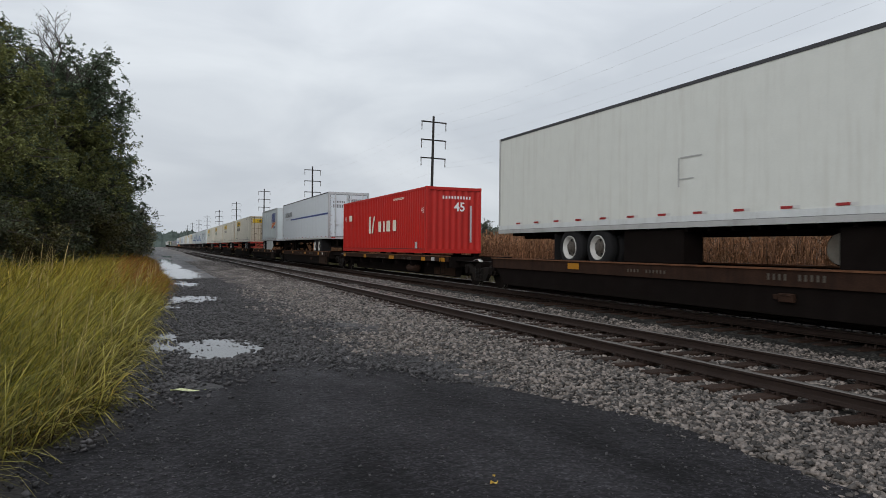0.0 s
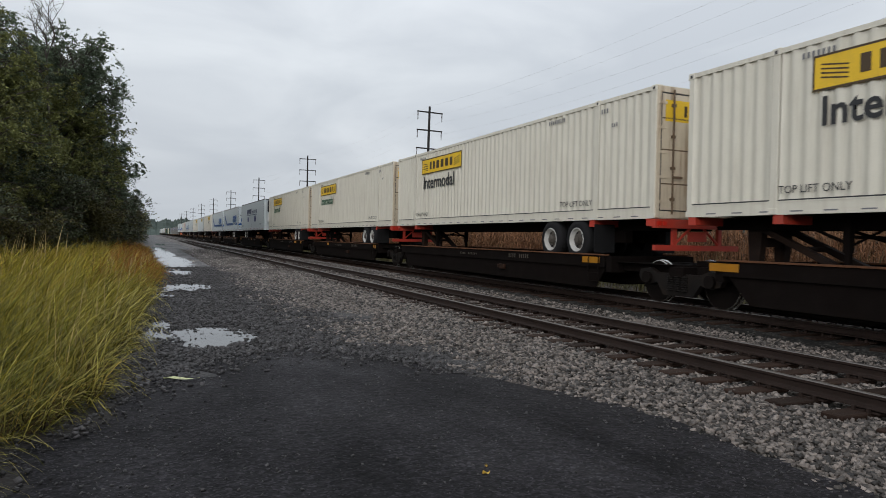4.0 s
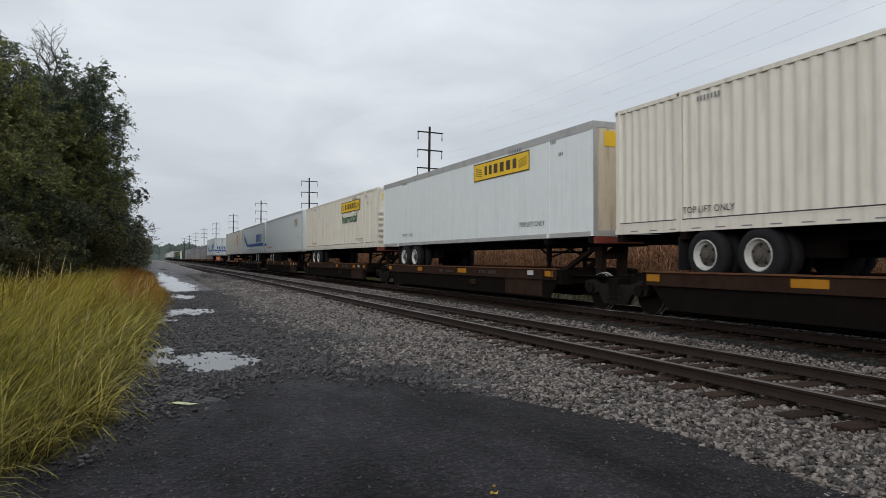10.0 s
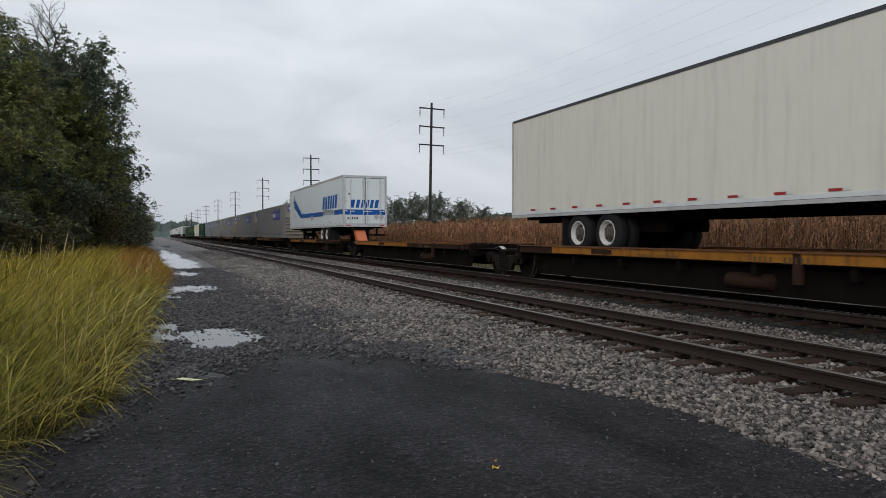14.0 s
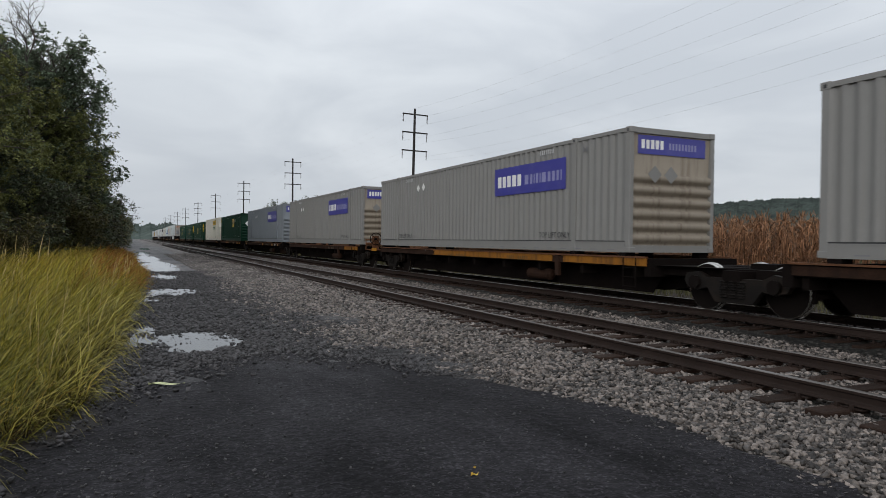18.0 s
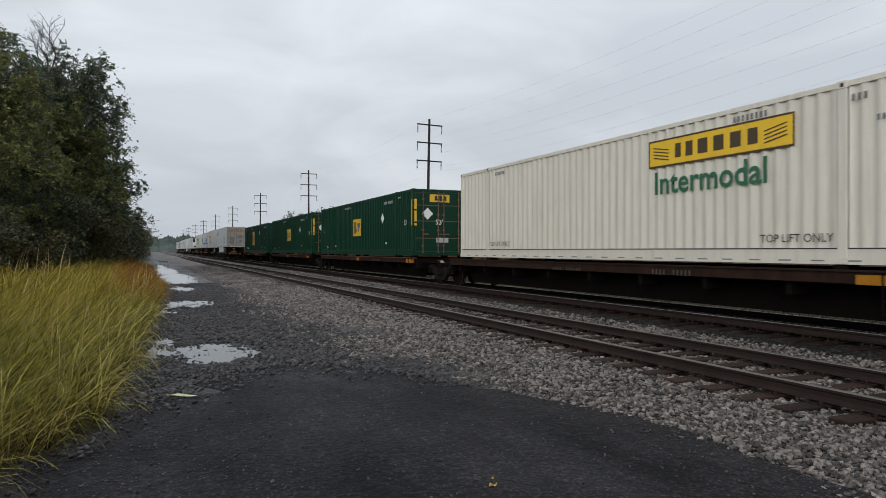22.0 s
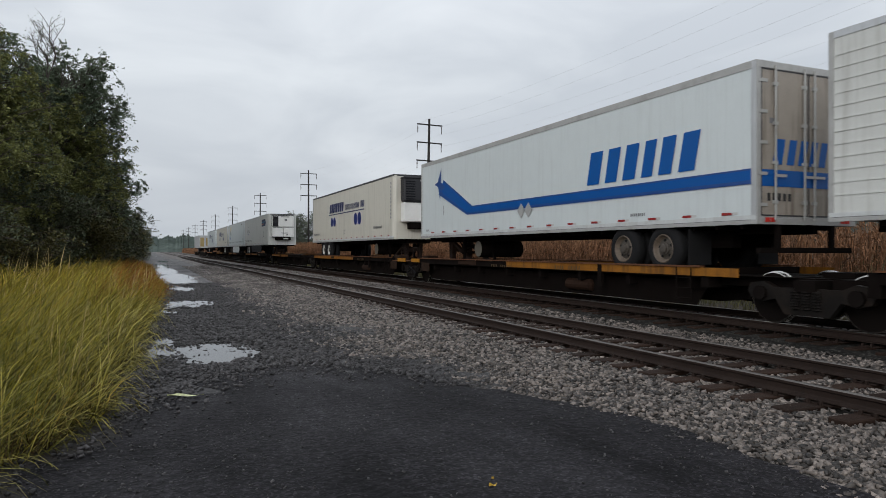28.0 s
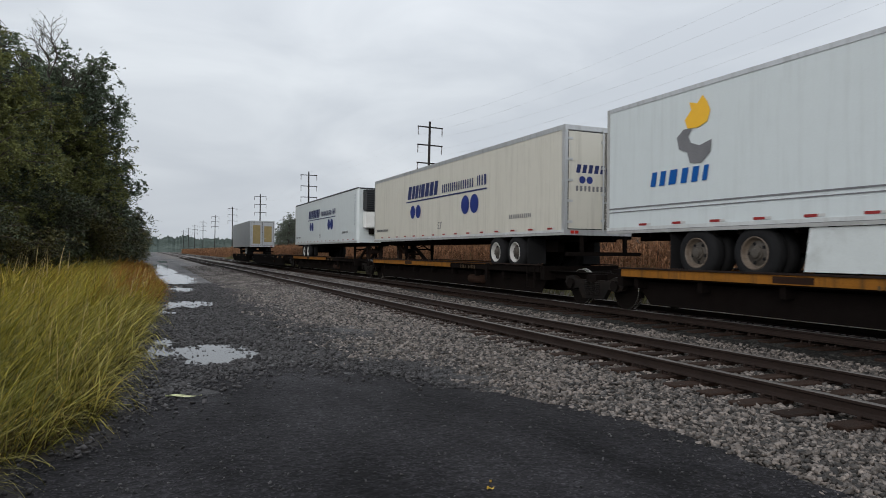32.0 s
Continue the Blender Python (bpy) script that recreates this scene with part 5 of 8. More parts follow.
            for h in (1.50, 1.68):
                bm = bmesh.new()
                rod(bm, (-1.22, a + 0.75, z(h)), (0.9, a + 0.75, z(h)), 0.055 if h < 1.6 else 0.025, 10)
                part("end_pipe", bm, M["rust"], f)
            for x in (-1.22, 1.22):
                bm = bmesh.new()
                rod(bm, (x, a + 0.75, z(1.2)), (x, a + 0.75, z(1.72)), 0.025, 8)
                part("rail_post", bm, M["rust"], f)
            part("corner_plate", boxes((-1.30, -1.27, a - 0.9, a - 0.3, z(1.18), z(1.30))), M["yellow_patch"], f, "yellow painted corner plate")
        elif kind in ("end_gear", "end_gear_back"):
            a = s - s0
            d = 1 if kind == "end_gear" else -1
            span = lambda p, q: sorted((a + d * p, a + d * q))
            part("corner_plate", boxes((-1.31, -1.28, *span(0.2, 1.1), z(1.19), z(1.33))), M["yellow_patch"], f, "bright yellow painted corner plate")
            part("end_floor", boxes((-1.27, 1.27, *span(0.1, 1.9), z(1.205), z(1.235))), M["rust"], f, "rusty end walkway")
            part("gear_box", boxes((-1.2, -0.75, *span(1.2, 1.75), z(1.236), z(1.46)), bevel=0.02), M["web_rust"], f, "rusty equipment box")
            part("gusset", boxes((-1.29, -1.27, *span(1.3, 2.1), z(0.86), z(1.19))), M["web_rust"], f)
            bm = bmesh.new()
            for p in (0.25, 0.75):
                rod(bm, (-1.24, a + d * p, z(1.23)), (-1.24, a + d * p, z(1.78)), 0.018, 6)
            rod(bm, (-1.24, a + d * 0.25, z(1.78)), (-1.24, a + d * 0.75, z(1.78)), 0.018, 6)
            part("grab_hoop", bm, M["hitch_brown"], f, "bent steel grab hoop")
            if kind == "end_gear" and s < 300:
                bm = bmesh.new()
                for p in (2.3, 3.5):
                    box(bm, -1.33, -1.29, *span(p, p + 0.07), z(0.80), z(1.17))
                box(bm, -1.335, -1.29, *span(2.2, 3.7), z(0.95), z(1.03))
                part("step_frame", bm, M["web_rust"], f, "rusty step frame under the sill")
            bm = bmesh.new()
            rod(bm, (-1.15, a + d * 0.05, z(1.0)), (-1.15, a - d * 0.7, z(0.72)), 0.03, 8)
            part("air_hose", bm, M["tyre"], f)
    return put(f, s0, base)


# ---- markings ----
APART = ("brand_bars", "blue_dots", "hazard_plate", "yellow_stripe", "hazard_stripe", "small_plate", "faded_bars", "dirt_stains", "peeling_paint", "emblem_stripe")


def marked(parent, name, quads, ink, label, flat, at):
    """Painted shapes: large ones a part each, fine print joined."""
    groups = [[q] for q in quads] if name in APART else [quads]
    for g in groups:
        bm = bmesh.new()
        flat(bm, at, g)
        ob = part(name.rstrip("s") if name in APART else name, bm, M[ink], parent, label)
        if name in ("small_print", "scroll_work", "dots", "sign_border"):
            tagged(ob, kind="stuff")
    return ob


def mark(parent, name, quads, ink, x=-HALF - 0.003, label=""):
    return marked(parent, name, quads, ink, label, flat_near, x)


def mark_end(parent, name, quads, ink, y=-0.03, label=""):
    return marked(parent, name, quads, ink, label, flat_end, y)


def rect(a1, a0, z0, z1):
    return [(a1, z0), (a0, z0), (a0, z1), (a1, z1)]


def end_bars(x0, z0, h, widths, gap, slant=0.0, fill=0.78):
    out, x = [], x0
    for w in widths:
        t = w * fill
        out.append([(x, z0), (x + t, z0), (x + t + slant * h, z0 + h), (x + slant * h, z0 + h)])
        x += w + gap
    return out


def small_marks(parent, a, z, n, ink="ink_grey", h=0.07, x=-HALF - 0.003):
    q, _ = bars(a, z, h, [h * 0.6] * n, h * 0.3)
    mark(parent, "small_print", q, ink, x)


def tile(a, z, r, stretch=1.0):
    return [(a - r, z), (a, z - r * stretch), (a + r, z), (a, z + r * stretch)]


# heights in the functions below are over the deck, 1.20 m up
def marten(label, s, word, wheels, rods=False, tank=9.6, dull=False):
    t = trailer(label, 16.1, M["white"], "doors", wheels, "alu_dull", 0.13, None, 2.92, 0.94, tank=tank, drop=0.16, dull_rims=dull, doors="door_dirty" if dull else None)
    zt, zb = 1.96, 1.68
    mark(t, "blue_band", [[(13.9, 3.05), (11.5, zt), (11.9, zb), (14.35, 2.55)], [(11.5, zt), (5.0 if word else 0.1, zt - 0.02), (5.0 if word else 0.1, zb - 0.02), (11.9, zb)]], "marten_blue")
    if word:
        mark(t, "blue_band", [rect(2.0, 0.1, zb - 0.02, zt - 0.02)], "marten_blue")
        words_on(t, "INTERMODAL", 0.44, M["ink_black"], (-HALF - 0.004, 4.85, 1.70))
    mark(t, "band_shade", [[(14.33, 2.57), (11.9, zb), (11.86, zb + 0.08), (14.25, 2.68)], [(11.9, zb), (5.0 if word else 0.1, zb - 0.02), (5.0 if word else 0.1, zb + 0.05), (11.86, zb + 0.08)]], "marten_edge", -HALF - 0.005)
    mark(t, "band_edge", [[(13.9, 3.05), (11.5, zt), (11.54, zt - 0.05), (13.94, 3.0)], [(11.5, zt), (5.0 if word else 0.1, zt - 0.02), (5.0 if word else 0.1, zt - 0.055), (11.54, zt - 0.05)]], "marten_edge", -HALF - 0.005)
    mark(t, "bird_emblem", [[(14.75, 2.95), (14.25, 3.05), (13.7, 2.75), (14.0, 2.7), (14.05, 2.62), (14.3, 2.8)], [(14.45, 3.0), (14.1, 3.5), (14.15, 2.9)], [(14.4, 2.85), (14.2, 2.3), (14.15, 2.8)]], "marten_edge", -HALF - 0.006, "navy-blue bird-shaped emblem")
    q, _ = bars(5.05, 2.06, 0.78, [0.62, 0.55, 0.55, 0.45, 0.5, 0.58], 0.09, 0.22)
    mark(t, "brand_bars", q, "marten_blue", label="slanted blue brand bars")
    mark(t, "hazard_plate", [tile(8.25, 1.62, 0.22), tile(7.85, 1.62, 0.22)], "alu_dull", -HALF - 0.008)
    small_marks(t, 15.6, 1.2, 5)
    small_marks(t, 3.4, 1.22, 8)
    mark(t, "slot", [rect(13.9, 13.86, 1.75, 2.1)], "ink_grey")
    mark_end(t, "blue_band", [[(-1.18, 1.62), (1.18, 1.62), (1.18, 1.92), (-1.18, 1.92)]], "marten_blue", -0.031)
    mark_end(t, "brand_bars", end_bars(-0.92, 2.02, 0.46, [0.30, 0.24, 0.24, 0.2, 0.22, 0.26], 0.05, 0.2), "marten_blue", -0.031)
    mark_end(t, "small_print", end_bars(-1.05, 1.36, 0.14, [0.1] * 5, 0.03), "ink_black", -0.031)
    mark_end(t, "hazard_plate", [[(0.50, 1.5), (0.66, 1.3), (0.82, 1.5), (0.66, 1.7)], [(0.8, 1.5), (0.96, 1.3), (1.12, 1.5), (0.96, 1.7)]], "alu_dull", -0.033)
    mark_end(t, "door_badge", [[(-1.0, 2.75), (-0.84, 2.75), (-0.84, 2.85), (-1.0, 2.85)]], "ink_grey", -0.031)
    if rods:
        bm = bmesh.new()
        rod(bm, (-HALF - 0.03, 12.1, 1.40), (-HALF - 0.03, 4.4, 1.40), 0.03)
        rod(bm, (-HALF - 0.03, 9.9, 3.72), (-HALF - 0.03, 6.2, 3.72), 0.025)
        part("side_tube", bm, M["alu_dull"], t)
    return put(t, s, DECK)


def alliance(label, s, paint, near, wheels, tank=None, seams="post", legs=None):
    t = trailer(label, 16.1, M[paint], near, wheels, "black_rail" if near != "doors" else "alu", 0.07 if near != "doors" else 0.12, seams, 2.88, 0.96, tank=tank, legs=legs, drop=0.14)
    q, e = bars(11.6, 2.66, 0.52, [0.44, 0.35, 0.35, 0.18, 0.44, 0.42, 0.41, 0.37], 0.03, 0.25, 0.84)
    mark(t, "brand_bars", q, "word_navy", label="slanted near-black brand bars")
    q, e = bars(8.0, 2.68, 0.30, [0.15] * 15, 0.03, 0.0, 0.62)
    q2, e = bars(5.1, 2.68, 0.34, [0.10, 0.15, 0.15, 0.22], 0.04, 0.0, 0.62)
    mark(t, "brand_bars", q + q2, "word_navy")
    mark(t, "underline", [rect(11.75, 4.4, 2.53, 2.58)], "word_navy")
    mark(t, "blue_dots", [disc(11.0, 2.12, 0.27, 0.27), disc(10.4, 2.12, 0.27, 0.27), disc(6.0, 2.12, 0.32, 0.32), disc(5.3, 2.12, 0.32, 0.32)], "navy", label="navy-blue round dots in pairs")
    words_on(t, "53'", 0.36, M["ink_grey"], (-HALF - 0.004, 8.4, 1.36))
    small_marks(t, 15.7, 1.42, 18, "ink_grey", 0.10)
    small_marks(t, 2.9, 1.50, 12, "ink_grey", 0.12)
    if near != "doors":
        q = [rect(0.39, 0.31, 3.42 - 0.17 * k, 3.52 - 0.17 * k) for k in range(10)]
        mark(t, "small_print", q, "word_navy", -HALF - 0.005)
    else:
        mark_end(t, "brand_bars", end_bars(-0.95, 2.6, 0.22, [0.16] * 8, 0.03, 0.2), "word_navy", -0.031)
        mark_end(t, "blue_dots", [[(x + 0.1 * math.cos(k), 2.42 + 0.1 * math.sin(k)) for k in np.linspace(0, 6.283, 17)[:-1]] for x in (-0.75, -0.52)], "navy", -0.031)
        mark_end(t, "small_print", end_bars(-0.95, 2.12, 0.14, [0.09] * 12, 0.04), "ink_grey", -0.031)
    return put(t, s, DECK)


def hunt_sign(c, a1, a0, z0, z1, x, ink="ink_brown", sign="sign_yellow"):
    mark(c, "yellow_sign", [rect(a1, a0, z0, z1)], sign, x, "yellow brand panel with dark border")
    w, h = a1 - a0, z1 - z0
    e = 0.035
    mark(c, "sign_border", [rect(a1, a0, z0, z0 + e), rect(a1, a0, z1 - e, z1), rect(a1, a1 - e, z0 + e, z1 - e), rect(a0 + e, a0, z0 + e, z1 - e)], ink, x - 0.003)
    q, _ = bars(a1 - 0.22 * w, z0 + 0.26 * h, 0.5 * h, [0.06 * w, 0.07 * w, 0.09 * w, 0.09 * w, 0.09 * w, 0.08 * w], 0.022 * w, 0.0)
    mark(c, "brand_bars", q, ink, x - 0.004)
    q = []
    for k in range(4):
        zz = z0 + (0.2 + 0.12 * k) * h
        q.append([(a1 - 0.04 * w, zz + 0.15 * h), (a1 - 0.17 * w, zz), (a1 - 0.17 * w, zz + 0.025), (a1 - 0.04 * w, zz + 0.15 * h + 0.025)])
        q.append([(a0 + 0.17 * w, zz), (a0 + 0.04 * w, zz + 0.15 * h), (a0 + 0.04 * w, zz + 0.15 * h + 0.025), (a0 + 0.17 * w, zz + 0.025)])
    mark(c, "scroll_work", q, ink, x - 0.004)


def hunt(label, s, near, sign_a, base, paint="offwhite", ink="ink_green", smooth=False, L=16.15, end_word=False):
    """White domestic container with a yellow brand panel."""
    if smooth:
        c = thing("freight_container", label, "container", "containers on the train")
        H, half = 2.82, 1.27
        bm = bmesh.new()
        box(bm, -half + 0.01, half - 0.01, 0.0, L, 0.02, H - 0.01, bevel=0.02)
        part("body", bm, M[paint], c)
        for side in (-1, 1):
            for a in (0.0, 1.97, L - 2.1, L - 0.1):
                x0, x1 = sorted((side * (half - 0.011), side * (half + 0.002)))
                part("post", boxes((x0, x1, a, a + (0.1 if a in (0.0, L - 0.1) else 0.14), 0.0, H - 0.2)), M[paint], c)
            x0, x1 = sorted((side * (half - 0.011), side * half))
            part("top_rail", boxes((x0, x1, 0.0, L, H - 0.2, H)), M["alu_dull"], c)
            part("bottom_rail", boxes((x0, x1, 0.0, L, 0.0, 0.12)), M["alu_dull"], c)
        part("roof", boxes((-half, half, -0.004, L, H - 0.012, H + 0.01)), M["alu_dull"], c)
        part("end_sheet", boxes((-half + 0.121, half - 0.121, -0.008, 0.0, 0.141, H - 0.151)), M["rusty_white"], c, "stained tan end sheet")
        part("end_frame", boxes((-half, -half + 0.12, -0.02, 0, 0, H), (half - 0.12, half, -0.02, 0, 0, H), (-half + 0.12, half - 0.12, -0.02, 0, H - 0.15, H), (-half + 0.12, half - 0.12, -0.02, 0, 0, 0.14)), M["alu_dull"], c)
    else:
        c = container(label, L, paint, near)
        half = 1.25
    x = -half - 0.004
    a1, a0 = sign_a
    hunt_sign(c, a1, a0, 1.98, 2.56, x)
    if not smooth:
        words_on(c, "Intermodal", 0.66, M[ink], (x - 0.002, a1 - 0.15, 1.42), bold=0.012)
    words_on(c, "TOP LIFT ONLY", 0.20, M["ink_black"], (x - 0.002, 3.6, 0.36))
    words_on(c, "TOP LIFT ONLY", 0.19, M["ink_black"], (x - 0.002, 14.0 if not smooth else 13.6, 0.36))
    small_marks(c, 4.2, 2.58, 8, "ink_grey", 0.11, x - 0.002)
    small_marks(c, 1.9, 2.52, 3, "ink_grey", 0.11, x - 0.002)
    small_marks(c, 1.5, 2.16, 3, "ink_grey", 0.09, x - 0.002)
    small_marks(c, 13.6, 2.56, 7, "ink_grey", 0.10, x - 0.002)
    if near == "ribs" or smooth:
        y = -0.024 if smooth else 0.046
        mark_end(c, "yellow_sign", [[(-0.95, 2.22), (0.95, 2.22), (0.95, 2.60), (-0.95, 2.60)]], "sign_yellow", y)
        mark_end(c, "brand_bars", end_bars(-0.48, 2.32, 0.2, [0.09, 0.1, 0.14, 0.14, 0.14, 0.12], 0.04), "ink_brown", y - 0.003)
        if end_word:
            words_on(c, "Intermodal", 0.2, M[ink], (-0.5, y - 0.003, 2.05), "end", bold=0.004)
    else:
        mark_end(c, "yellow_sign", [[(-1.02, 2.1), (1.02, 2.1), (1.02, 2.56), (-1.02, 2.56)]], "sign_yellow", -0.026)
        mark_end(c, "brand_bars", end_bars(-0.5, 2.22, 0.24, [0.1, 0.11, 0.15, 0.15, 0.15, 0.13], 0.04), "ink_brown", -0.028)
        mark_end(c, "rust_sign", [[(0.75, 0.25), (1.0, 0.25), (1.0, 0.5), (0.75, 0.5)]], "sign_yellow", -0.026)
        mark_end(c, "small_print", end_bars(0.45, 1.68, 0.09, [0.05] * 7, 0.02) + end_bars(0.45, 1.54, 0.09, [0.05] * 7, 0.02), "ink_grey", -0.026)
    return put(c, s, base)


def grey_box(label, s, paint, faded=0.0, plates=()):
    """Grey domestic container with a violet-blue brand panel."""
    c = container(label, 16.2, paint, "ribs", H=2.77)
    x = -1.254
    mark(c, "blue_sign", [rect(6.05, 2.4, 1.56, 2.36)], "violet_blue", x, "violet-blue brand panel")
    q, _ = bars(5.85, 1.79, 0.32, [0.26, 0.24, 0.26, 0.27, 0.25], 0.02)
    mark(c, "brand_bars", q, "ink_white", x - 0.003, "bold white brand bars")
    q, _ = bars(4.35, 1.80, 0.26, [0.24, 0.14, 0.07, 0.14, 0.07, 0.24, 0.16, 0.16, 0.14, 0.07], 0.04)
    mark(c, "brand_bars", q, "pale_violet", x - 0.003)
    words_on(c, "TOP LIFT ONLY", 0.2, M["ink_black"], (x - 0.002, 3.6, 0.33))
    words_on(c, "TOP LIFT ONLY", 0.2, M["ink_black"], (x - 0.002, 14.0, 0.33))
    small_marks(c, 1.7, 2.4, 2, "ink_grey", 0.12, x - 0.002)
    small_marks(c, 3.6, 2.52, 7, "ink_pale", 0.11, x - 0.002)
    small_marks(c, 13.3, 2.5, 8, "ink_pale", 0.11, x - 0.002)
    for a, z in plates:
        mark(c, "hazard_plate", [tile(a, z, 0.15), tile(a - 0.5, z + 0.01, 0.15)], "ink_white", x - 0.006)
    y = 0.046
    mark_end(c, "blue_sign", [[(-1.0, 2.2), (1.0, 2.2), (1.0, 2.62), (-1.0, 2.62)]], "violet_blue", y)
    mark_end(c, "brand_bars", end_bars(-0.9, 2.32, 0.2, [0.12] * 5, 0.015), "ink_white", y - 0.003)
    mark_end(c, "brand_bars", end_bars(-0.1, 2.33, 0.15, [0.07] * 9, 0.025), "pale_violet", y - 0.003)
    mark_end(c, "hazard_plate", [[(-0.75, 1.75), (-0.55, 1.55), (-0.35, 1.75), (-0.55, 1.95)], [(-0.28, 1.75), (-0.08, 1.55), (0.12, 1.75), (-0.08, 1.95)]], "grey_paint", -0.008)
    return put(c, s, 1.45)


def green_box(label, s, near, panel, plate, paint="green_paint", end_sign=0, stripes=False):
    """Dark green domestic container with a square yellow brand panel."""
    c = container(label, 16.2, paint, near, H=2.77, depth=0.022)
    x = -1.254
    a1, a0, z0, z1 = panel
    mark(c, "yellow_sign", [rect(a1, a0, z0, z1)], "sign_yellow_clean", x, "square yellow brand panel")
    h = z1 - z0
    mark(c, "brand_bars", [rect(a1 - 0.14, a1 - 0.34, z0 + 0.15 * h, z0 + 0.85 * h), rect(a1 - 0.40, a1 - 0.54, z0 + 0.15 * h, z0 + 0.85 * h)], "ink_brown", x - 0.003)
    mark(c, "brand_bars", [[(a1 - 0.62, z0 + 0.25 * h), (a1 - 0.76, z0 + 0.25 * h), (a1 - 0.92, z0 + 0.75 * h), (a1 - 0.78, z0 + 0.75 * h)], rect(a1 - 0.98, a1 - 1.10, z0 + 0.25 * h, z0 + 0.75 * h), rect(a1 - 1.14, a1 - 1.28, z0 + 0.48 * h, z0 + 0.75 * h)], "stripe_blue", x - 0.003)
    a, z = plate
    mark(c, "hazard_plate", [tile(a, z, 0.24)], "ink_white", x - 0.006, "white diamond hazard plate")
    words_on(c, "53'", 0.30, M["ink_white"], (x - 0.002, 1.0 if near == "doors" else 1.65, 1.30))
    words_on(c, "53'", 0.3, M["ink_white"], (x - 0.002, 15.5, 1.30))
    words_on(c, "WTP", 0.14, M["ink_white"], (x - 0.002, 1.75 if near == "doors" else 2.9, 2.44))
    if near != "doors":
        words_on(c, "TOP LIFT ONLY", 0.14, M["ink_pale"], (x - 0.002, 1.85, 0.40))
    b0 = 3.7 if near == "doors" else 1.85
    q, _ = bars(b0, 2.32, 0.13, [0.085] * 4, 0.035)
    q2, _ = bars(b0 - 0.6, 2.32, 0.13, [0.085] * 6, 0.035)
    mark(c, "small_print", q + q2, "ink_pale", x - 0.002)
    small_marks(c, 10.6, 2.45, 14, "ink_pale", 0.10, x - 0.002)
    if near == "corr":
        words_on(c, "TOP LIFT ONLY", 0.19, M["ink_white"], (x - 0.002, 13.95, 0.40), bold=0.004)
        words_on(c, "WTP", 0.14, M["ink_white"], (x - 0.002, 14.7, 2.44))
    else:
        small_marks(c, 14.6, 0.36, 5, "ink_white", 0.1, x - 0.002)
    mark(c, "small_plate", [rect(3.5, 3.25, 0.5, 0.6), rect(12.6, 12.4, 0.42, 0.52)], "ink_white", x - 0.002)
    y = -0.027 if near == "doors" else 0.046
    w = (0.75, 0.45, 0.85)[end_sign]
    cx = (-0.05, 0.05, 0.0)[end_sign]
    zz = (2.24, 2.24, 1.95)[end_sign]
    hh = (0.32, 0.36, 0.62)[end_sign]
    mark_end(c, "yellow_sign", [[(cx - w * 0.6, zz), (cx + w * 0.6, zz), (cx + w * 0.6, zz + hh), (cx - w * 0.6, zz + hh)]], "sign_yellow_clean", y)
    mark_end(c, "brand_bars", end_bars(cx - w * 0.3, zz + 0.2 * hh, 0.6 * hh, [0.14, 0.18, 0.14], 0.05), "ink_black", y - 0.003)
    mark_end(c, "hazard_plate", [[(-0.85, 1.75), (-0.6, 1.5), (-0.35, 1.75), (-0.6, 2.0)]], "ink_white", -0.03 if near == "doors" else -0.008)
    words_on(c, "53'", 0.3, M["ink_white"], (-0.25, y - 0.004, 1.30), "end")
    mark_end(c, "small_plate", [[(-0.2, 0.55), (0.35, 0.55), (0.35, 0.75), (-0.2, 0.75)]], "ink_pale", y - 0.003)
    if stripes:
        mark_end(c, "hazard_stripe", [[(-1.19, 1.25), (-1.08, 1.25), (-1.08, 2.35), (-1.19, 2.35)], [(1.08, 1.25), (1.19, 1.25), (1.19, 2.35), (1.08, 2.35)]], "sign_yellow_clean", -0.035)
        mark(c, "hazard_stripe", [rect(0.13, 0.03, 1.25, 2.35)], "sign_yellow_clean", x - 0.004)
    else:
        mark(c, "small_print", [rect(0.11, 0.04, 2.36 - 0.19 * k, 2.46 - 0.19 * k) for k in range(11)], "ink_pale", x - 0.004)
    return put(c, s, 1.45)


# ---- the loads, front to back ----
t = trailer("plain white van trailer with a silver bottom rail", 16.15, M["white_warm"], "nose", (11.1, 12.3), "black_rail", 0.06, None, 2.92, 0.92, drop=0.24, tank=5.1, legs=4.2)
mark(t, "scrape", [rect(8.35, 8.31, 1.75, 2.35), rect(8.3, 7.7, 2.33, 2.36), rect(8.3, 7.9, 1.9, 1.92)], "alu_dull")
part("mud_guard", boxes((-1.2, -0.62, 8.3, 10.2, 0.16, 0.9), bevel=0.03), M["steel_black"], t)
part("tool_box", boxes((-1.1, -0.4, 3.4, 4.95, 0.12, 0.86), bevel=0.03), M["steel_black"], t)
put(t, 2.45, DECK)

c = container("red steel container with white brand bars", 12.75, "red_paint", "corr", H=2.67, half=1.22, inset=0, W_rail=0.15, depth=0.026)
x = -1.226
mark(c, "brand_bars", [rect(7.75, 7.42, 0.9, 1.74), [(7.3, 0.9), (7.1, 0.9), (6.75, 1.74), (6.95, 1.74)]], "ink_cream", x, "bold white brand bars")
q, _ = bars(6.2, 0.95, 0.5, [0.55, 0.28, 0.7, 0.6], 0.2, 0.0)
mark(c, "brand_bars", q, "ink_cream", x)
small_marks(c, 4.0, 2.31, 16, "ink_cream", 0.10, x)
mark(c, "small_plate", [rect(11.5, 10.9, 1.62, 1.92)], "ink_cream", x)
words_on(c, "45", 0.36, M["ink_white"], (x - 0.001, 12.35, 1.65))
words_on(c, "45", 0.34, M["ink_white"], (x - 0.001, 0.55, 1.62))
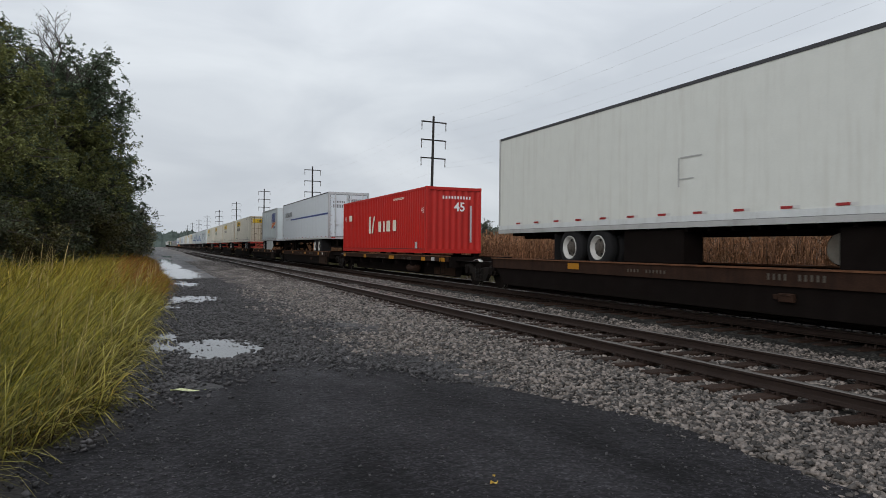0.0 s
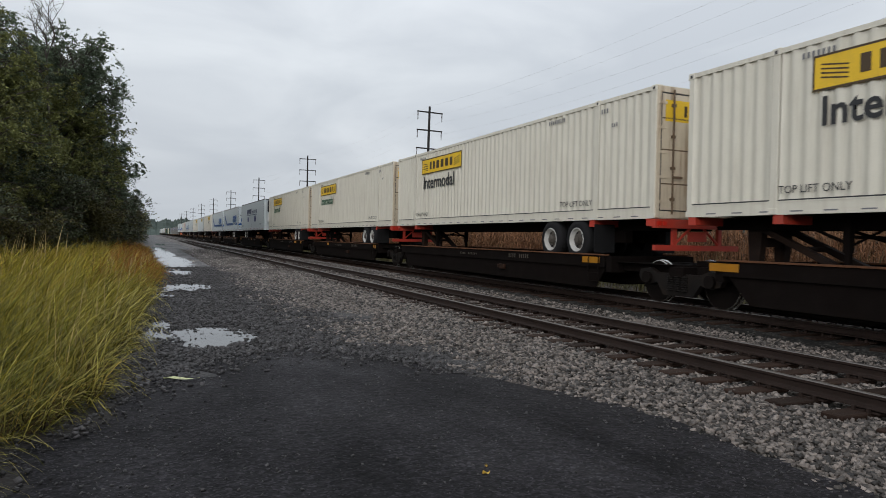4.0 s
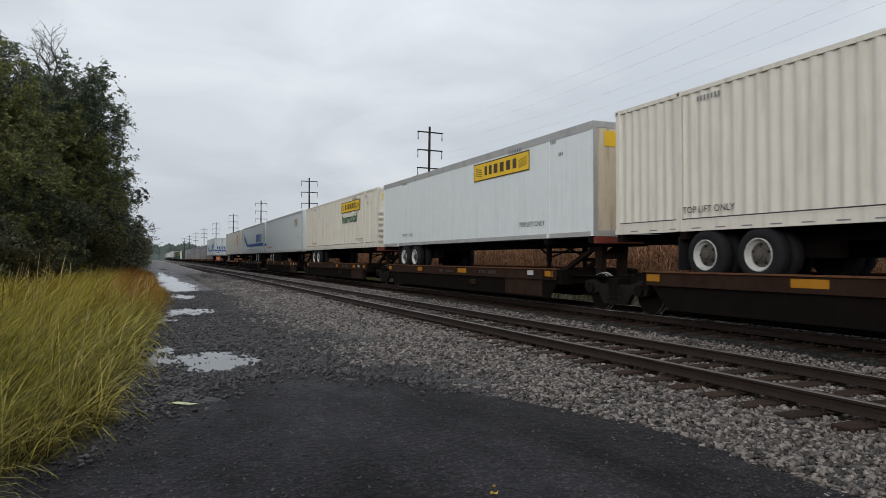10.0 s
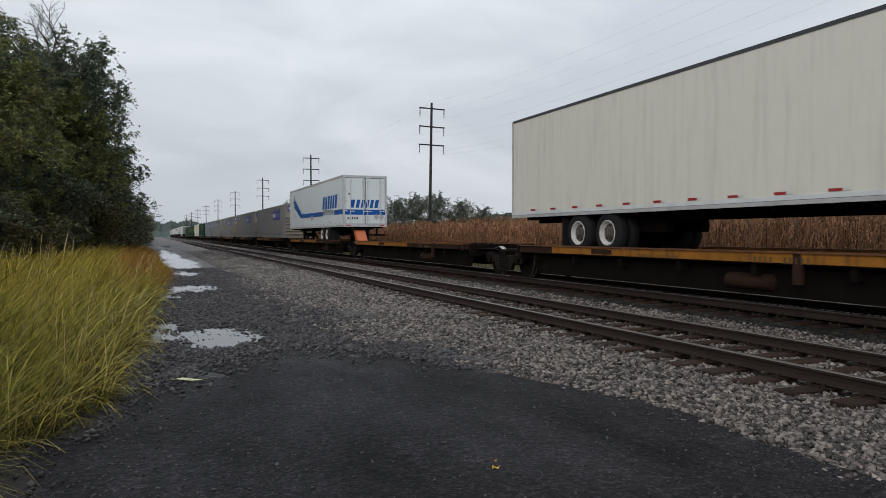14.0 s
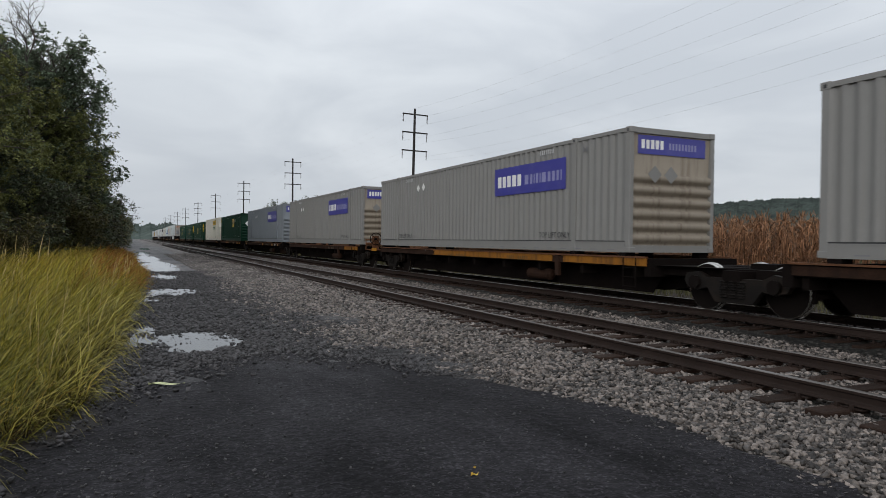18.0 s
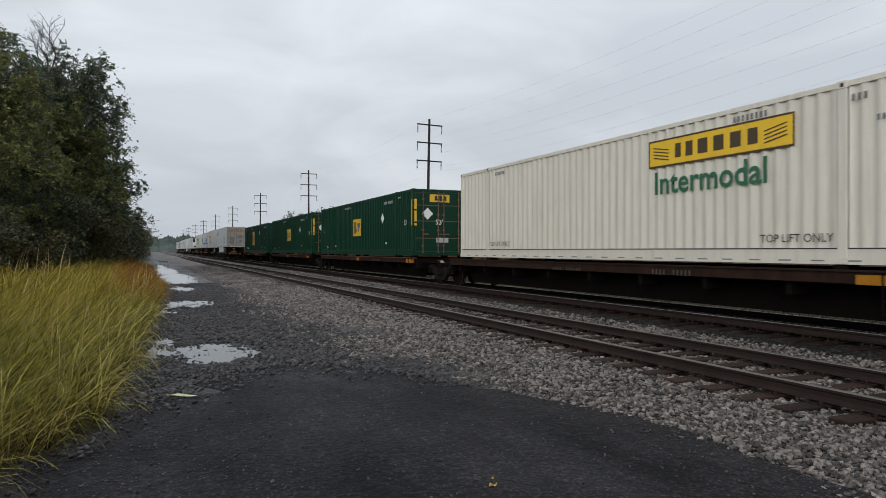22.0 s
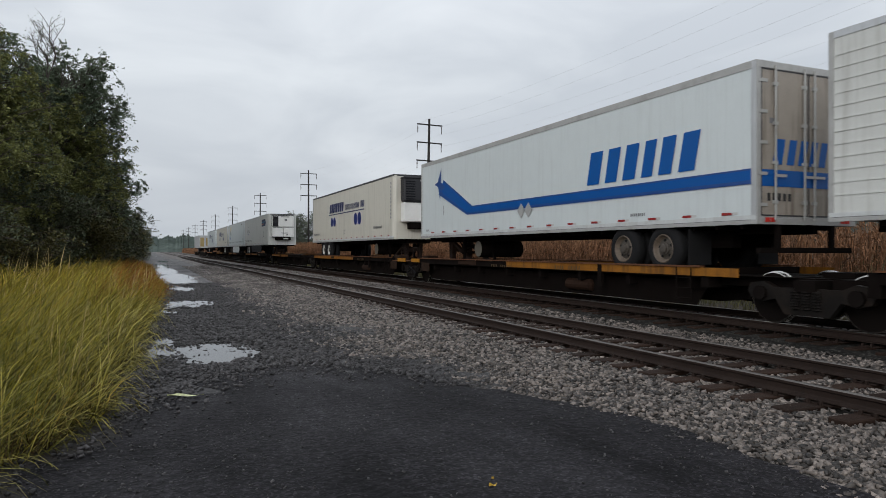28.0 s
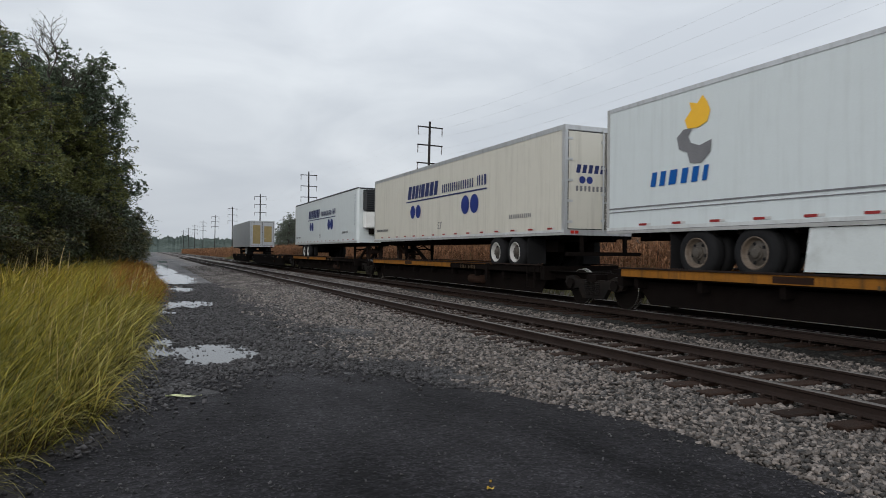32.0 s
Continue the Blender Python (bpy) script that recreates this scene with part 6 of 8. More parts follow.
mark(c, "small_plate", [rect(1.2, 0.95, 0.18, 0.45)], "ink_pale", x)
words_on(c, "45", 0.5, M["ink_white"], (0.0, 0.024, 1.72), "end", bold=0.01)
mark_end(c, "small_print", end_bars(-0.5, 2.2, 0.12, [0.08] * 10, 0.05), "ink_white", 0.026)
mark_end(c, "white_strip", [[(0.72, 0.45), (0.80, 0.45), (0.80, 1.95), (0.72, 1.95)]], "ink_pale", 0.026)
put(c, 24.9, 1.45)

t = trailer("pale blue-white van trailer with a blue stripe", 16.0, M["white_blue"], "doors", (2.6, 3.8), "black_rail", 0.05, None, 2.90, 0.96, drop=0.12, tape_step=1.2)
mark(t, "blue_stripe", [rect(12.5, 0.15, 2.50, 2.60)], "stripe_blue")
q, _ = bars(14.75, 2.78, 0.36, [0.22] * 11, 0.03, 0.12, 0.55)
mark(t, "brand_bars", q, "ink_grey")
small_marks(t, 14.5, 2.56, 16, "ink_pale", 0.09)
words_on(t, "53", 0.22, M["ink_grey"], (-HALF - 0.004, 15.7, 1.25))
mark_end(t, "small_print", end_bars(-1.0, 3.2, 0.12, [0.08] * 7, 0.03) + end_bars(-1.0, 2.9, 0.2, [0.08] * 7, 0.03) + end_bars(0.15, 3.25, 0.2, [0.1] * 7, 0.03), "ink_grey", -0.031)
mark_end(t, "flag_sticker", [[(0.4, 2.75 + 0.08 * k), (0.95, 2.75 + 0.08 * k), (0.95, 2.79 + 0.08 * k), (0.4, 2.79 + 0.08 * k)] for k in range(5)], "lamp_red", -0.031)
mark_end(t, "flag_sticker", [[(0.4, 2.95), (0.62, 2.95), (0.62, 3.12), (0.4, 3.12)]], "stripe_blue", -0.032)
put(t, 41.0, DECK)

t = trailer("short grey-white ribbed freight trailer with blue and orange markings", 8.5, M["white"], "nose", (7.4,), "alu", 0.12, "rib", 2.86, 0.98, skirt=(5.75, 2.3, 0.16), drop=0.14, legs=1.6, tape_step=0.8)
q, _ = bars(2.75, 2.62, 0.82, [0.62, 0.62, 0.62], 0.08, 0.12)
mark(t, "brand_bars", q, "stripe_blue", label="bold blue brand bars")
mark(t, "orange_sweep", [[(2.75, 2.05), (0.65, 2.52), (0.65, 2.56), (2.75, 2.36)], [(2.75, 2.42), (0.65, 2.58), (0.65, 2.62), (2.75, 2.54)]], "orange_clean", label="orange swoosh wedge")
words_on(t, "FREIGHT", 0.30, M["stripe_blue"], (-HALF - 0.004, 1.85, 2.06), shear=0.2, bold=0.006)
mark_end(t, "brand_bars", end_bars(-0.55, 2.75, 0.5, [0.32, 0.32, 0.32], 0.05, 0.12), "stripe_blue", -0.016)
mark_end(t, "orange_sweep", [[(-0.55, 2.42), (0.6, 2.66), (0.6, 2.70), (-0.55, 2.60)]], "orange_clean", -0.016)
words_on(t, "FREIGHT", 0.2, M["stripe_blue"], (-0.1, -0.017, 2.36), "end", shear=0.2)
mark_end(t, "nose_box", [[(0.3, 1.25), (0.9, 1.25), (0.9, 1.75), (0.3, 1.75)]], "alu_dull", -0.02)
put(t, 60.1, DECK)

BASE_UP = 2.185
for args in (("white corrugated container with yellow brand panel, rust-streaked doors", 77.9, "doors", (13.4, 9.75)), ("white corrugated container with yellow brand panel", 95.0, "doors", (13.4, 9.75)), ("white corrugated container with yellow brand panel", 111.9, "doors", (13.5, 9.85)), ("white corrugated container with yellow brand panel", 129.05, "doors", (13.6, 9.9))):
    hunt(*args, BASE_UP, paint="offwhite_clean", ink="ink_black" if args[1] < 100 else "ink_green")
    put(chassis("red and black container chassis with white wheels", 16.15, "chassis_red", "doors"), args[1], DECK)
alliance("white refrigerated trailer with navy dots and dark cooling unit", 147.75, "white", "reefer_black", (11.6, 12.85), None, None)
marten("white trailer with a blue kinked band and bars", 167.95, True, (3.1, 4.3))
marten("white trailer with a blue kinked band and large bars", 186.55, False, (3.0, 4.1))
hunt("cream-white corrugated container with faded yellow brand panel", 205.6, "ribs", (6.4, 2.85), BASE_UP, "offwhite", "ink_black")
hunt("smooth white container with grey top rail and yellow brand panel", 222.6, "smooth", (6.6, 3.0), BASE_UP, "white_bright", smooth=True)
hunt("cream-white corrugated container with yellow brand panel", 239.85, "ribs", (6.5, 2.85), BASE_UP, "offwhite", "ink_green")
for s in (205.6, 222.6, 239.85):
    put(chassis("dark container chassis with white wheels", 16.15, "steel_black", "nose", (12.15, 13.4)), s, DECK)
t = trailer("plain white plated trailer with small grey logistics marking", 16.2, M["white"], "nose", (12.4, 13.6), "alu", 0.17, "post", 2.92, 0.94, drop=0.13)
mark(t, "grey_patch", [rect(2.85, 1.5, 2.76, 3.4)], "patch_pale", -HALF - 0.002)
mark(t, "faded_bars", bars(2.65, 3.1, 0.2, [0.2] * 4, 0.04)[0], "straw", -HALF - 0.004)
words_on(t, "logistics", 0.27, M["ink_grey"], (-HALF - 0.004, 2.5, 2.9), shear=0.15, bold=0.006)
words_on(t, "Air Ride Equipped", 0.32, M["logo_red"], (-HALF - 0.004, 15.4, 1.34), shear=0.25, bold=0.003)
words_on(t, "53", 0.3, M["ink_grey"], (-HALF - 0.004, 0.8, 1.75))
small_marks(t, 1.6, 1.95, 8)
part("mud_guard", boxes((-1.2, -0.62, 9.0, 11.5, 0.25, 0.9), bevel=0.03), M["steel_black"], t)
put(t, 257.05, DECK)
marten("white trailer with a blue kinked band and silver side tubes", 275.0, False, (3.4, 4.7), rods=True, tank=11.6)
t = trailer("cream refrigerated trailer with red emblem and white cooling unit", 16.15, M["cream"], "reefer_white", (11.6, 12.8), "black_rail", 0.06, "rivet", 2.86, 0.96, drop=0.16)
mark(t, "red_emblem", [rect(2.75, 1.75, 2.45, 3.25)], "logo_red", label="square red emblem with white curl")
mark(t, "emblem_curl", [[(2.5, 2.85), (2.3, 3.1), (2.05, 2.95), (2.1, 2.7), (2.3, 2.55), (2.25, 2.8)]], "ink_white", -HALF - 0.005)
mark(t, "small_print", [rect(2.75, 1.75, 2.22, 2.34), rect(2.7, 1.8, 2.06, 2.16)], "logo_red")
mark_end(t, "red_emblem", [[(-0.05, 2.75), (0.25, 2.75), (0.25, 3.1), (-0.05, 3.1)]], "logo_red", -0.545)
small_marks(t, 1.6, 1.25, 4)
put(t, 294.15, DECK)
marten("white trailer with a blue kinked band, near an orange hitch", 329.85, True, (4.0, 5.3), tank=None)
for k, (s, paint, plates) in enumerate(((348.6, "grey_paint", ()), (367.2, "grey_paint", ((13.0, 2.28),)), (387.9, "grey_paint", ((12.0, 2.2),)), (406.75, "grey_paint", ((12.6, 2.1),)), (425.2, "grey_blue", ((11.6, 2.1),)))):
    grey_box(("grey corrugated container with violet-blue brand panel", "blue-grey corrugated container with violet-blue brand panel")[k == 4], s, paint, plates=plates)
green_box("dark green corrugated container with ribbed end and yellow panel", 445.85, "ribs", (6.3, 4.85, 1.46, 2.33), (4.2, 2.07), end_sign=1)
hunt("clean white corrugated container with yellow brand panel", 464.9, "ribs", (6.5, 2.9), 1.45, "offwhite_clean", "ink_green", end_word=True)
green_box("dark green container with yellow panel and hazard stripes", 485.75, "doors", (8.9, 7.4, 0.97, 1.85), (3.9, 1.70), stripes=True)
green_box("dark green container with yellow panel and warning stripes", 504.6, "doors", (8.9, 7.4, 0.97, 1.85), (3.9, 1.70), stripes=True)
green_box("faded green container with large yellow panel", 523.4, "corr", (9.8, 8.2, 0.75, 2.15), (4.8, 1.95), "green_light", end_sign=2)

t = trailer("white ribbed trailer with dirty peeling doors", 16.1, M["white"], "doors", (2.5, 3.7), "alu", 0.10, "level", 2.84, 0.96, skirt=(11.9, 5.2, 0.05), drop=0.14, doors="door_dirty")
mark(t, "dark_panel", [rect(14.2, 12.7, 2.78, 3.32)], "ink_grey", -HALF - 0.004)
mark(t, "brand_oval", [disc(3.6, 2.25, 0.75, 0.32)], "ink_pale", -HALF - 0.004)
mark(t, "small_print", bars(4.4, 1.55, 0.14, [0.09] * 20, 0.05)[0], "ink_grey", -HALF - 0.004)
mark_end(t, "faded_bars", end_bars(-1.0, 3.1, 0.38, [0.26] * 3, 0.06) + end_bars(0.15, 3.1, 0.38, [0.26] * 3, 0.06), "logo_faded", -0.031)
mark_end(t, "dirt_stains", [[(-0.95, 1.4), (-0.3, 1.4), (-0.3, 2.4), (-0.95, 2.4)], [(0.2, 2.2), (0.95, 2.2), (0.95, 2.6), (0.2, 2.6)], [(0.3, 1.6), (0.8, 1.6), (0.8, 2.0), (0.3, 2.0)]], "ink_grey", -0.0295)
put(t, 559.1, DECK)
t = trailer("white trailer with level ribs and an orange-red emblem", 16.2, M["white_streaky"], "doors", (2.6, 3.8), "alu", 0.10, "level", 2.99, 0.92, drop=0.14, tank=11.7, legs=12.8)
mark(t, "emblem_stripe", [rect(12.65, 12.32, 2.95, 3.66), rect(12.1, 11.78, 2.95, 3.66)], "logo_yellow", -HALF - 0.003, "yellow upright emblem stripe")
mark(t, "emblem_stripe", [rect(12.65, 12.32, 1.28, 2.4), rect(12.1, 11.78, 1.28, 2.4)], "logo_orange", -HALF - 0.003, "orange-red upright emblem stripe")
mark(t, "brand_bars", bars(13.8, 2.28, 0.42, [0.49] * 6, 0.06, 0.12)[0], "logo_yellow", -HALF - 0.004, "yellow lower half of brand bar")
mark(t, "brand_bars", bars(13.75, 2.70, 0.42, [0.49] * 6, 0.06, 0.12)[0], "logo_red", -HALF - 0.004, "red upper half of brand bar")
words_on(t, "INTERMODAL", 0.52, M["ink_black"], (-HALF - 0.004, 11.75, 1.84), shear=0.2)
mark(t, "hazard_plate", [tile(8.6, 1.62, 0.2), tile(8.2, 1.62, 0.2)], "alu_dull", -HALF - 0.006)
put(t, 576.35, DECK)
marten("white trailer with a blue kinked band, doors smudged with dirt", 593.95, False, (2.4, 3.7), tank=12.0, dull=True)
alliance("cream-white refrigerated trailer with navy dots and fuel tank", 613.4, "cream", "reefer_black", (11.8, 13.1), 3.9, "rivet", legs=2.4)
t = trailer("white ribbed refrigerated trailer with blue panel and cooling unit", 16.3, M["white_streaky"], "reefer_white", (12.5, 13.8), "alu", 0.10, "level", 2.86, 0.96, drop=0.14)
mark(t, "blue_panel", [[(3.75, 2.75), (1.55, 2.75), (1.25, 3.05), (1.55, 3.4), (3.75, 3.4)]], "panel_navy", -HALF - 0.004, "dark blue arrow-shaped panel")
mark(t, "panel_bars", [rect(3.6, 2.3, 2.93, 3.01)], "logo_orange", -HALF - 0.006)
mark(t, "panel_bars", [rect(3.6, 1.7, 3.10, 3.20)], "panel_teal", -HALF - 0.006)
words_on(t, "interMODAL", 0.42, M["ink_black"], (-HALF - 0.004, 14.6, 2.35), shear=0.1)
mark(t, "curl", [[(14.5, 2.25), (13.6, 2.08), (12.9, 2.3), (13.6, 2.13)]], "stripe_blue", -HALF - 0.004)
mark(t, "dots", [disc(14.1 - 0.22 * k, 2.80 + 0.12 * math.sin(k * 0.45), 0.05, 0.04, 8) for k in range(7)], "ink_black", -HALF - 0.004)
words_on(t, "TEMPERATURE CONTROLLED DIVISION", 0.27, M["ink_black"], (-HALF - 0.004, 15.8, 1.38), shear=0.1)
words_on(t, "AIR RIDE EQUIPPED", 0.18, M["ink_black"], (-HALF - 0.004, 15.8, 1.13), shear=0.1)
for x in (-1.25, 1.22):
    part("lower_fairing", boxes((x, x + 0.03, 4.2, 11.0, 0.30, 0.95), bevel=0.008), M["fairing_black"], t)
for y in (4.6, 6.8, 9.0):
    for h in (0.50, 0.70):
        part("fairing_rib", boxes((-1.262, -1.251, y, y + 1.7, h, h + 0.05)), M["fairing_black"], t)
mark(t, "figure_mark", [rect(2.75, 2.65, 1.8, 2.3), rect(3.0, 2.4, 1.75, 1.8)], "ink_black", -HALF - 0.004)
put(t, 648.1, DECK)
t = trailer("pale white trailer with yellow and grey emblem and side skirt", 16.2, M["white"], "nose", (12.0, 13.4), "alu", 0.08, None, 2.90, 0.94, skirt=(10.9, 4.6, 0.2), drop=0.14, dull_rims=True)
mark(t, "emblem_head", [[(13.86, 2.62), (13.92, 2.86), (13.72, 3.0), (13.50, 2.98), (13.60, 2.84), (13.52, 2.70), (13.30, 2.62), (12.98, 2.70), (13.02, 2.45), (13.25, 2.27), (13.55, 2.30), (13.62, 2.52)]], "ink_grey", -HALF - 0.004, "dark grey and yellow bird emblem")
mark(t, "emblem_wing", [[(13.62, 3.0), (13.70, 3.18), (13.52, 3.36), (13.58, 3.52), (13.36, 3.46), (13.22, 3.60), (13.10, 3.44), (13.02, 3.26), (13.10, 3.06), (13.34, 2.98)]], "logo_yellow", -HALF - 0.004)
mark(t, "brand_bars", bars(14.7, 1.92, 0.3, [0.2, 0.2, 0.28, 0.22, 0.22, 0.16], 0.07, 0.2)[0], "marten_blue", -HALF - 0.004)
mark(t, "mid_line", [rect(16.1, 0.1, 1.50, 1.53)], "ink_grey", -HALF - 0.004)
mark(t, "mid_line", [rect(16.1, 0.1, 1.42, 1.44)], "ink_grey", -HALF - 0.004)
words_on(t, "53", 0.36, M["ink_black"], (-HALF - 0.004, 1.1, 1.62))
mark(t, "small_print", bars(2.6, 3.45, 0.14, [0.16] * 6, 0.04)[0], "ink_grey", -HALF - 0.004)
put(t, 665.6, DECK)
alliance("cream-white trailer with navy dots and barred doors", 683.6, "cream", "doors", (2.6, 3.8), None, "rivet")
alliance("white refrigerated trailer with navy dots", 702.75, "white", "reefer_black", (11.8, 13.0), None, None)
t = trailer("grey-white trailer with weathered, peeling doors", 16.1, M["alu"], "doors", (2.6, 3.8), "alu", 0.10, "rivet", 2.8, 0.96, drop=0.14)
mark_end(t, "peeling_paint", [[(-1.0, 1.3), (-0.2, 1.3), (-0.2, 3.3), (-1.0, 3.3)], [(0.2, 1.5), (1.0, 1.5), (1.0, 3.2), (0.2, 3.2)]], "straw", -0.0295)
put(t, 743.6, DECK)

# ---- the platforms under them ----
JOINTS = [1.0, 20.3, 38.6, 58.4, 76.6, 94.4, 111.7, 128.2, 146.4, 166.0, 185.3, 204.0, 222.0, 239.2, 256.5, 274.2, 291.7, 295.2, 311.2, 328.6, 347.3, 365.9, 385.2, 405.3, 424.0, 443.6, 463.5, 483.2, 503.0, 522.0, 541.0, 557.6, 575.7, 593.1, 611.7, 630.4, 647.0, 665.0, 682.6, 701.2, 720.9, 742.0, 761.0]
YELLOW = {347.3, 295.2, 311.2, 328.6, 365.9, 385.2, 405.3, 522.0, 541.0, 575.7, 593.1, 611.7, 630.4, 647.0, 665.0, 682.6, 701.2}
RUSTY = {20.3, 38.6, 58.4, 166.0, 185.3, 204.0, 222.0, 239.2, 256.5, 274.2, 443.6, 463.5, 483.2, 503.0, 424.0, 1.0}
PAINTED = {295.2: [(0.9, 12.9)], 630.4: [(8.0, 15.2)], 575.7: [(4.6, 9.9)], 347.3: [(9.0, 17.2)], 593.1: [(1.25, 10.0)], 385.2: [(2.1, 5.1), (5.6, 13.2)], 365.9: [(9.1, 12.6)], 405.3: [(2.1, 4.2)], 424.0: [(4.6, 8.2), (12.0, 17.5)], 541.0: [(2.2, 15.0)], 522.0: [(7.6, 9.4), (12.6, 14.8)]}
for i, (s0, s1) in enumerate(zip(JOINTS, JOINTS[1:])):
    if s1 - s0 < 5:
        # coupled ends of two cars
        continue
    sill = "yellow_sill" if s0 in YELLOW else "sill_brown" if s0 in RUSTY else "steel_black"
    loads = []
    for ob, x, s, z in MOVERS:
        if s0 - 2.0 < s < s1 - 5 and ob.name.split(".")[0] == "semi_trailer":
            doors = any(ch.name.startswith("rear_door") for ch in ob.children)
            depth = next(ch for ch in ob.children if ch.name.startswith("roof_cap")).dimensions.y
            loads.append(("hitch", s + (depth - 0.95 if doors else 0.95)))
        elif s0 - 2.0 < s < s1 - 5 and ob.name.startswith("container_chassis"):
            loads.append(("hitch", s + (15.2 if s < 200 else 0.95)))
        elif s0 - 2.0 < s < s1 - 5 and ob.name.startswith("freight_container") and z < 2.0:
            ll = 12.75 if s < 30 else 16.2
            loads += [("pedestal", s + 0.25), ("pedestal", s + ll - 0.25), ("pedestal", s + 2.1), ("pedestal", s + ll - 2.1)]
    if s0 in (295.2, 611.7):
        loads.append(("end_gear", s0))
    if s1 in (291.7, 611.7):
        loads.append(("end_gear_back", s1 - 0.35))
    if s0 == 311.2:
        loads.append(("folded_hitch", s0 + 16.2))
    L = s1 - s0 - 0.35
    r = random.Random(i * 7 + 1)
    patches = []
    if sill != "yellow_sill":
        patches = [(L * k, r.choice((0.7, 0.5, 0.4)), "yellow_patch") for k in (0.14, 0.25, 0.46, 0.70, 0.92) if r.random() < (0.75 if sill == "sill_brown" else 0.5)]
    else:
        patches = [(L * k, r.choice((0.8, 1.4)), "sill_brown") for k in (0.66,)]
    if 440 < s0 < 520:
        patches = [(2.3, 0.9, "yellow_patch")] + ([(3.4, 1.6, "yellow_sill"), (6.6, 1.1, "yellow_sill"), (11.2, 2.6, "yellow_sill")] if s0 < 450 else []) + ([(L * 0.52, 0.5, "yellow_patch")] if s0 > 480 else [])
    trucks = [s0]
    if s1 == 291.7:
        trucks.append(291.7)
    if s1 == 405.3:
        trucks.append(403.1)
    if s0 == 405.3:
        trucks = [407.5]
        loads.append(("brake_stand", 405.5))
    if i == len(JOINTS) - 2:
        trucks.append(s1 - 1.2)
    flatcar(s0, s1, sill, loads, patches, trucks, {"yellow_sill": "flatcar platform with worn yellow-orange side sills", "sill_brown": "flatcar platform with rusty brown sills and yellow patches", "steel_black": "black flatcar platform with yellow patches on its sills"}[sill], 0.62 if any(k == "pedestal" for k, _ in loads) else 0.95 if sill == "yellow_sill" else 1.22, marks=s0 != 630.4, painted=PAINTED.get(s0))
bm = boxes((-0.12, 0.12, 0.0, 3.6, 0.50, 0.68), (-0.25, 0.25, 1.5, 2.0, 0.45, 0.75))
cp = tagged(new("coupler", mesh_of("coupler", bm, M["steel_black"])), "dark cast-steel coupler between two flatcars", "coupler")
put(cp, 291.55, TOP_FAR)
put(copy_thing(cp, pose(0, 0, 0)), 403.6, TOP_FAR)

# ---- power line ----

def power_pole(x, y, lean):
    p = thing("utility_pole", "dark wooden utility pole with three crossarms and hanging insulators", "utility pole", "poles of the power line")
    bm = bmesh.new()
    rod(bm, (0, 0, 0), (0, 0, 16.9), 0.20, 12, 0.13)
    part("pole", bm, M["pole_wood"], p)
    for z in (12.0, 14.1, 16.2):
        w = 1.58
        arm = part("crossarm", boxes((-w, w, -0.23, -0.13, z - 0.07, z + 0.07)), M["pole_wood"], p)
        for side in (-1, 1):
            bm = bmesh.new()
            for k in range(6):
                rod(bm, (side * (w - 0.08), -0.18, z - 0.12 - 0.14 * k), (side * (w - 0.08), -0.18, z - 0.2 - 0.14 * k), 0.085, 8, 0.04)
            rod(bm, (side * (w - 0.08), -0.18, z - 0.05), (side * (w - 0.08), -0.18, z - 1.0), 0.02, 6)
            part("insulator", bm, M["insulator"], arm)
    p.location = (x, y, 0.1)
    p.rotation_euler = (0, radians(lean), 0)
    return p


# the line draws a little nearer to the track with distance
STANDS = [(33.0, -41.0, 0.0), (31.2, 16.0, 0.4), (29.5, 72.6, 1.0), (27.7, 128.0, -0.2), (26.8, 184.0, 0.2), (26.0, 242.0, 0.0), (25.3, 302.0, 0.4), (24.6, 361.0, -0.2), (24.0, 420.0, 0.1), (23.4, 479.0, 0.0), (22.8, 538.0, 0.2)]
for x, y, lean in STANDS:
    power_pole(x, y, lean)
for z, dx in [(z - 1.05, side * 1.5) for z in (12.0, 14.1, 16.2) for side in (-1, 1)] + [(16.85, 0.0)]:
    bm = bmesh.new()
    prev = None
    for (x0, y0, _), (x1, y1, _) in zip(STANDS, STANDS[1:]):
        for i in range(14):
            u = i / 14
            p = (x0 + (x1 - x0) * u + dx, y0 + (y1 - y0) * u, 0.1 + z - 1.0 * 4 * u * (1 - u))
            ring = [bm.verts.new((p[0] + 0.0042 * math.cos(a), p[1], p[2] + 0.0042 * math.sin(a))) for a in (0.5, 2.6, 4.7)]
            if prev:
                for k in range(3):
                    bm.faces.new((prev[k], prev[(k + 1) % 3], ring[(k + 1) % 3], ring[k]))
            prev = ring
    w = new("power_wire", mesh_of("power_wire", bm, M["wire"]))
    tagged(w, "thin sagging overhead power wire", "wire", "wires of the power line")


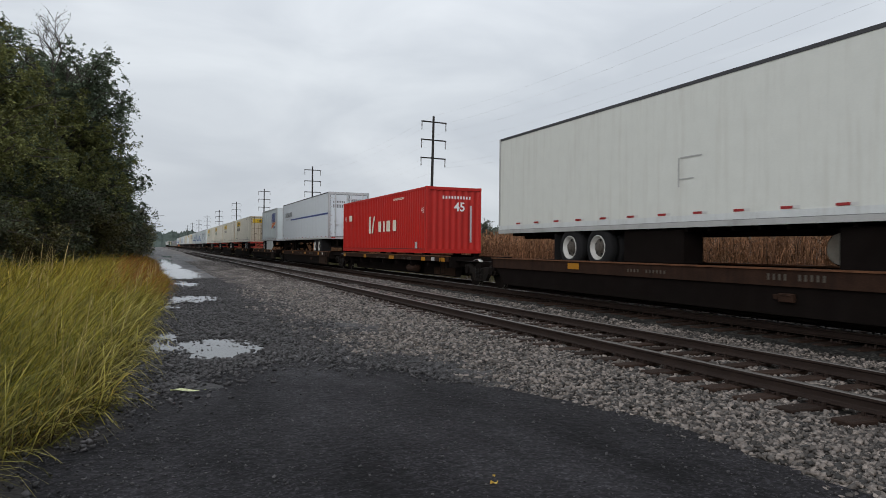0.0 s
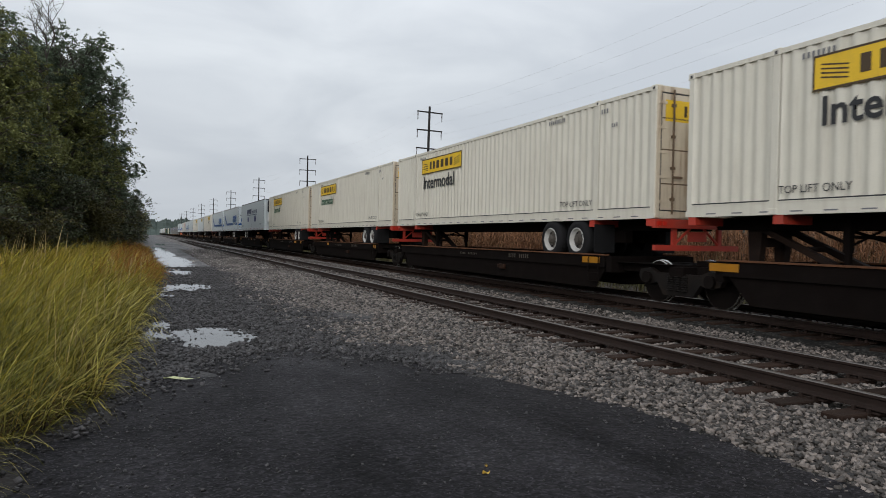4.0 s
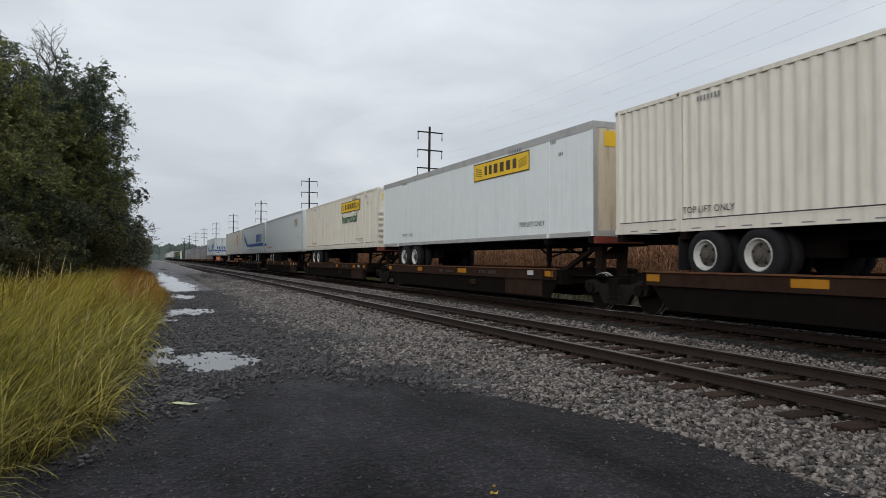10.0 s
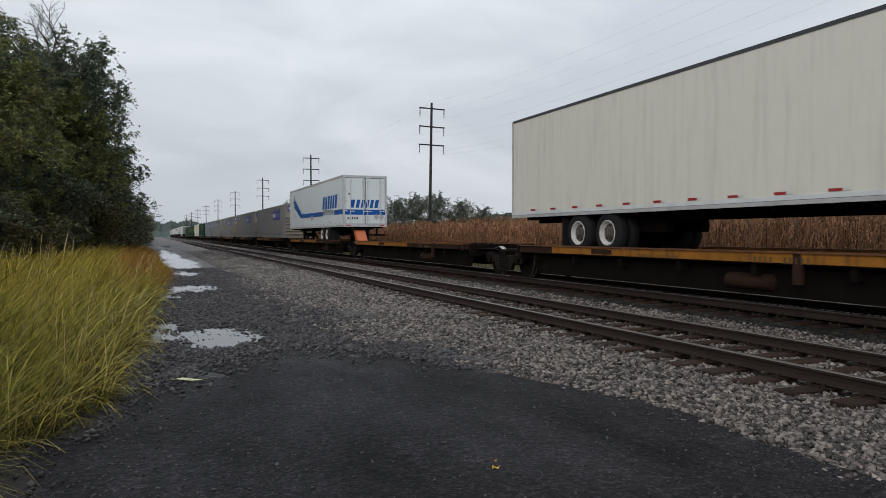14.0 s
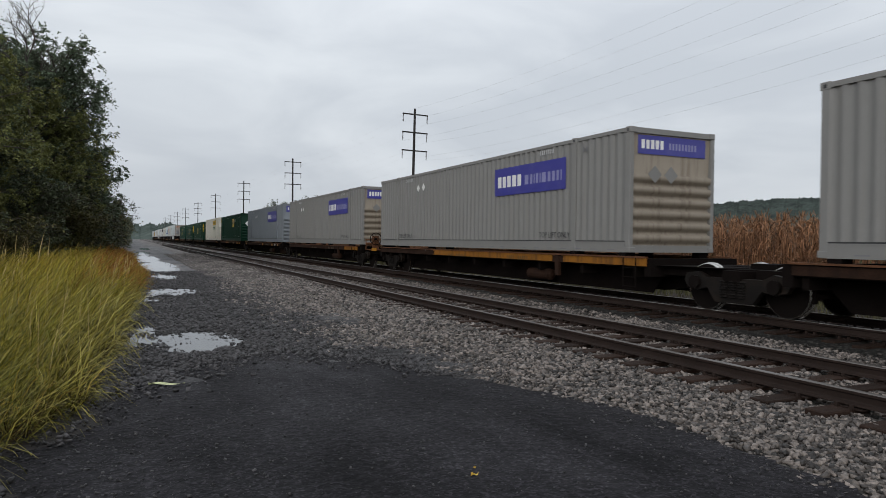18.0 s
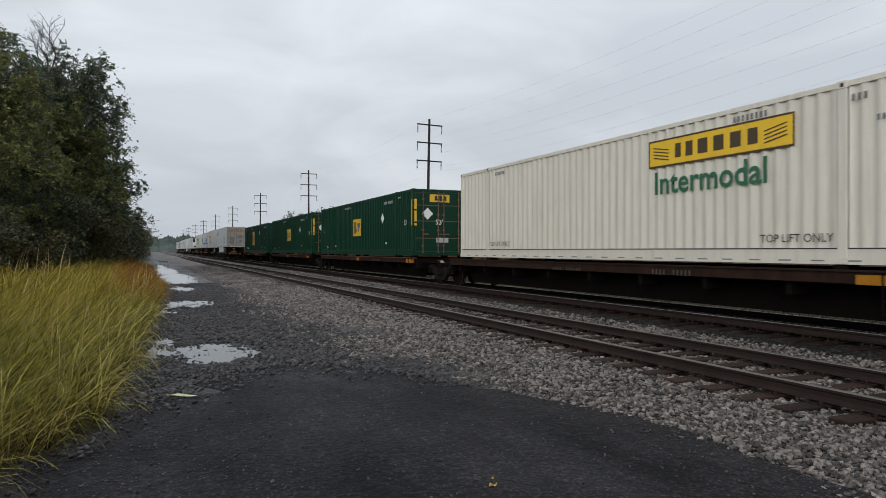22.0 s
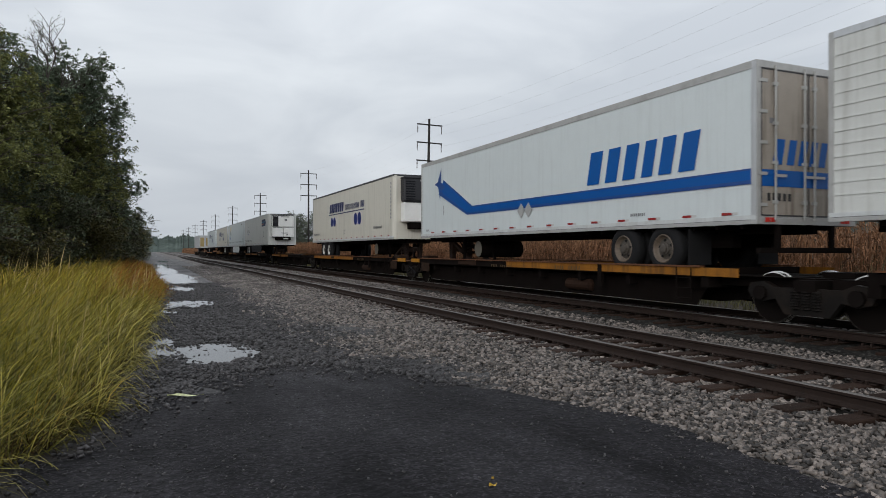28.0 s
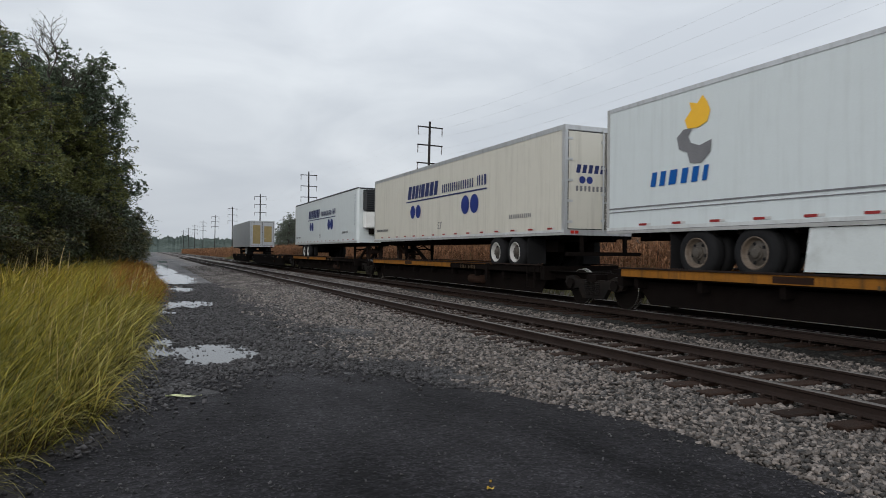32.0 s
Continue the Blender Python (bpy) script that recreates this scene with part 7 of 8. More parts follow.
# ---- grass, corn, trees, hills ----
def blades(name, X, Y, Z, H, width, bend, heading, material, parent, seed):
    """Grass blades: tapered strips that arch over towards their tips."""
    r = np.random.default_rng(seed)
    n = len(X)
    hd = heading + r.normal(0, 0.95, n)
    d = np.stack([np.cos(hd), np.sin(hd), 0 * hd], 1)
    side = np.stack([-np.sin(hd), np.cos(hd), 0 * hd], 1)
    tw = r.uniform(-1.3, 1.3, n)[:, None]
    side = side * np.cos(tw) + d * np.sin(tw)
    base = np.stack([X, Y, Z], 1)
    u = r.uniform(0, 1, n)
    bow = bend * np.where(r.uniform(0, 1, n) < 0.5, 0.5 + 0.5 * u, 1.05 + 0.75 * u)                # how far the blade has turned at its tip
    start = 0.10 * bow
    pts = []
    for u, wd in ((0.0, 0.7), (0.3, 1.0), (0.56, 0.9), (0.8, 0.6), (1.0, 0.0)):
        a = start + bow * u
        c = base + d * (H / bow * (np.cos(start) - np.cos(a)))[:, None] + np.array([0, 0, 1.0]) * (H / bow * (np.sin(a) - np.sin(start)))[:, None]
        if wd:
            for sgn in (-1, 1):
                pts.append(c + side * (sgn * 0.5 * wd * width)[:, None])
        else:
            pts.append(c)
    v = np.stack(pts, 1).reshape(-1, 3)
    t = np.array([[0, 1, 3], [0, 3, 2], [2, 3, 5], [2, 5, 4], [4, 5, 7], [4, 7, 6], [6, 7, 8]])
    f = (t[None] + 9 * np.arange(n)[:, None, None]).reshape(-1, 3)
    ob = new(name, raw(name, v, f, material))
    ob.parent = parent
    return ob


r = np.random.default_rng(31)


def verge_edge(Y):
    """Where the long grass ends beside the road."""
    return np.interp(Y, [2, 4.4, 6.5, 8.5, 12, 16, 22, 28, 40, 60, 120], [-2.5, -1.55, -0.74, -0.48, -0.38, -0.2, 0.0, 0.35, 0.1, -0.3, -0.6]) + 0.10 * np.sin(Y * 1.9) + 0.06 * np.sin(Y * 5.3)


def ground_left(X, Y):
    return np.interp(X, [-20, -8, -1.3, -0.4, 1], [0.1, 0.05, -0.08, -0.02, 0.0])


# tufts: blades spring from shared roots and arch outwards and to the road side
TUFTS, EACH = 5600, 19
N = TUFTS * EACH
Y = np.repeat(2.6 + 72 * r.uniform(0, 1, TUFTS) ** 2.4, EACH)
E0 = verge_edge(Y)
X = E0 - (9.5 + 0.06 * Y) * np.repeat(r.uniform(0, 1, TUFTS) ** 1.6, EACH)
grow = np.repeat(r.uniform(0.45, 1.18, TUFTS), EACH)
lean = np.repeat(r.normal(-0.2, 0.75, TUFTS), EACH)
hue = np.repeat(r.uniform(0.2, 0.8, TUFTS), EACH)
root = np.interp(Y, [3, 30, 75], [0.055, 0.13, 0.3])
X, Y = X + r.normal(0, 1, N) * root, Y + r.normal(0, 1, N) * root
E0 = verge_edge(Y)
H = (0.55 + 0.45 * r.uniform(0, 1, N)) * grow * np.interp(E0 - X, [-0.1, 0.5, 1.6], [0.5, 0.85, 1.15])
Wd = r.uniform(0.004, 0.0095, N) * np.interp(Y, [3, 12, 40, 75], [0.85, 1.35, 3.0, 5.0])
yellow = 0.6 * hue + 0.4 * r.uniform(0, 1, N) < np.clip(0.16 + 0.009 * (Y - 6), 0.14, 0.5)
red = (E0 - X < 1.3 + 0.02 * Y) & (Y > 19) & (r.uniform(0, 1, N) < np.interp(Y, [19, 26, 45, 75], [0.0, 0.6, 0.75, 0.5]))
# nearer blades more often take the dark, shade-coloured green
deep = ~yellow & ~red & (r.uniform(0, 1, N) < np.interp(Y, [3, 7, 12, 20], [0.88, 0.72, 0.40, 0.12]))
for key, sel, name in (("grass_green", ~yellow & ~red & ~deep, "long_green_grass"), ("grass_shade", deep, "deep_green_grass"), ("grass_yellow", yellow & ~red, "long_golden_grass"), ("grass_red", red, "reddish_weeds")):
    g = blades(name, X[sel], Y[sel], ground_left(X[sel], Y[sel]), H[sel] * 1.42, Wd[sel], (1.75 + 0.6 * np.exp(-np.clip(E0 - X, 0, 9) / 0.6))[sel], lean[sel], M[key], None, 32)
    tagged(g, {"grass_shade": "long green grass near the camera, coloured dark for shade", "grass_green": "long yellow-green grass leaning beside the road", "grass_yellow": "long golden dried grass on the verge", "grass_red": "reddish-brown dry weeds along the road edge"}[key], "grass", kind="stuff")
# seed stalks and bent straw
N = 420
Y = 2.8 + 30 * r.uniform(0, 1, N) ** 1.8
X = verge_edge(Y) - 7 * r.uniform(0, 1, N) ** 1.4 - 0.1
Y[:16] = np.linspace(4.4, 6.4, 16)
X[:16] = -1.05 - 0.25 * (6.4 - Y[:16]) - r.uniform(0, 0.5, 16)
g = blades("straw_stalks", X, Y, ground_left(X, Y), r.uniform(0.75, 1.25, N), r.uniform(0.004, 0.007, N) * np.interp(Y, [3, 30], [1, 3]), 0.3, 0.2, M["straw"], None, 33)
tagged(g, "pale dry straw stalks standing in the grass", "grass", kind="stuff")
N = 130
Y = r.uniform(4.0, 9.0, N)
X = verge_edge(Y) + r.uniform(-0.5, 0.05, N)
g = blades("trailing_grass", X, Y, 0.02 + 0 * X, r.uniform(0.3, 0.75, N), r.uniform(0.004, 0.009, N), 1.5, -0.2, M["grass_yellow"], None, 34)
tagged(g, "low grass blades trailing onto the asphalt", "grass", kind="stuff")

# short dead blades, added dark to deepen the shade under the long grass
N = 17000
Y = 2.6 + 17 * r.uniform(0, 1, N) ** 1.6
X = verge_edge(Y) - 1.7 * r.uniform(0, 1, N) ** 1.4 + 0.06
g = blades("dead_thatch", X, Y, ground_left(X, Y), r.uniform(0.12, 0.42, N), r.uniform(0.005, 0.010, N) * np.interp(Y, [3, 17], [0.9, 1.6]), 1.4, 0.0, M["thatch"], None, 38)
tagged(g, "brown dead grass, darkened for the shade at the grass foot", "grass", kind="stuff")
N = 1500
Y = 3.4 + 14 * r.uniform(0, 1, N) ** 1.7
X = verge_edge(Y) - 2.6 * r.uniform(0, 1, N) ** 1.5 + 0.05
g = blades("arching_grass", X, Y, ground_left(X, Y), r.uniform(0.7, 1.25, N), r.uniform(0.006, 0.011, N) * np.interp(Y, [3, 17], [0.8, 1.7]), 1.9, -0.15, M["grass_pale"], None, 36)
tagged(g, "broad pale grass blades arching over towards the road", "grass", kind="stuff")
N = 170
Y = r.uniform(27, 38, N)
X = -3.2 - 15 * r.uniform(0, 1, N)
g = blades("tall_stalks", X, Y, ground_left(X, Y), r.uniform(1.3, 2.1, N), r.uniform(0.018, 0.04, N), 0.22, 0.3, M["straw"], None, 37)
tagged(g, "tall pale dead stalks in front of the trees", "weeds", kind="stuff")

# weeds between the far track and the corn
N = 19000
Y = -6 + 150 * r.uniform(0, 1, N) ** 1.5
X = r.uniform(13.6, 17.2, N)
g = blades("verge_weeds", X, Y, np.interp(X, [13.6, 14.5, 17], [0.0, 0.08, 0.1]), r.uniform(0.3, 1.1, N) ** 1.5 * np.interp(X, [13.6, 17], [0.5, 1.45]) * (0.75 + 0.45 * np.sin(Y * 0.9 + np.sin(Y * 0.37) * 2)), r.uniform(0.010, 0.024, N) * np.interp(Y, [0, 140], [1, 4]), 0.5, 0.0, M["weed"], None, 35)
tagged(g, "olive and brown weeds between track and cornfield", "weeds", kind="stuff")


def corn_template(seed):
    """One dry corn plant: stalk, arching ragged leaves, an ear, a tassel."""
    r = np.random.default_rng(seed)
    v, f = [], []
    Ht = r.uniform(2.0, 2.42)
    lean = r.normal(0, 0.07, 2)

    def at(z):
        return np.array([lean[0] * z, lean[1] * z, z])

    def strip(pts, ws, side):
        k = len(v)
        for p, w in zip(pts, ws):
            v.append(p + side * w)
            v.append(p - side * w)
        for i in range(len(pts) - 1):
            a = k + 2 * i
            f.extend([(a, a + 1, a + 3), (a, a + 3, a + 2)])
    for a in (0, 1.57):
        s = np.array([math.cos(a), math.sin(a), 0])
        strip([at(0), at(Ht * 0.5), at(Ht)], [0.014, 0.010, 0.004], s)
    for k in range(26):
        z = 0.25 + (Ht - 0.27) * k / 26 + r.uniform(-0.05, 0.05)
        a = (k % 2) * math.pi + r.normal(0, 0.7)
        d = np.array([math.cos(a), math.sin(a), 0])
        s = np.array([-math.sin(a), math.cos(a), r.normal(0, 0.4)])
        ln = r.uniform(0.2, 0.42)
        up = r.uniform(0.0, 0.13)
        p0 = at(z)
        droop = r.uniform(0.1, 0.75)
        strip([p0, p0 + d * ln * 0.4 + np.array([0, 0, up]), p0 + d * ln * 0.75 + np.array([0, 0, up - 0.25 * droop]), p0 + d * ln * r.uniform(0.7, 1.0) + np.array([0, 0, up - 0.75 * droop])], [0.006, 0.0135, 0.0105, 0.002], s)
    for k in range(8):
        a = r.uniform(0, 6.28)
        d = np.array([math.cos(a), math.sin(a), 0]) * 0.10
        strip([at(Ht), at(Ht) + d + np.array([0, 0, r.uniform(0.06, 0.2)])], [0.008, 0.005], np.array([-math.sin(a), math.cos(a), 0]))
    return np.array(v), np.array(f)


CORN = [corn_template(50 + k) for k in range(7)]


def corn_rows(name, rows, y0, y1, step, seed, grow=1.0):
    r = np.random.default_rng(seed)
    vs, fs, base = [], [], 0
    X, Y = [], []
    for x in rows:
        ys = np.arange(y0, y1, step)
        X.append(np.full(len(ys), x) + r.normal(0, 0.06, len(ys)))
        Y.append(ys + r.normal(0, step * 0.3, len(ys)))
    X, Y = np.concatenate(X), np.concatenate(Y)
    pick = r.integers(0, len(CORN), len(X))
    for k, (tv, tf) in enumerate(CORN):
        sel = np.where(pick == k)[0]
        n = len(sel)
        a = r.uniform(0, 6.28, n)
        s = r.uniform(0.93, 1.07, n)
        c, q = np.cos(a) * s * grow, np.sin(a) * s * grow
        P = np.stack([tv[None, :, 0] * c[:, None] - tv[None, :, 1] * q[:, None] + X[sel][:, None], tv[None, :, 0] * q[:, None] + tv[None, :, 1] * c[:, None] + Y[sel][:, None], tv[None, :, 2] * s[:, None] + 0.08], -1)
        vs.append(P.reshape(-1, 3))
        fs.append((tf[None] + base + len(tv) * np.arange(n)[:, None, None]).reshape(-1, 3))
        base += n * len(tv)
    return new(name, raw(name, np.concatenate(vs), np.concatenate(fs), M["corn_dry"]))


field = thing("corn_field", "field of dry brown standing corn behind the tracks", "corn field", kind="stuff")
for k, (rows, y0, y1, step, grow) in enumerate((([17.1, 17.6, 18.1, 18.8, 19.5], -8, 120, 0.18, 1.0), ([20.2, 20.95, 21.7, 22.45], -8, 120, 0.26, 1.1), ([17.2, 18.2, 19.4], 120, 420, 0.55, 1.7), ([24, 27, 31, 36, 42, 50], -10, 240, 1.1, 1.8))):
    ob = corn_rows("corn", rows, y0, y1, step, 60 + k, grow)
    ob.parent = field
    tagged(ob, kind="stuff")


def leaf_cards(centres, normals, size, r):
    """Small kite-shaped leaves, folded a little along the midrib."""
    n = len(centres)
    a = r.normal(size=(n, 3)) * (1, 1, 0.45) + (0, 0, -0.35)
    a /= np.linalg.norm(a, axis=1, keepdims=True)
    b = np.cross(a, r.normal(size=(n, 3)) * 0.55 + (0, 0, 1.0))
    b /= np.linalg.norm(b, axis=1, keepdims=True)
    c = np.cross(a, b)
    s = (size * r.uniform(0.6, 1.3, n))[:, None]
    p = np.stack([centres - a * s, centres + b * s * 0.5 + c * s * 0.12, centres + a * s, centres - b * s * 0.5 + c * s * 0.12], 1)
    return p.reshape(-1, 3), (np.array([[0, 1, 2], [0, 2, 3]])[None] + 4 * np.arange(n)[:, None, None]).reshape(-1, 3)


def tree(name, label, height, radius, seed, leaves=8000, low=0.12, key="leaf_dark", leaf=0.092, squash=1.0):
    """Tapered trunk, forking limbs, and a crown of many small leaves strung along drooping shoots."""
    r = np.random.default_rng(seed)
    t = thing(name, label, "tree" if name != "bush" else "bush", "trees and bushes along the road")
    bm = bmesh.new()
    trunk = [Vector((r.normal(0, 0.12) * k, r.normal(0, 0.12) * k, height * 0.86 * k / 6)) for k in range(7)]
    tips, roots = [], []
    if name != "bush":
        for k in range(6):
            rod(bm, trunk[k], trunk[k + 1], 0.017 * height * (1 - k / 7.5), 7, 0.017 * height * (1 - (k + 1) / 7.5))
        part("trunk", bm, M["bark"], t)
    else:
        bm.free()
    limbs = bmesh.new()
    n = 78
    for k in range(n):
        u = low + (1 - low) * (k + r.uniform(0, 1)) / n
        z = height * u
        seg = min(5, int(u / 0.86 * 6))
        start = trunk[min(6, seg)].copy()
        start.z = min(z * 0.86, height * 0.84)
        reach = radius * (math.sin(math.pi * min(1, 0.17 + 0.72 * u)) ** 0.75) * r.uniform(0.70, 0.96) * squash
        a = r.uniform(0, 6.283) + 2.4 * k
        end = Vector((start.x + reach * math.cos(a), start.y + reach * math.sin(a), z + r.uniform(-0.03, 0.06) * height))
        mid = start.lerp(end, 0.5) + Vector((0, 0, 0.04 * height))
        k0 = 0.05
        rod(limbs, start, mid, k0 * height / 12, 5, 0.6 * k0 * height / 12)
        rod(limbs, mid, end, 0.6 * k0 * height / 12, 5, 0.008)
        for j in range(10):
            w = r.uniform(0.22, 1.03)
            p = start.lerp(end, w) + Vector(r.normal(0, 1, 3) * radius * 0.09)
            q = mid.lerp(end, max(0, w * 2 - 1)) if w > 0.5 else start.lerp(mid, w * 2)
            rod(limbs, q, p, 0.014, 3, 0.006)
            tips.append(p)
            roots.append(q)
    tagged(part("branching", limbs, M["bark"], t), kind="stuff")
    tips = np.array([p[:] for p in tips])
    roots = np.array([p[:] for p in roots])
    # shoots leave each twig outwards and droop, leaves sit along them
    shoots = 6
    per = max(1, leaves // (len(tips) * shoots))
    out = tips - roots
    out /= np.linalg.norm(out, axis=1, keepdims=True) + 1e-6
    d = out[:, None] * 0.6 + r.normal(0, 0.5, (len(tips), shoots, 3)) + np.array([0, 0, -0.15])
    ln = radius * 0.145 * r.uniform(0.4, 1.1, (len(tips), shoots, 1, 1))
    f = r.uniform(-0.25, 1.0, (len(tips), shoots, per, 1))
    back = np.clip(r.uniform(-0.6, 1.0, (len(tips), shoots, 1, 1)), 0, 1)
    base = (tips[:, None, None] * (1 - 0.7 * back) + roots[:, None, None] * 0.7 * back)
    c = base + d[:, :, None] * ln * f + np.array([0, 0, -0.35]) * ln * f * f + r.normal(0, 0.013 * radius, (len(tips), shoots, per, 3)) * np.array([1, 1, 0.5])
    c = c.reshape(-1, 3)
    c = c[c[:, 2] > 0.15]
    v, fc = leaf_cards(c, None, leaf, r)
    ob = part("crown", raw("crown", v, fc, M[key]), None, t)
    return tagged(ob, kind="stuff") and t


# built once each, then repeated along the road
T1 = tree("tree", "tall broad dark-green deciduous tree in full leaf", 15.5, 6.0, 71, 84000)
T2 = tree("tree", "tall olive-green deciduous tree in full leaf", 13.5, 5.2, 72, 74000, key="leaf_olive")
T3 = tree("tree", "slender dark-green deciduous tree with open crown", 14.5, 4.4, 73, 60000, low=0.2)
B1 = tree("bush", "dense dark-green bush at the wood's edge", 4.6, 3.2, 74, 22000, 0.02, "leaf_bush", 0.075)
B2 = tree("bush", "olive and yellowish bush at the wood's edge", 3.6, 2.8, 75, 20000, 0.02, "leaf_low", 0.075)
SPOTS = [(T1, -10.2, 49, 1.0), (T2, -8.4, 43, 0.95), (T3, -15.5, 52, 1.10), (T1, -7.2, 63, 1.12), (T2, -5.4, 54, 0.88), (T3, -6.4, 71, 1.05), (T2, -13.5, 44, 1.05), (T1, -9.4, 82, 1.0), (T2, -8.4, 96, 0.95), (T1, -13, 68, 1.05),
         (T3, -8.2, 108, 1.0), (T1, -10.2, 124, 0.95), (T2, -9.6, 142, 1.0), (T1, -11.4, 165, 1.0), (T3, -10.2, 190, 1.0), (T2, -11.6, 220, 1.05), (T1, -13.4, 250, 1.05), (T2, -13.4, 290, 1.1), (T1, -12.0, 340, 1.1), (T1, -17.5, 45, 1.0), (T2, -13, 90, 1.0), (T1, -15, 112, 1.0), (T3, -8.2, 57, 1.12), (T3, -5.0, 58, 1.08)]
BUSHES = [(B1, -8.5, 37, 1.0), (B2, -12.5, 36, 1.1), (B1, -5.8, 45, 1.05), (B2, -6.8, 40, 1.0), (B2, -4.4, 52, 1.15), (B1, -3.8, 60, 1.2), (B2, -3.6, 68, 1.3), (B1, -3.7, 78, 1.2), (B1, -3.8, 90, 1.25), (B2, -3.8, 104, 1.4), (B1, -3.9, 120, 1.3), (B1, -4.0, 140, 1.4), (B2, -4.2, 164, 1.6), (B1, -4.6, 195, 1.6), (B2, -4.8, 235, 1.8), (B1, -5.6, 285, 2.0), (B1, -11, 40, 1.2), (B1, -15.5, 39, 1.2), (B2, -19, 38, 1.2), (B1, -6.4, 56, 1.9), (B2, -6.2, 76, 1.9), (B1, -6.8, 98, 1.8)]
used = set()
rr = random.Random(5)
for src, x, y, k in SPOTS + BUSHES:
    m = pose(x, y, -0.05, 0, 0, rr.uniform(0, 360))
    if src in used:
        ob = copy_thing(src, m)
    else:
        used.add(src)
        src.matrix_basis = m
        ob = src
    ob.scale = (k, k, k)


def thin_tree(height, seed):
    """A slender tree that has lost most leaves: limbs fork upwards into fine twigs."""
    r = np.random.default_rng(seed)
    t = thing("tree", "thin half-bare tree standing above the others", "tree", "trees and bushes along the road")
    trunk, twigs, tips = bmesh.new(), bmesh.new(), []

    def grow(p, d, ln, rad, level):
        q = p + d * ln
        rod(trunk if level == 0 else twigs, p, q, rad, 6 if level < 2 else 3, rad * 0.72)
        if level >= 5:
            tips.append(q)
            return
        for k in range(3 if level in (1, 2, 3) else 2):
            turn = Vector(r.normal(0, 1, 3))
            turn = (turn - d * turn.dot(d)).normalized()
            e = (d + turn * r.uniform(0.5, 1.0) + Vector((0, 0, 0.12))).normalized()
            grow(q if k < 2 else p.lerp(q, 0.55), e, ln * r.uniform(0.62, 0.85), rad * 0.74, level + 1)
    p = Vector((0, 0, 0))
    for k in range(4):
        q = Vector((r.normal(0, 0.15), r.normal(0, 0.15), height * 0.68 * (k + 1) / 4))
        rod(trunk, p, q, 0.14 - 0.022 * k, 8, 0.12 - 0.022 * k)
        p = q
    for k in range(4):
        a = 1.6 * k + r.uniform(0, 0.6)
        grow(p - Vector((0, 0, 0.05 * height * k)), Vector((0.34 * math.cos(a), 0.34 * math.sin(a), 1)).normalized(), height * 0.075, 0.05, 1)
    part("trunk", trunk, M["bark"], t)
    tagged(part("branching", twigs, M["bark"], t), kind="stuff")
    c = np.array([q[:] for q in tips])
    c = np.repeat(c, 4, 0) + r.normal(0, 0.13, (len(c) * 4, 3))
    v, fc = leaf_cards(c[r.uniform(0, 1, len(c)) < 0.55], None, 0.06, r)
    tagged(part("crown", raw("crown", v, fc, M["leaf_dark"]), None, t), kind="stuff")
    return t


thin_tree(19.6, 77).location = (-6.3, 52.0, 0)
# woods behind the field
F1 = tree("tree", "distant green deciduous tree beyond the cornfield", 13.0, 6.0, 78, 40000, 0.06, "leaf_far_haze", 0.15)
first = True
for x, y, k in ((70, 200, 1.0), (78, 204, 1.1), (86, 206, 1.15), (95, 205, 1.0), (103, 205, 0.85), (112, 208, 0.7), (120, 215, 0.65), (52, 225, 1.05), (60, 240, 1.25), (47, 238, 1.1), (40, 215, 0.9), (66, 262, 1.1)):
    m = pose(x, y, 0.0, 0, 0, rr.uniform(0, 360))
    if first:
        F1.matrix_basis, ob, first = m, F1, False
    else:
        ob = copy_thing(F1, m)
    ob.scale = (k, k, k)


def ridge(name, label, az, el, dist, material, rough, seed, floor=-6.0):
    """A wooded skyline: heights by compass direction, with a ragged top of tree crowns, falling away behind."""
    r = np.random.default_rng(seed)
    a = np.radians(np.arange(az[0], az[-1], 0.06))
    top = np.interp(np.degrees(a), az, el)
    z = np.tan(np.radians(top)) * dist + 1.65 + rough * (r.uniform(-1, 1, len(a)) * 0.6 + np.sin(a * 1310 + 5 * np.sin(a * 90)) * 0.25 + np.sin(a * 230 + 4 * np.sin(a * 37)) * 0.6)
    v, n = [], len(a)
    for back, zz in ((-0.16, np.full(n, floor)), (-0.10, z * 0.45), (-0.04, z * 0.86 + r.uniform(-1, 1, n) * rough * 0.4), (0.0, z), (0.12, z * 0.5)):
        d = dist * (1 + back)
        v.append(np.stack([np.sin(a) * d, np.cos(a) * d, zz], 1))
    v = np.concatenate(v)
    i = np.arange(5 * n).reshape(5, n)
    f = np.stack([i[:-1, :-1], i[:-1, 1:], i[1:, 1:], i[1:, :-1]], -1).reshape(-1, 4)
    ob = new(name, raw(name, v, f, material))
    return tagged(ob, label, "hill", kind="structure")


ridge("wooded_hill", "long low hill covered with dark green woods", [14, 19.3, 25.5, 31.7, 33.6, 37.3, 42.6, 45.1, 48, 52.2, 56.7, 62, 75], [0.3, 0.6, 1.55, 2.15, 1.9, 2.3, 2.5, 3.0, 3.35, 3.6, 3.3, 2.6, 1.5], 1500, M["hill_wood_haze"], 2.4, 81)
ridge("far_woods", "far hazy grey-green woods beyond the end of the road", [-24, -10, -2, 0.5, 2.5, 5, 9, 16, 24], [0.7, 0.9, 1.0, 1.0, 1.15, 0.95, 0.8, 0.9, 0.5], 780, M["far_wood_haze"], 2.0, 82)
ridge("woods_behind", "woods on the skyline behind the camera", [100, 140, 180, 220, 260, 300, 330], [1.5, 2, 2.5, 2.5, 2, 2, 1.5], 900, M["far_wood_haze"], 3.0, 83)

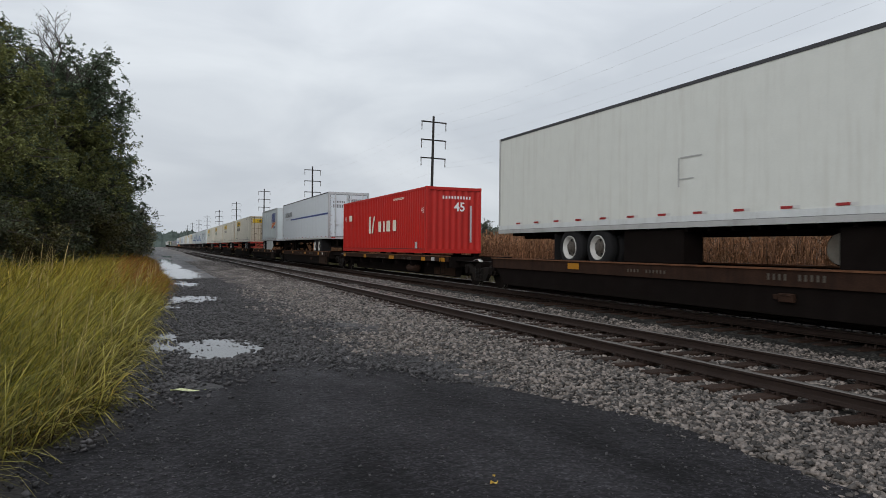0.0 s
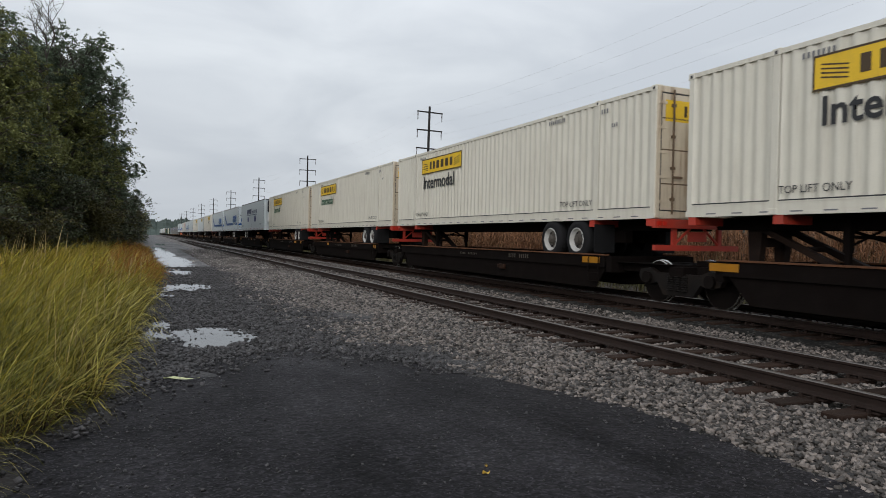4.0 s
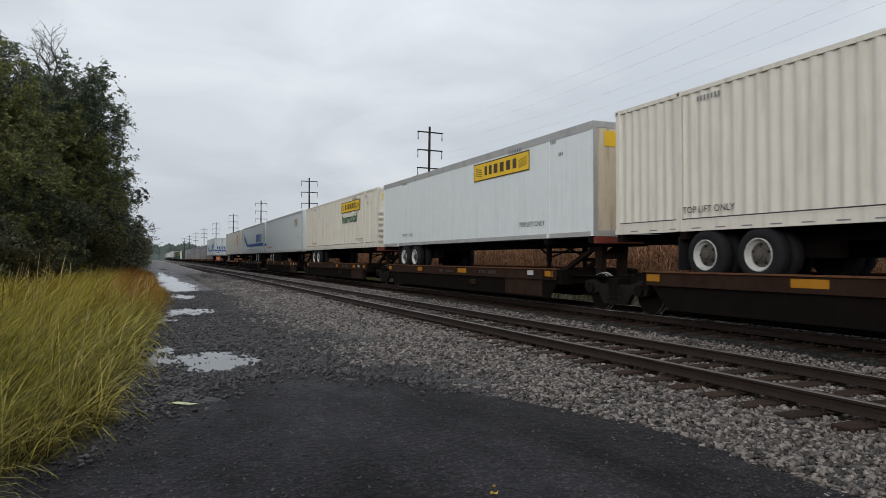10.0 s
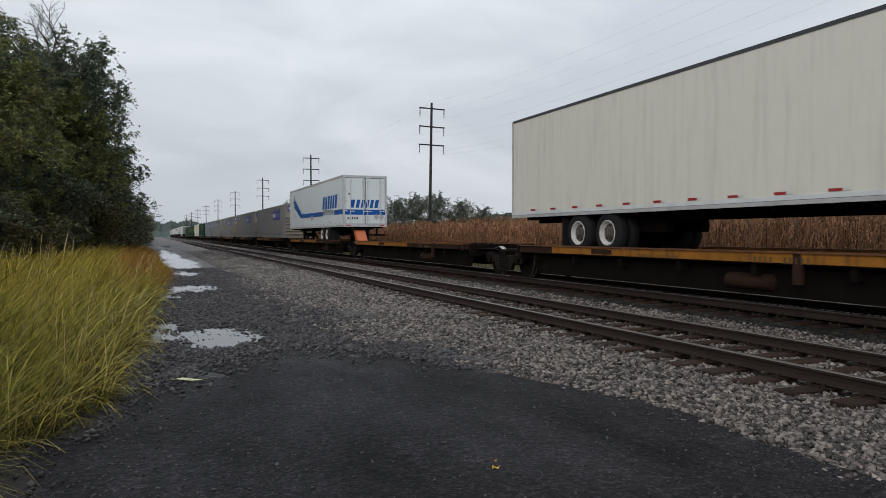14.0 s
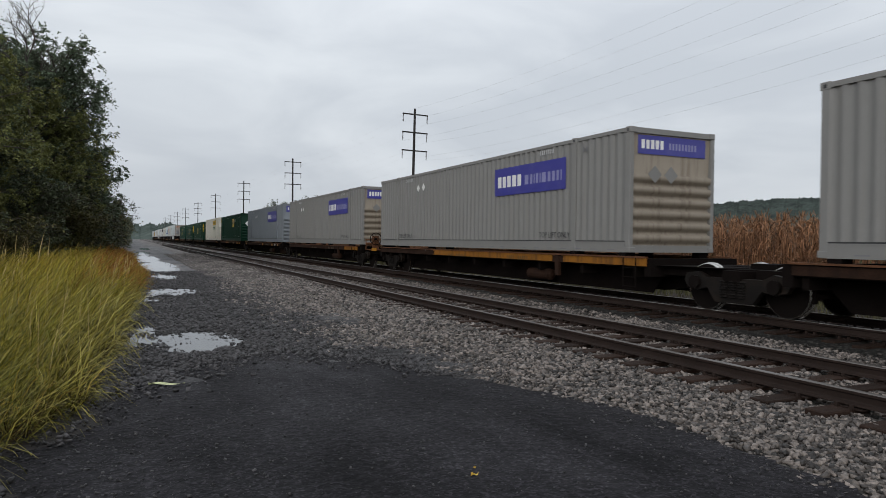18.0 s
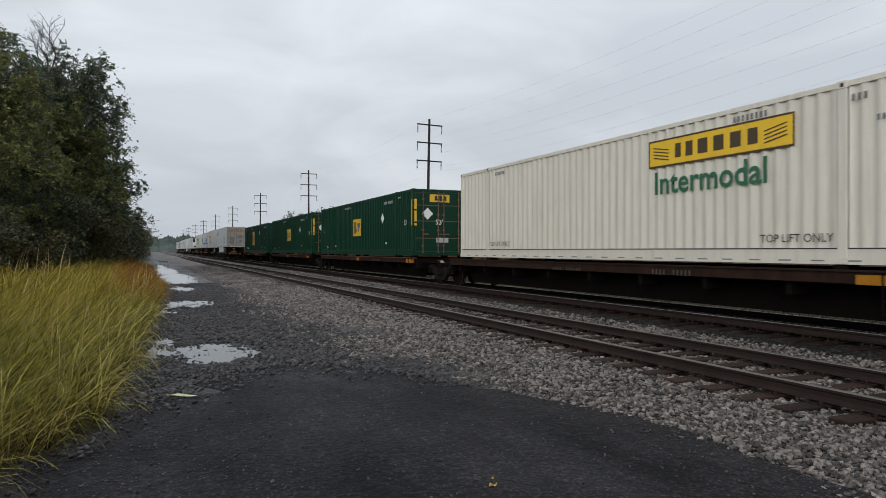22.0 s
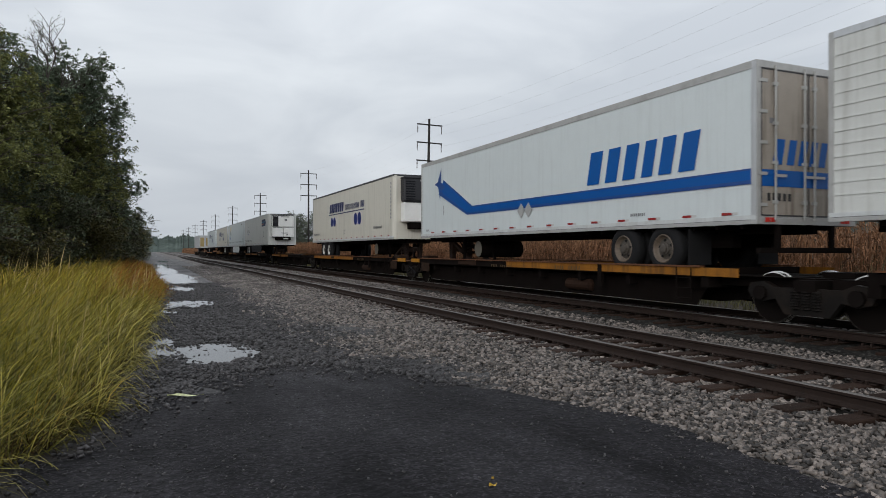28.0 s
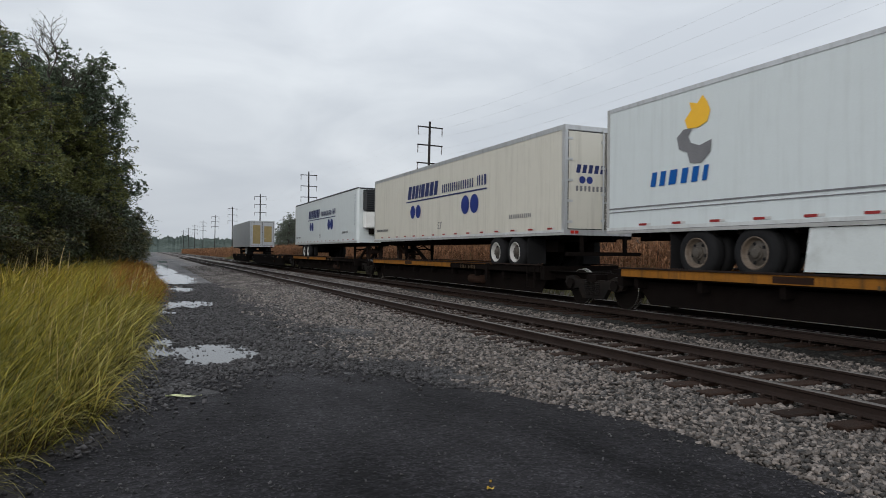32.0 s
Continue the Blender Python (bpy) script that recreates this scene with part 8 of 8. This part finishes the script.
# damp soil and grit where the verge meets the asphalt
ys = np.arange(2.4, 9.6, 0.12)
wide = verge_edge(ys) + 0.42 + 0.12 * np.sin(ys * 4.1) + r.normal(0, 0.05, len(ys))
v = np.concatenate([np.stack([verge_edge(ys) - 0.9, ys, 0 * ys + 0.024], 1), np.stack([verge_edge(ys) + 0.05, ys, 0.034 + 0.006 * np.sin(ys * 7)], 1), np.stack([wide, ys, 0 * ys + 0.0225], 1)])
k = np.arange(3 * len(ys)).reshape(3, -1)
f = np.stack([k[:-1, :-1], k[1:, :-1], k[1:, 1:], k[:-1, 1:]], -1).reshape(-1, 4)
strip = tagged(new("verge_soil", raw("verge_soil", v, f, M["wet_soil"], True)), "dark damp soil between grass and asphalt", "ground", kind="structure")
N = 1500
Y = r.uniform(2.6, 9.4, N)
X = verge_edge(Y) + r.normal(0.22, 0.22, N)
S = 0.004 + 0.020 * r.uniform(0, 1, N) ** 3
stones("verge_grit", X, Y, 0.030 + S * 0.3, S, M["cinder_stone"], strip, 16)

# small things on the asphalt
def small_leaf(name, label, x, y, z, ln, wd, turn, material):
    n = 9
    bm = bmesh.new()
    top = []
    for k in range(n):
        u = k / (n - 1)
        w = wd * math.sin(math.pi * min(1, 0.06 + 0.94 * u)) * (0.8 + 0.2 * math.sin(9 * u))
        top.append((bm.verts.new((ln * (u - 0.5), w, 0.012 * math.sin(6 * u) + 0.01)), bm.verts.new((ln * (u - 0.5), 0, 0.004)), bm.verts.new((ln * (u - 0.5), -w, 0.014 * math.cos(5 * u) + 0.012))))
    for a, b in zip(top, top[1:]):
        bm.faces.new((a[0], a[1], b[1], b[0]))
        bm.faces.new((a[1], a[2], b[2], b[1]))
    ob = new(name, mesh_of(name, bm, material))
    ob.location, ob.rotation_euler = (x, y, z), (0, 0, radians(turn))
    return tagged(ob, label, "leaf")


small_leaf("fallen_leaf", "yellow fallen leaf on the dark asphalt", 2.18, 4.14, 0.024, 0.075, 0.02, 20, M["leaf_fallen"])
small_leaf("fallen_leaf", "small yellow fallen leaf on the dark asphalt", 2.24, 4.26, 0.024, 0.04, 0.014, 70, M["leaf_fallen"])
small_leaf("crushed_wrapper", "pale crushed wrapper lying on the road", 0.36, 7.95, 0.045, 0.38, 0.05, -12, M["paper"])


# ---- what moves ----
def motions():
    for ob, x, s, z in MOVERS:
        walk(ob, [(0.0, pose(x, s, z)), (32.0, pose(x, s - V * 32.0, z))])
    turn = math.degrees(V / WHEEL_R)
    done = {}
    for w, y in WHEELSETS:
        if y not in done:
            walk(w, [(k / FPS, pose(0, y, WHEEL_R, turn * k / FPS)) for k in range(32 * FPS + 1)])
            done[y] = w.animation_data
        else:
            w.rotation_mode = "QUATERNION"
            keys = w.animation_data_create()
            keys.action = done[y].action
            keys.action_slot = done[y].action_slot


motions()
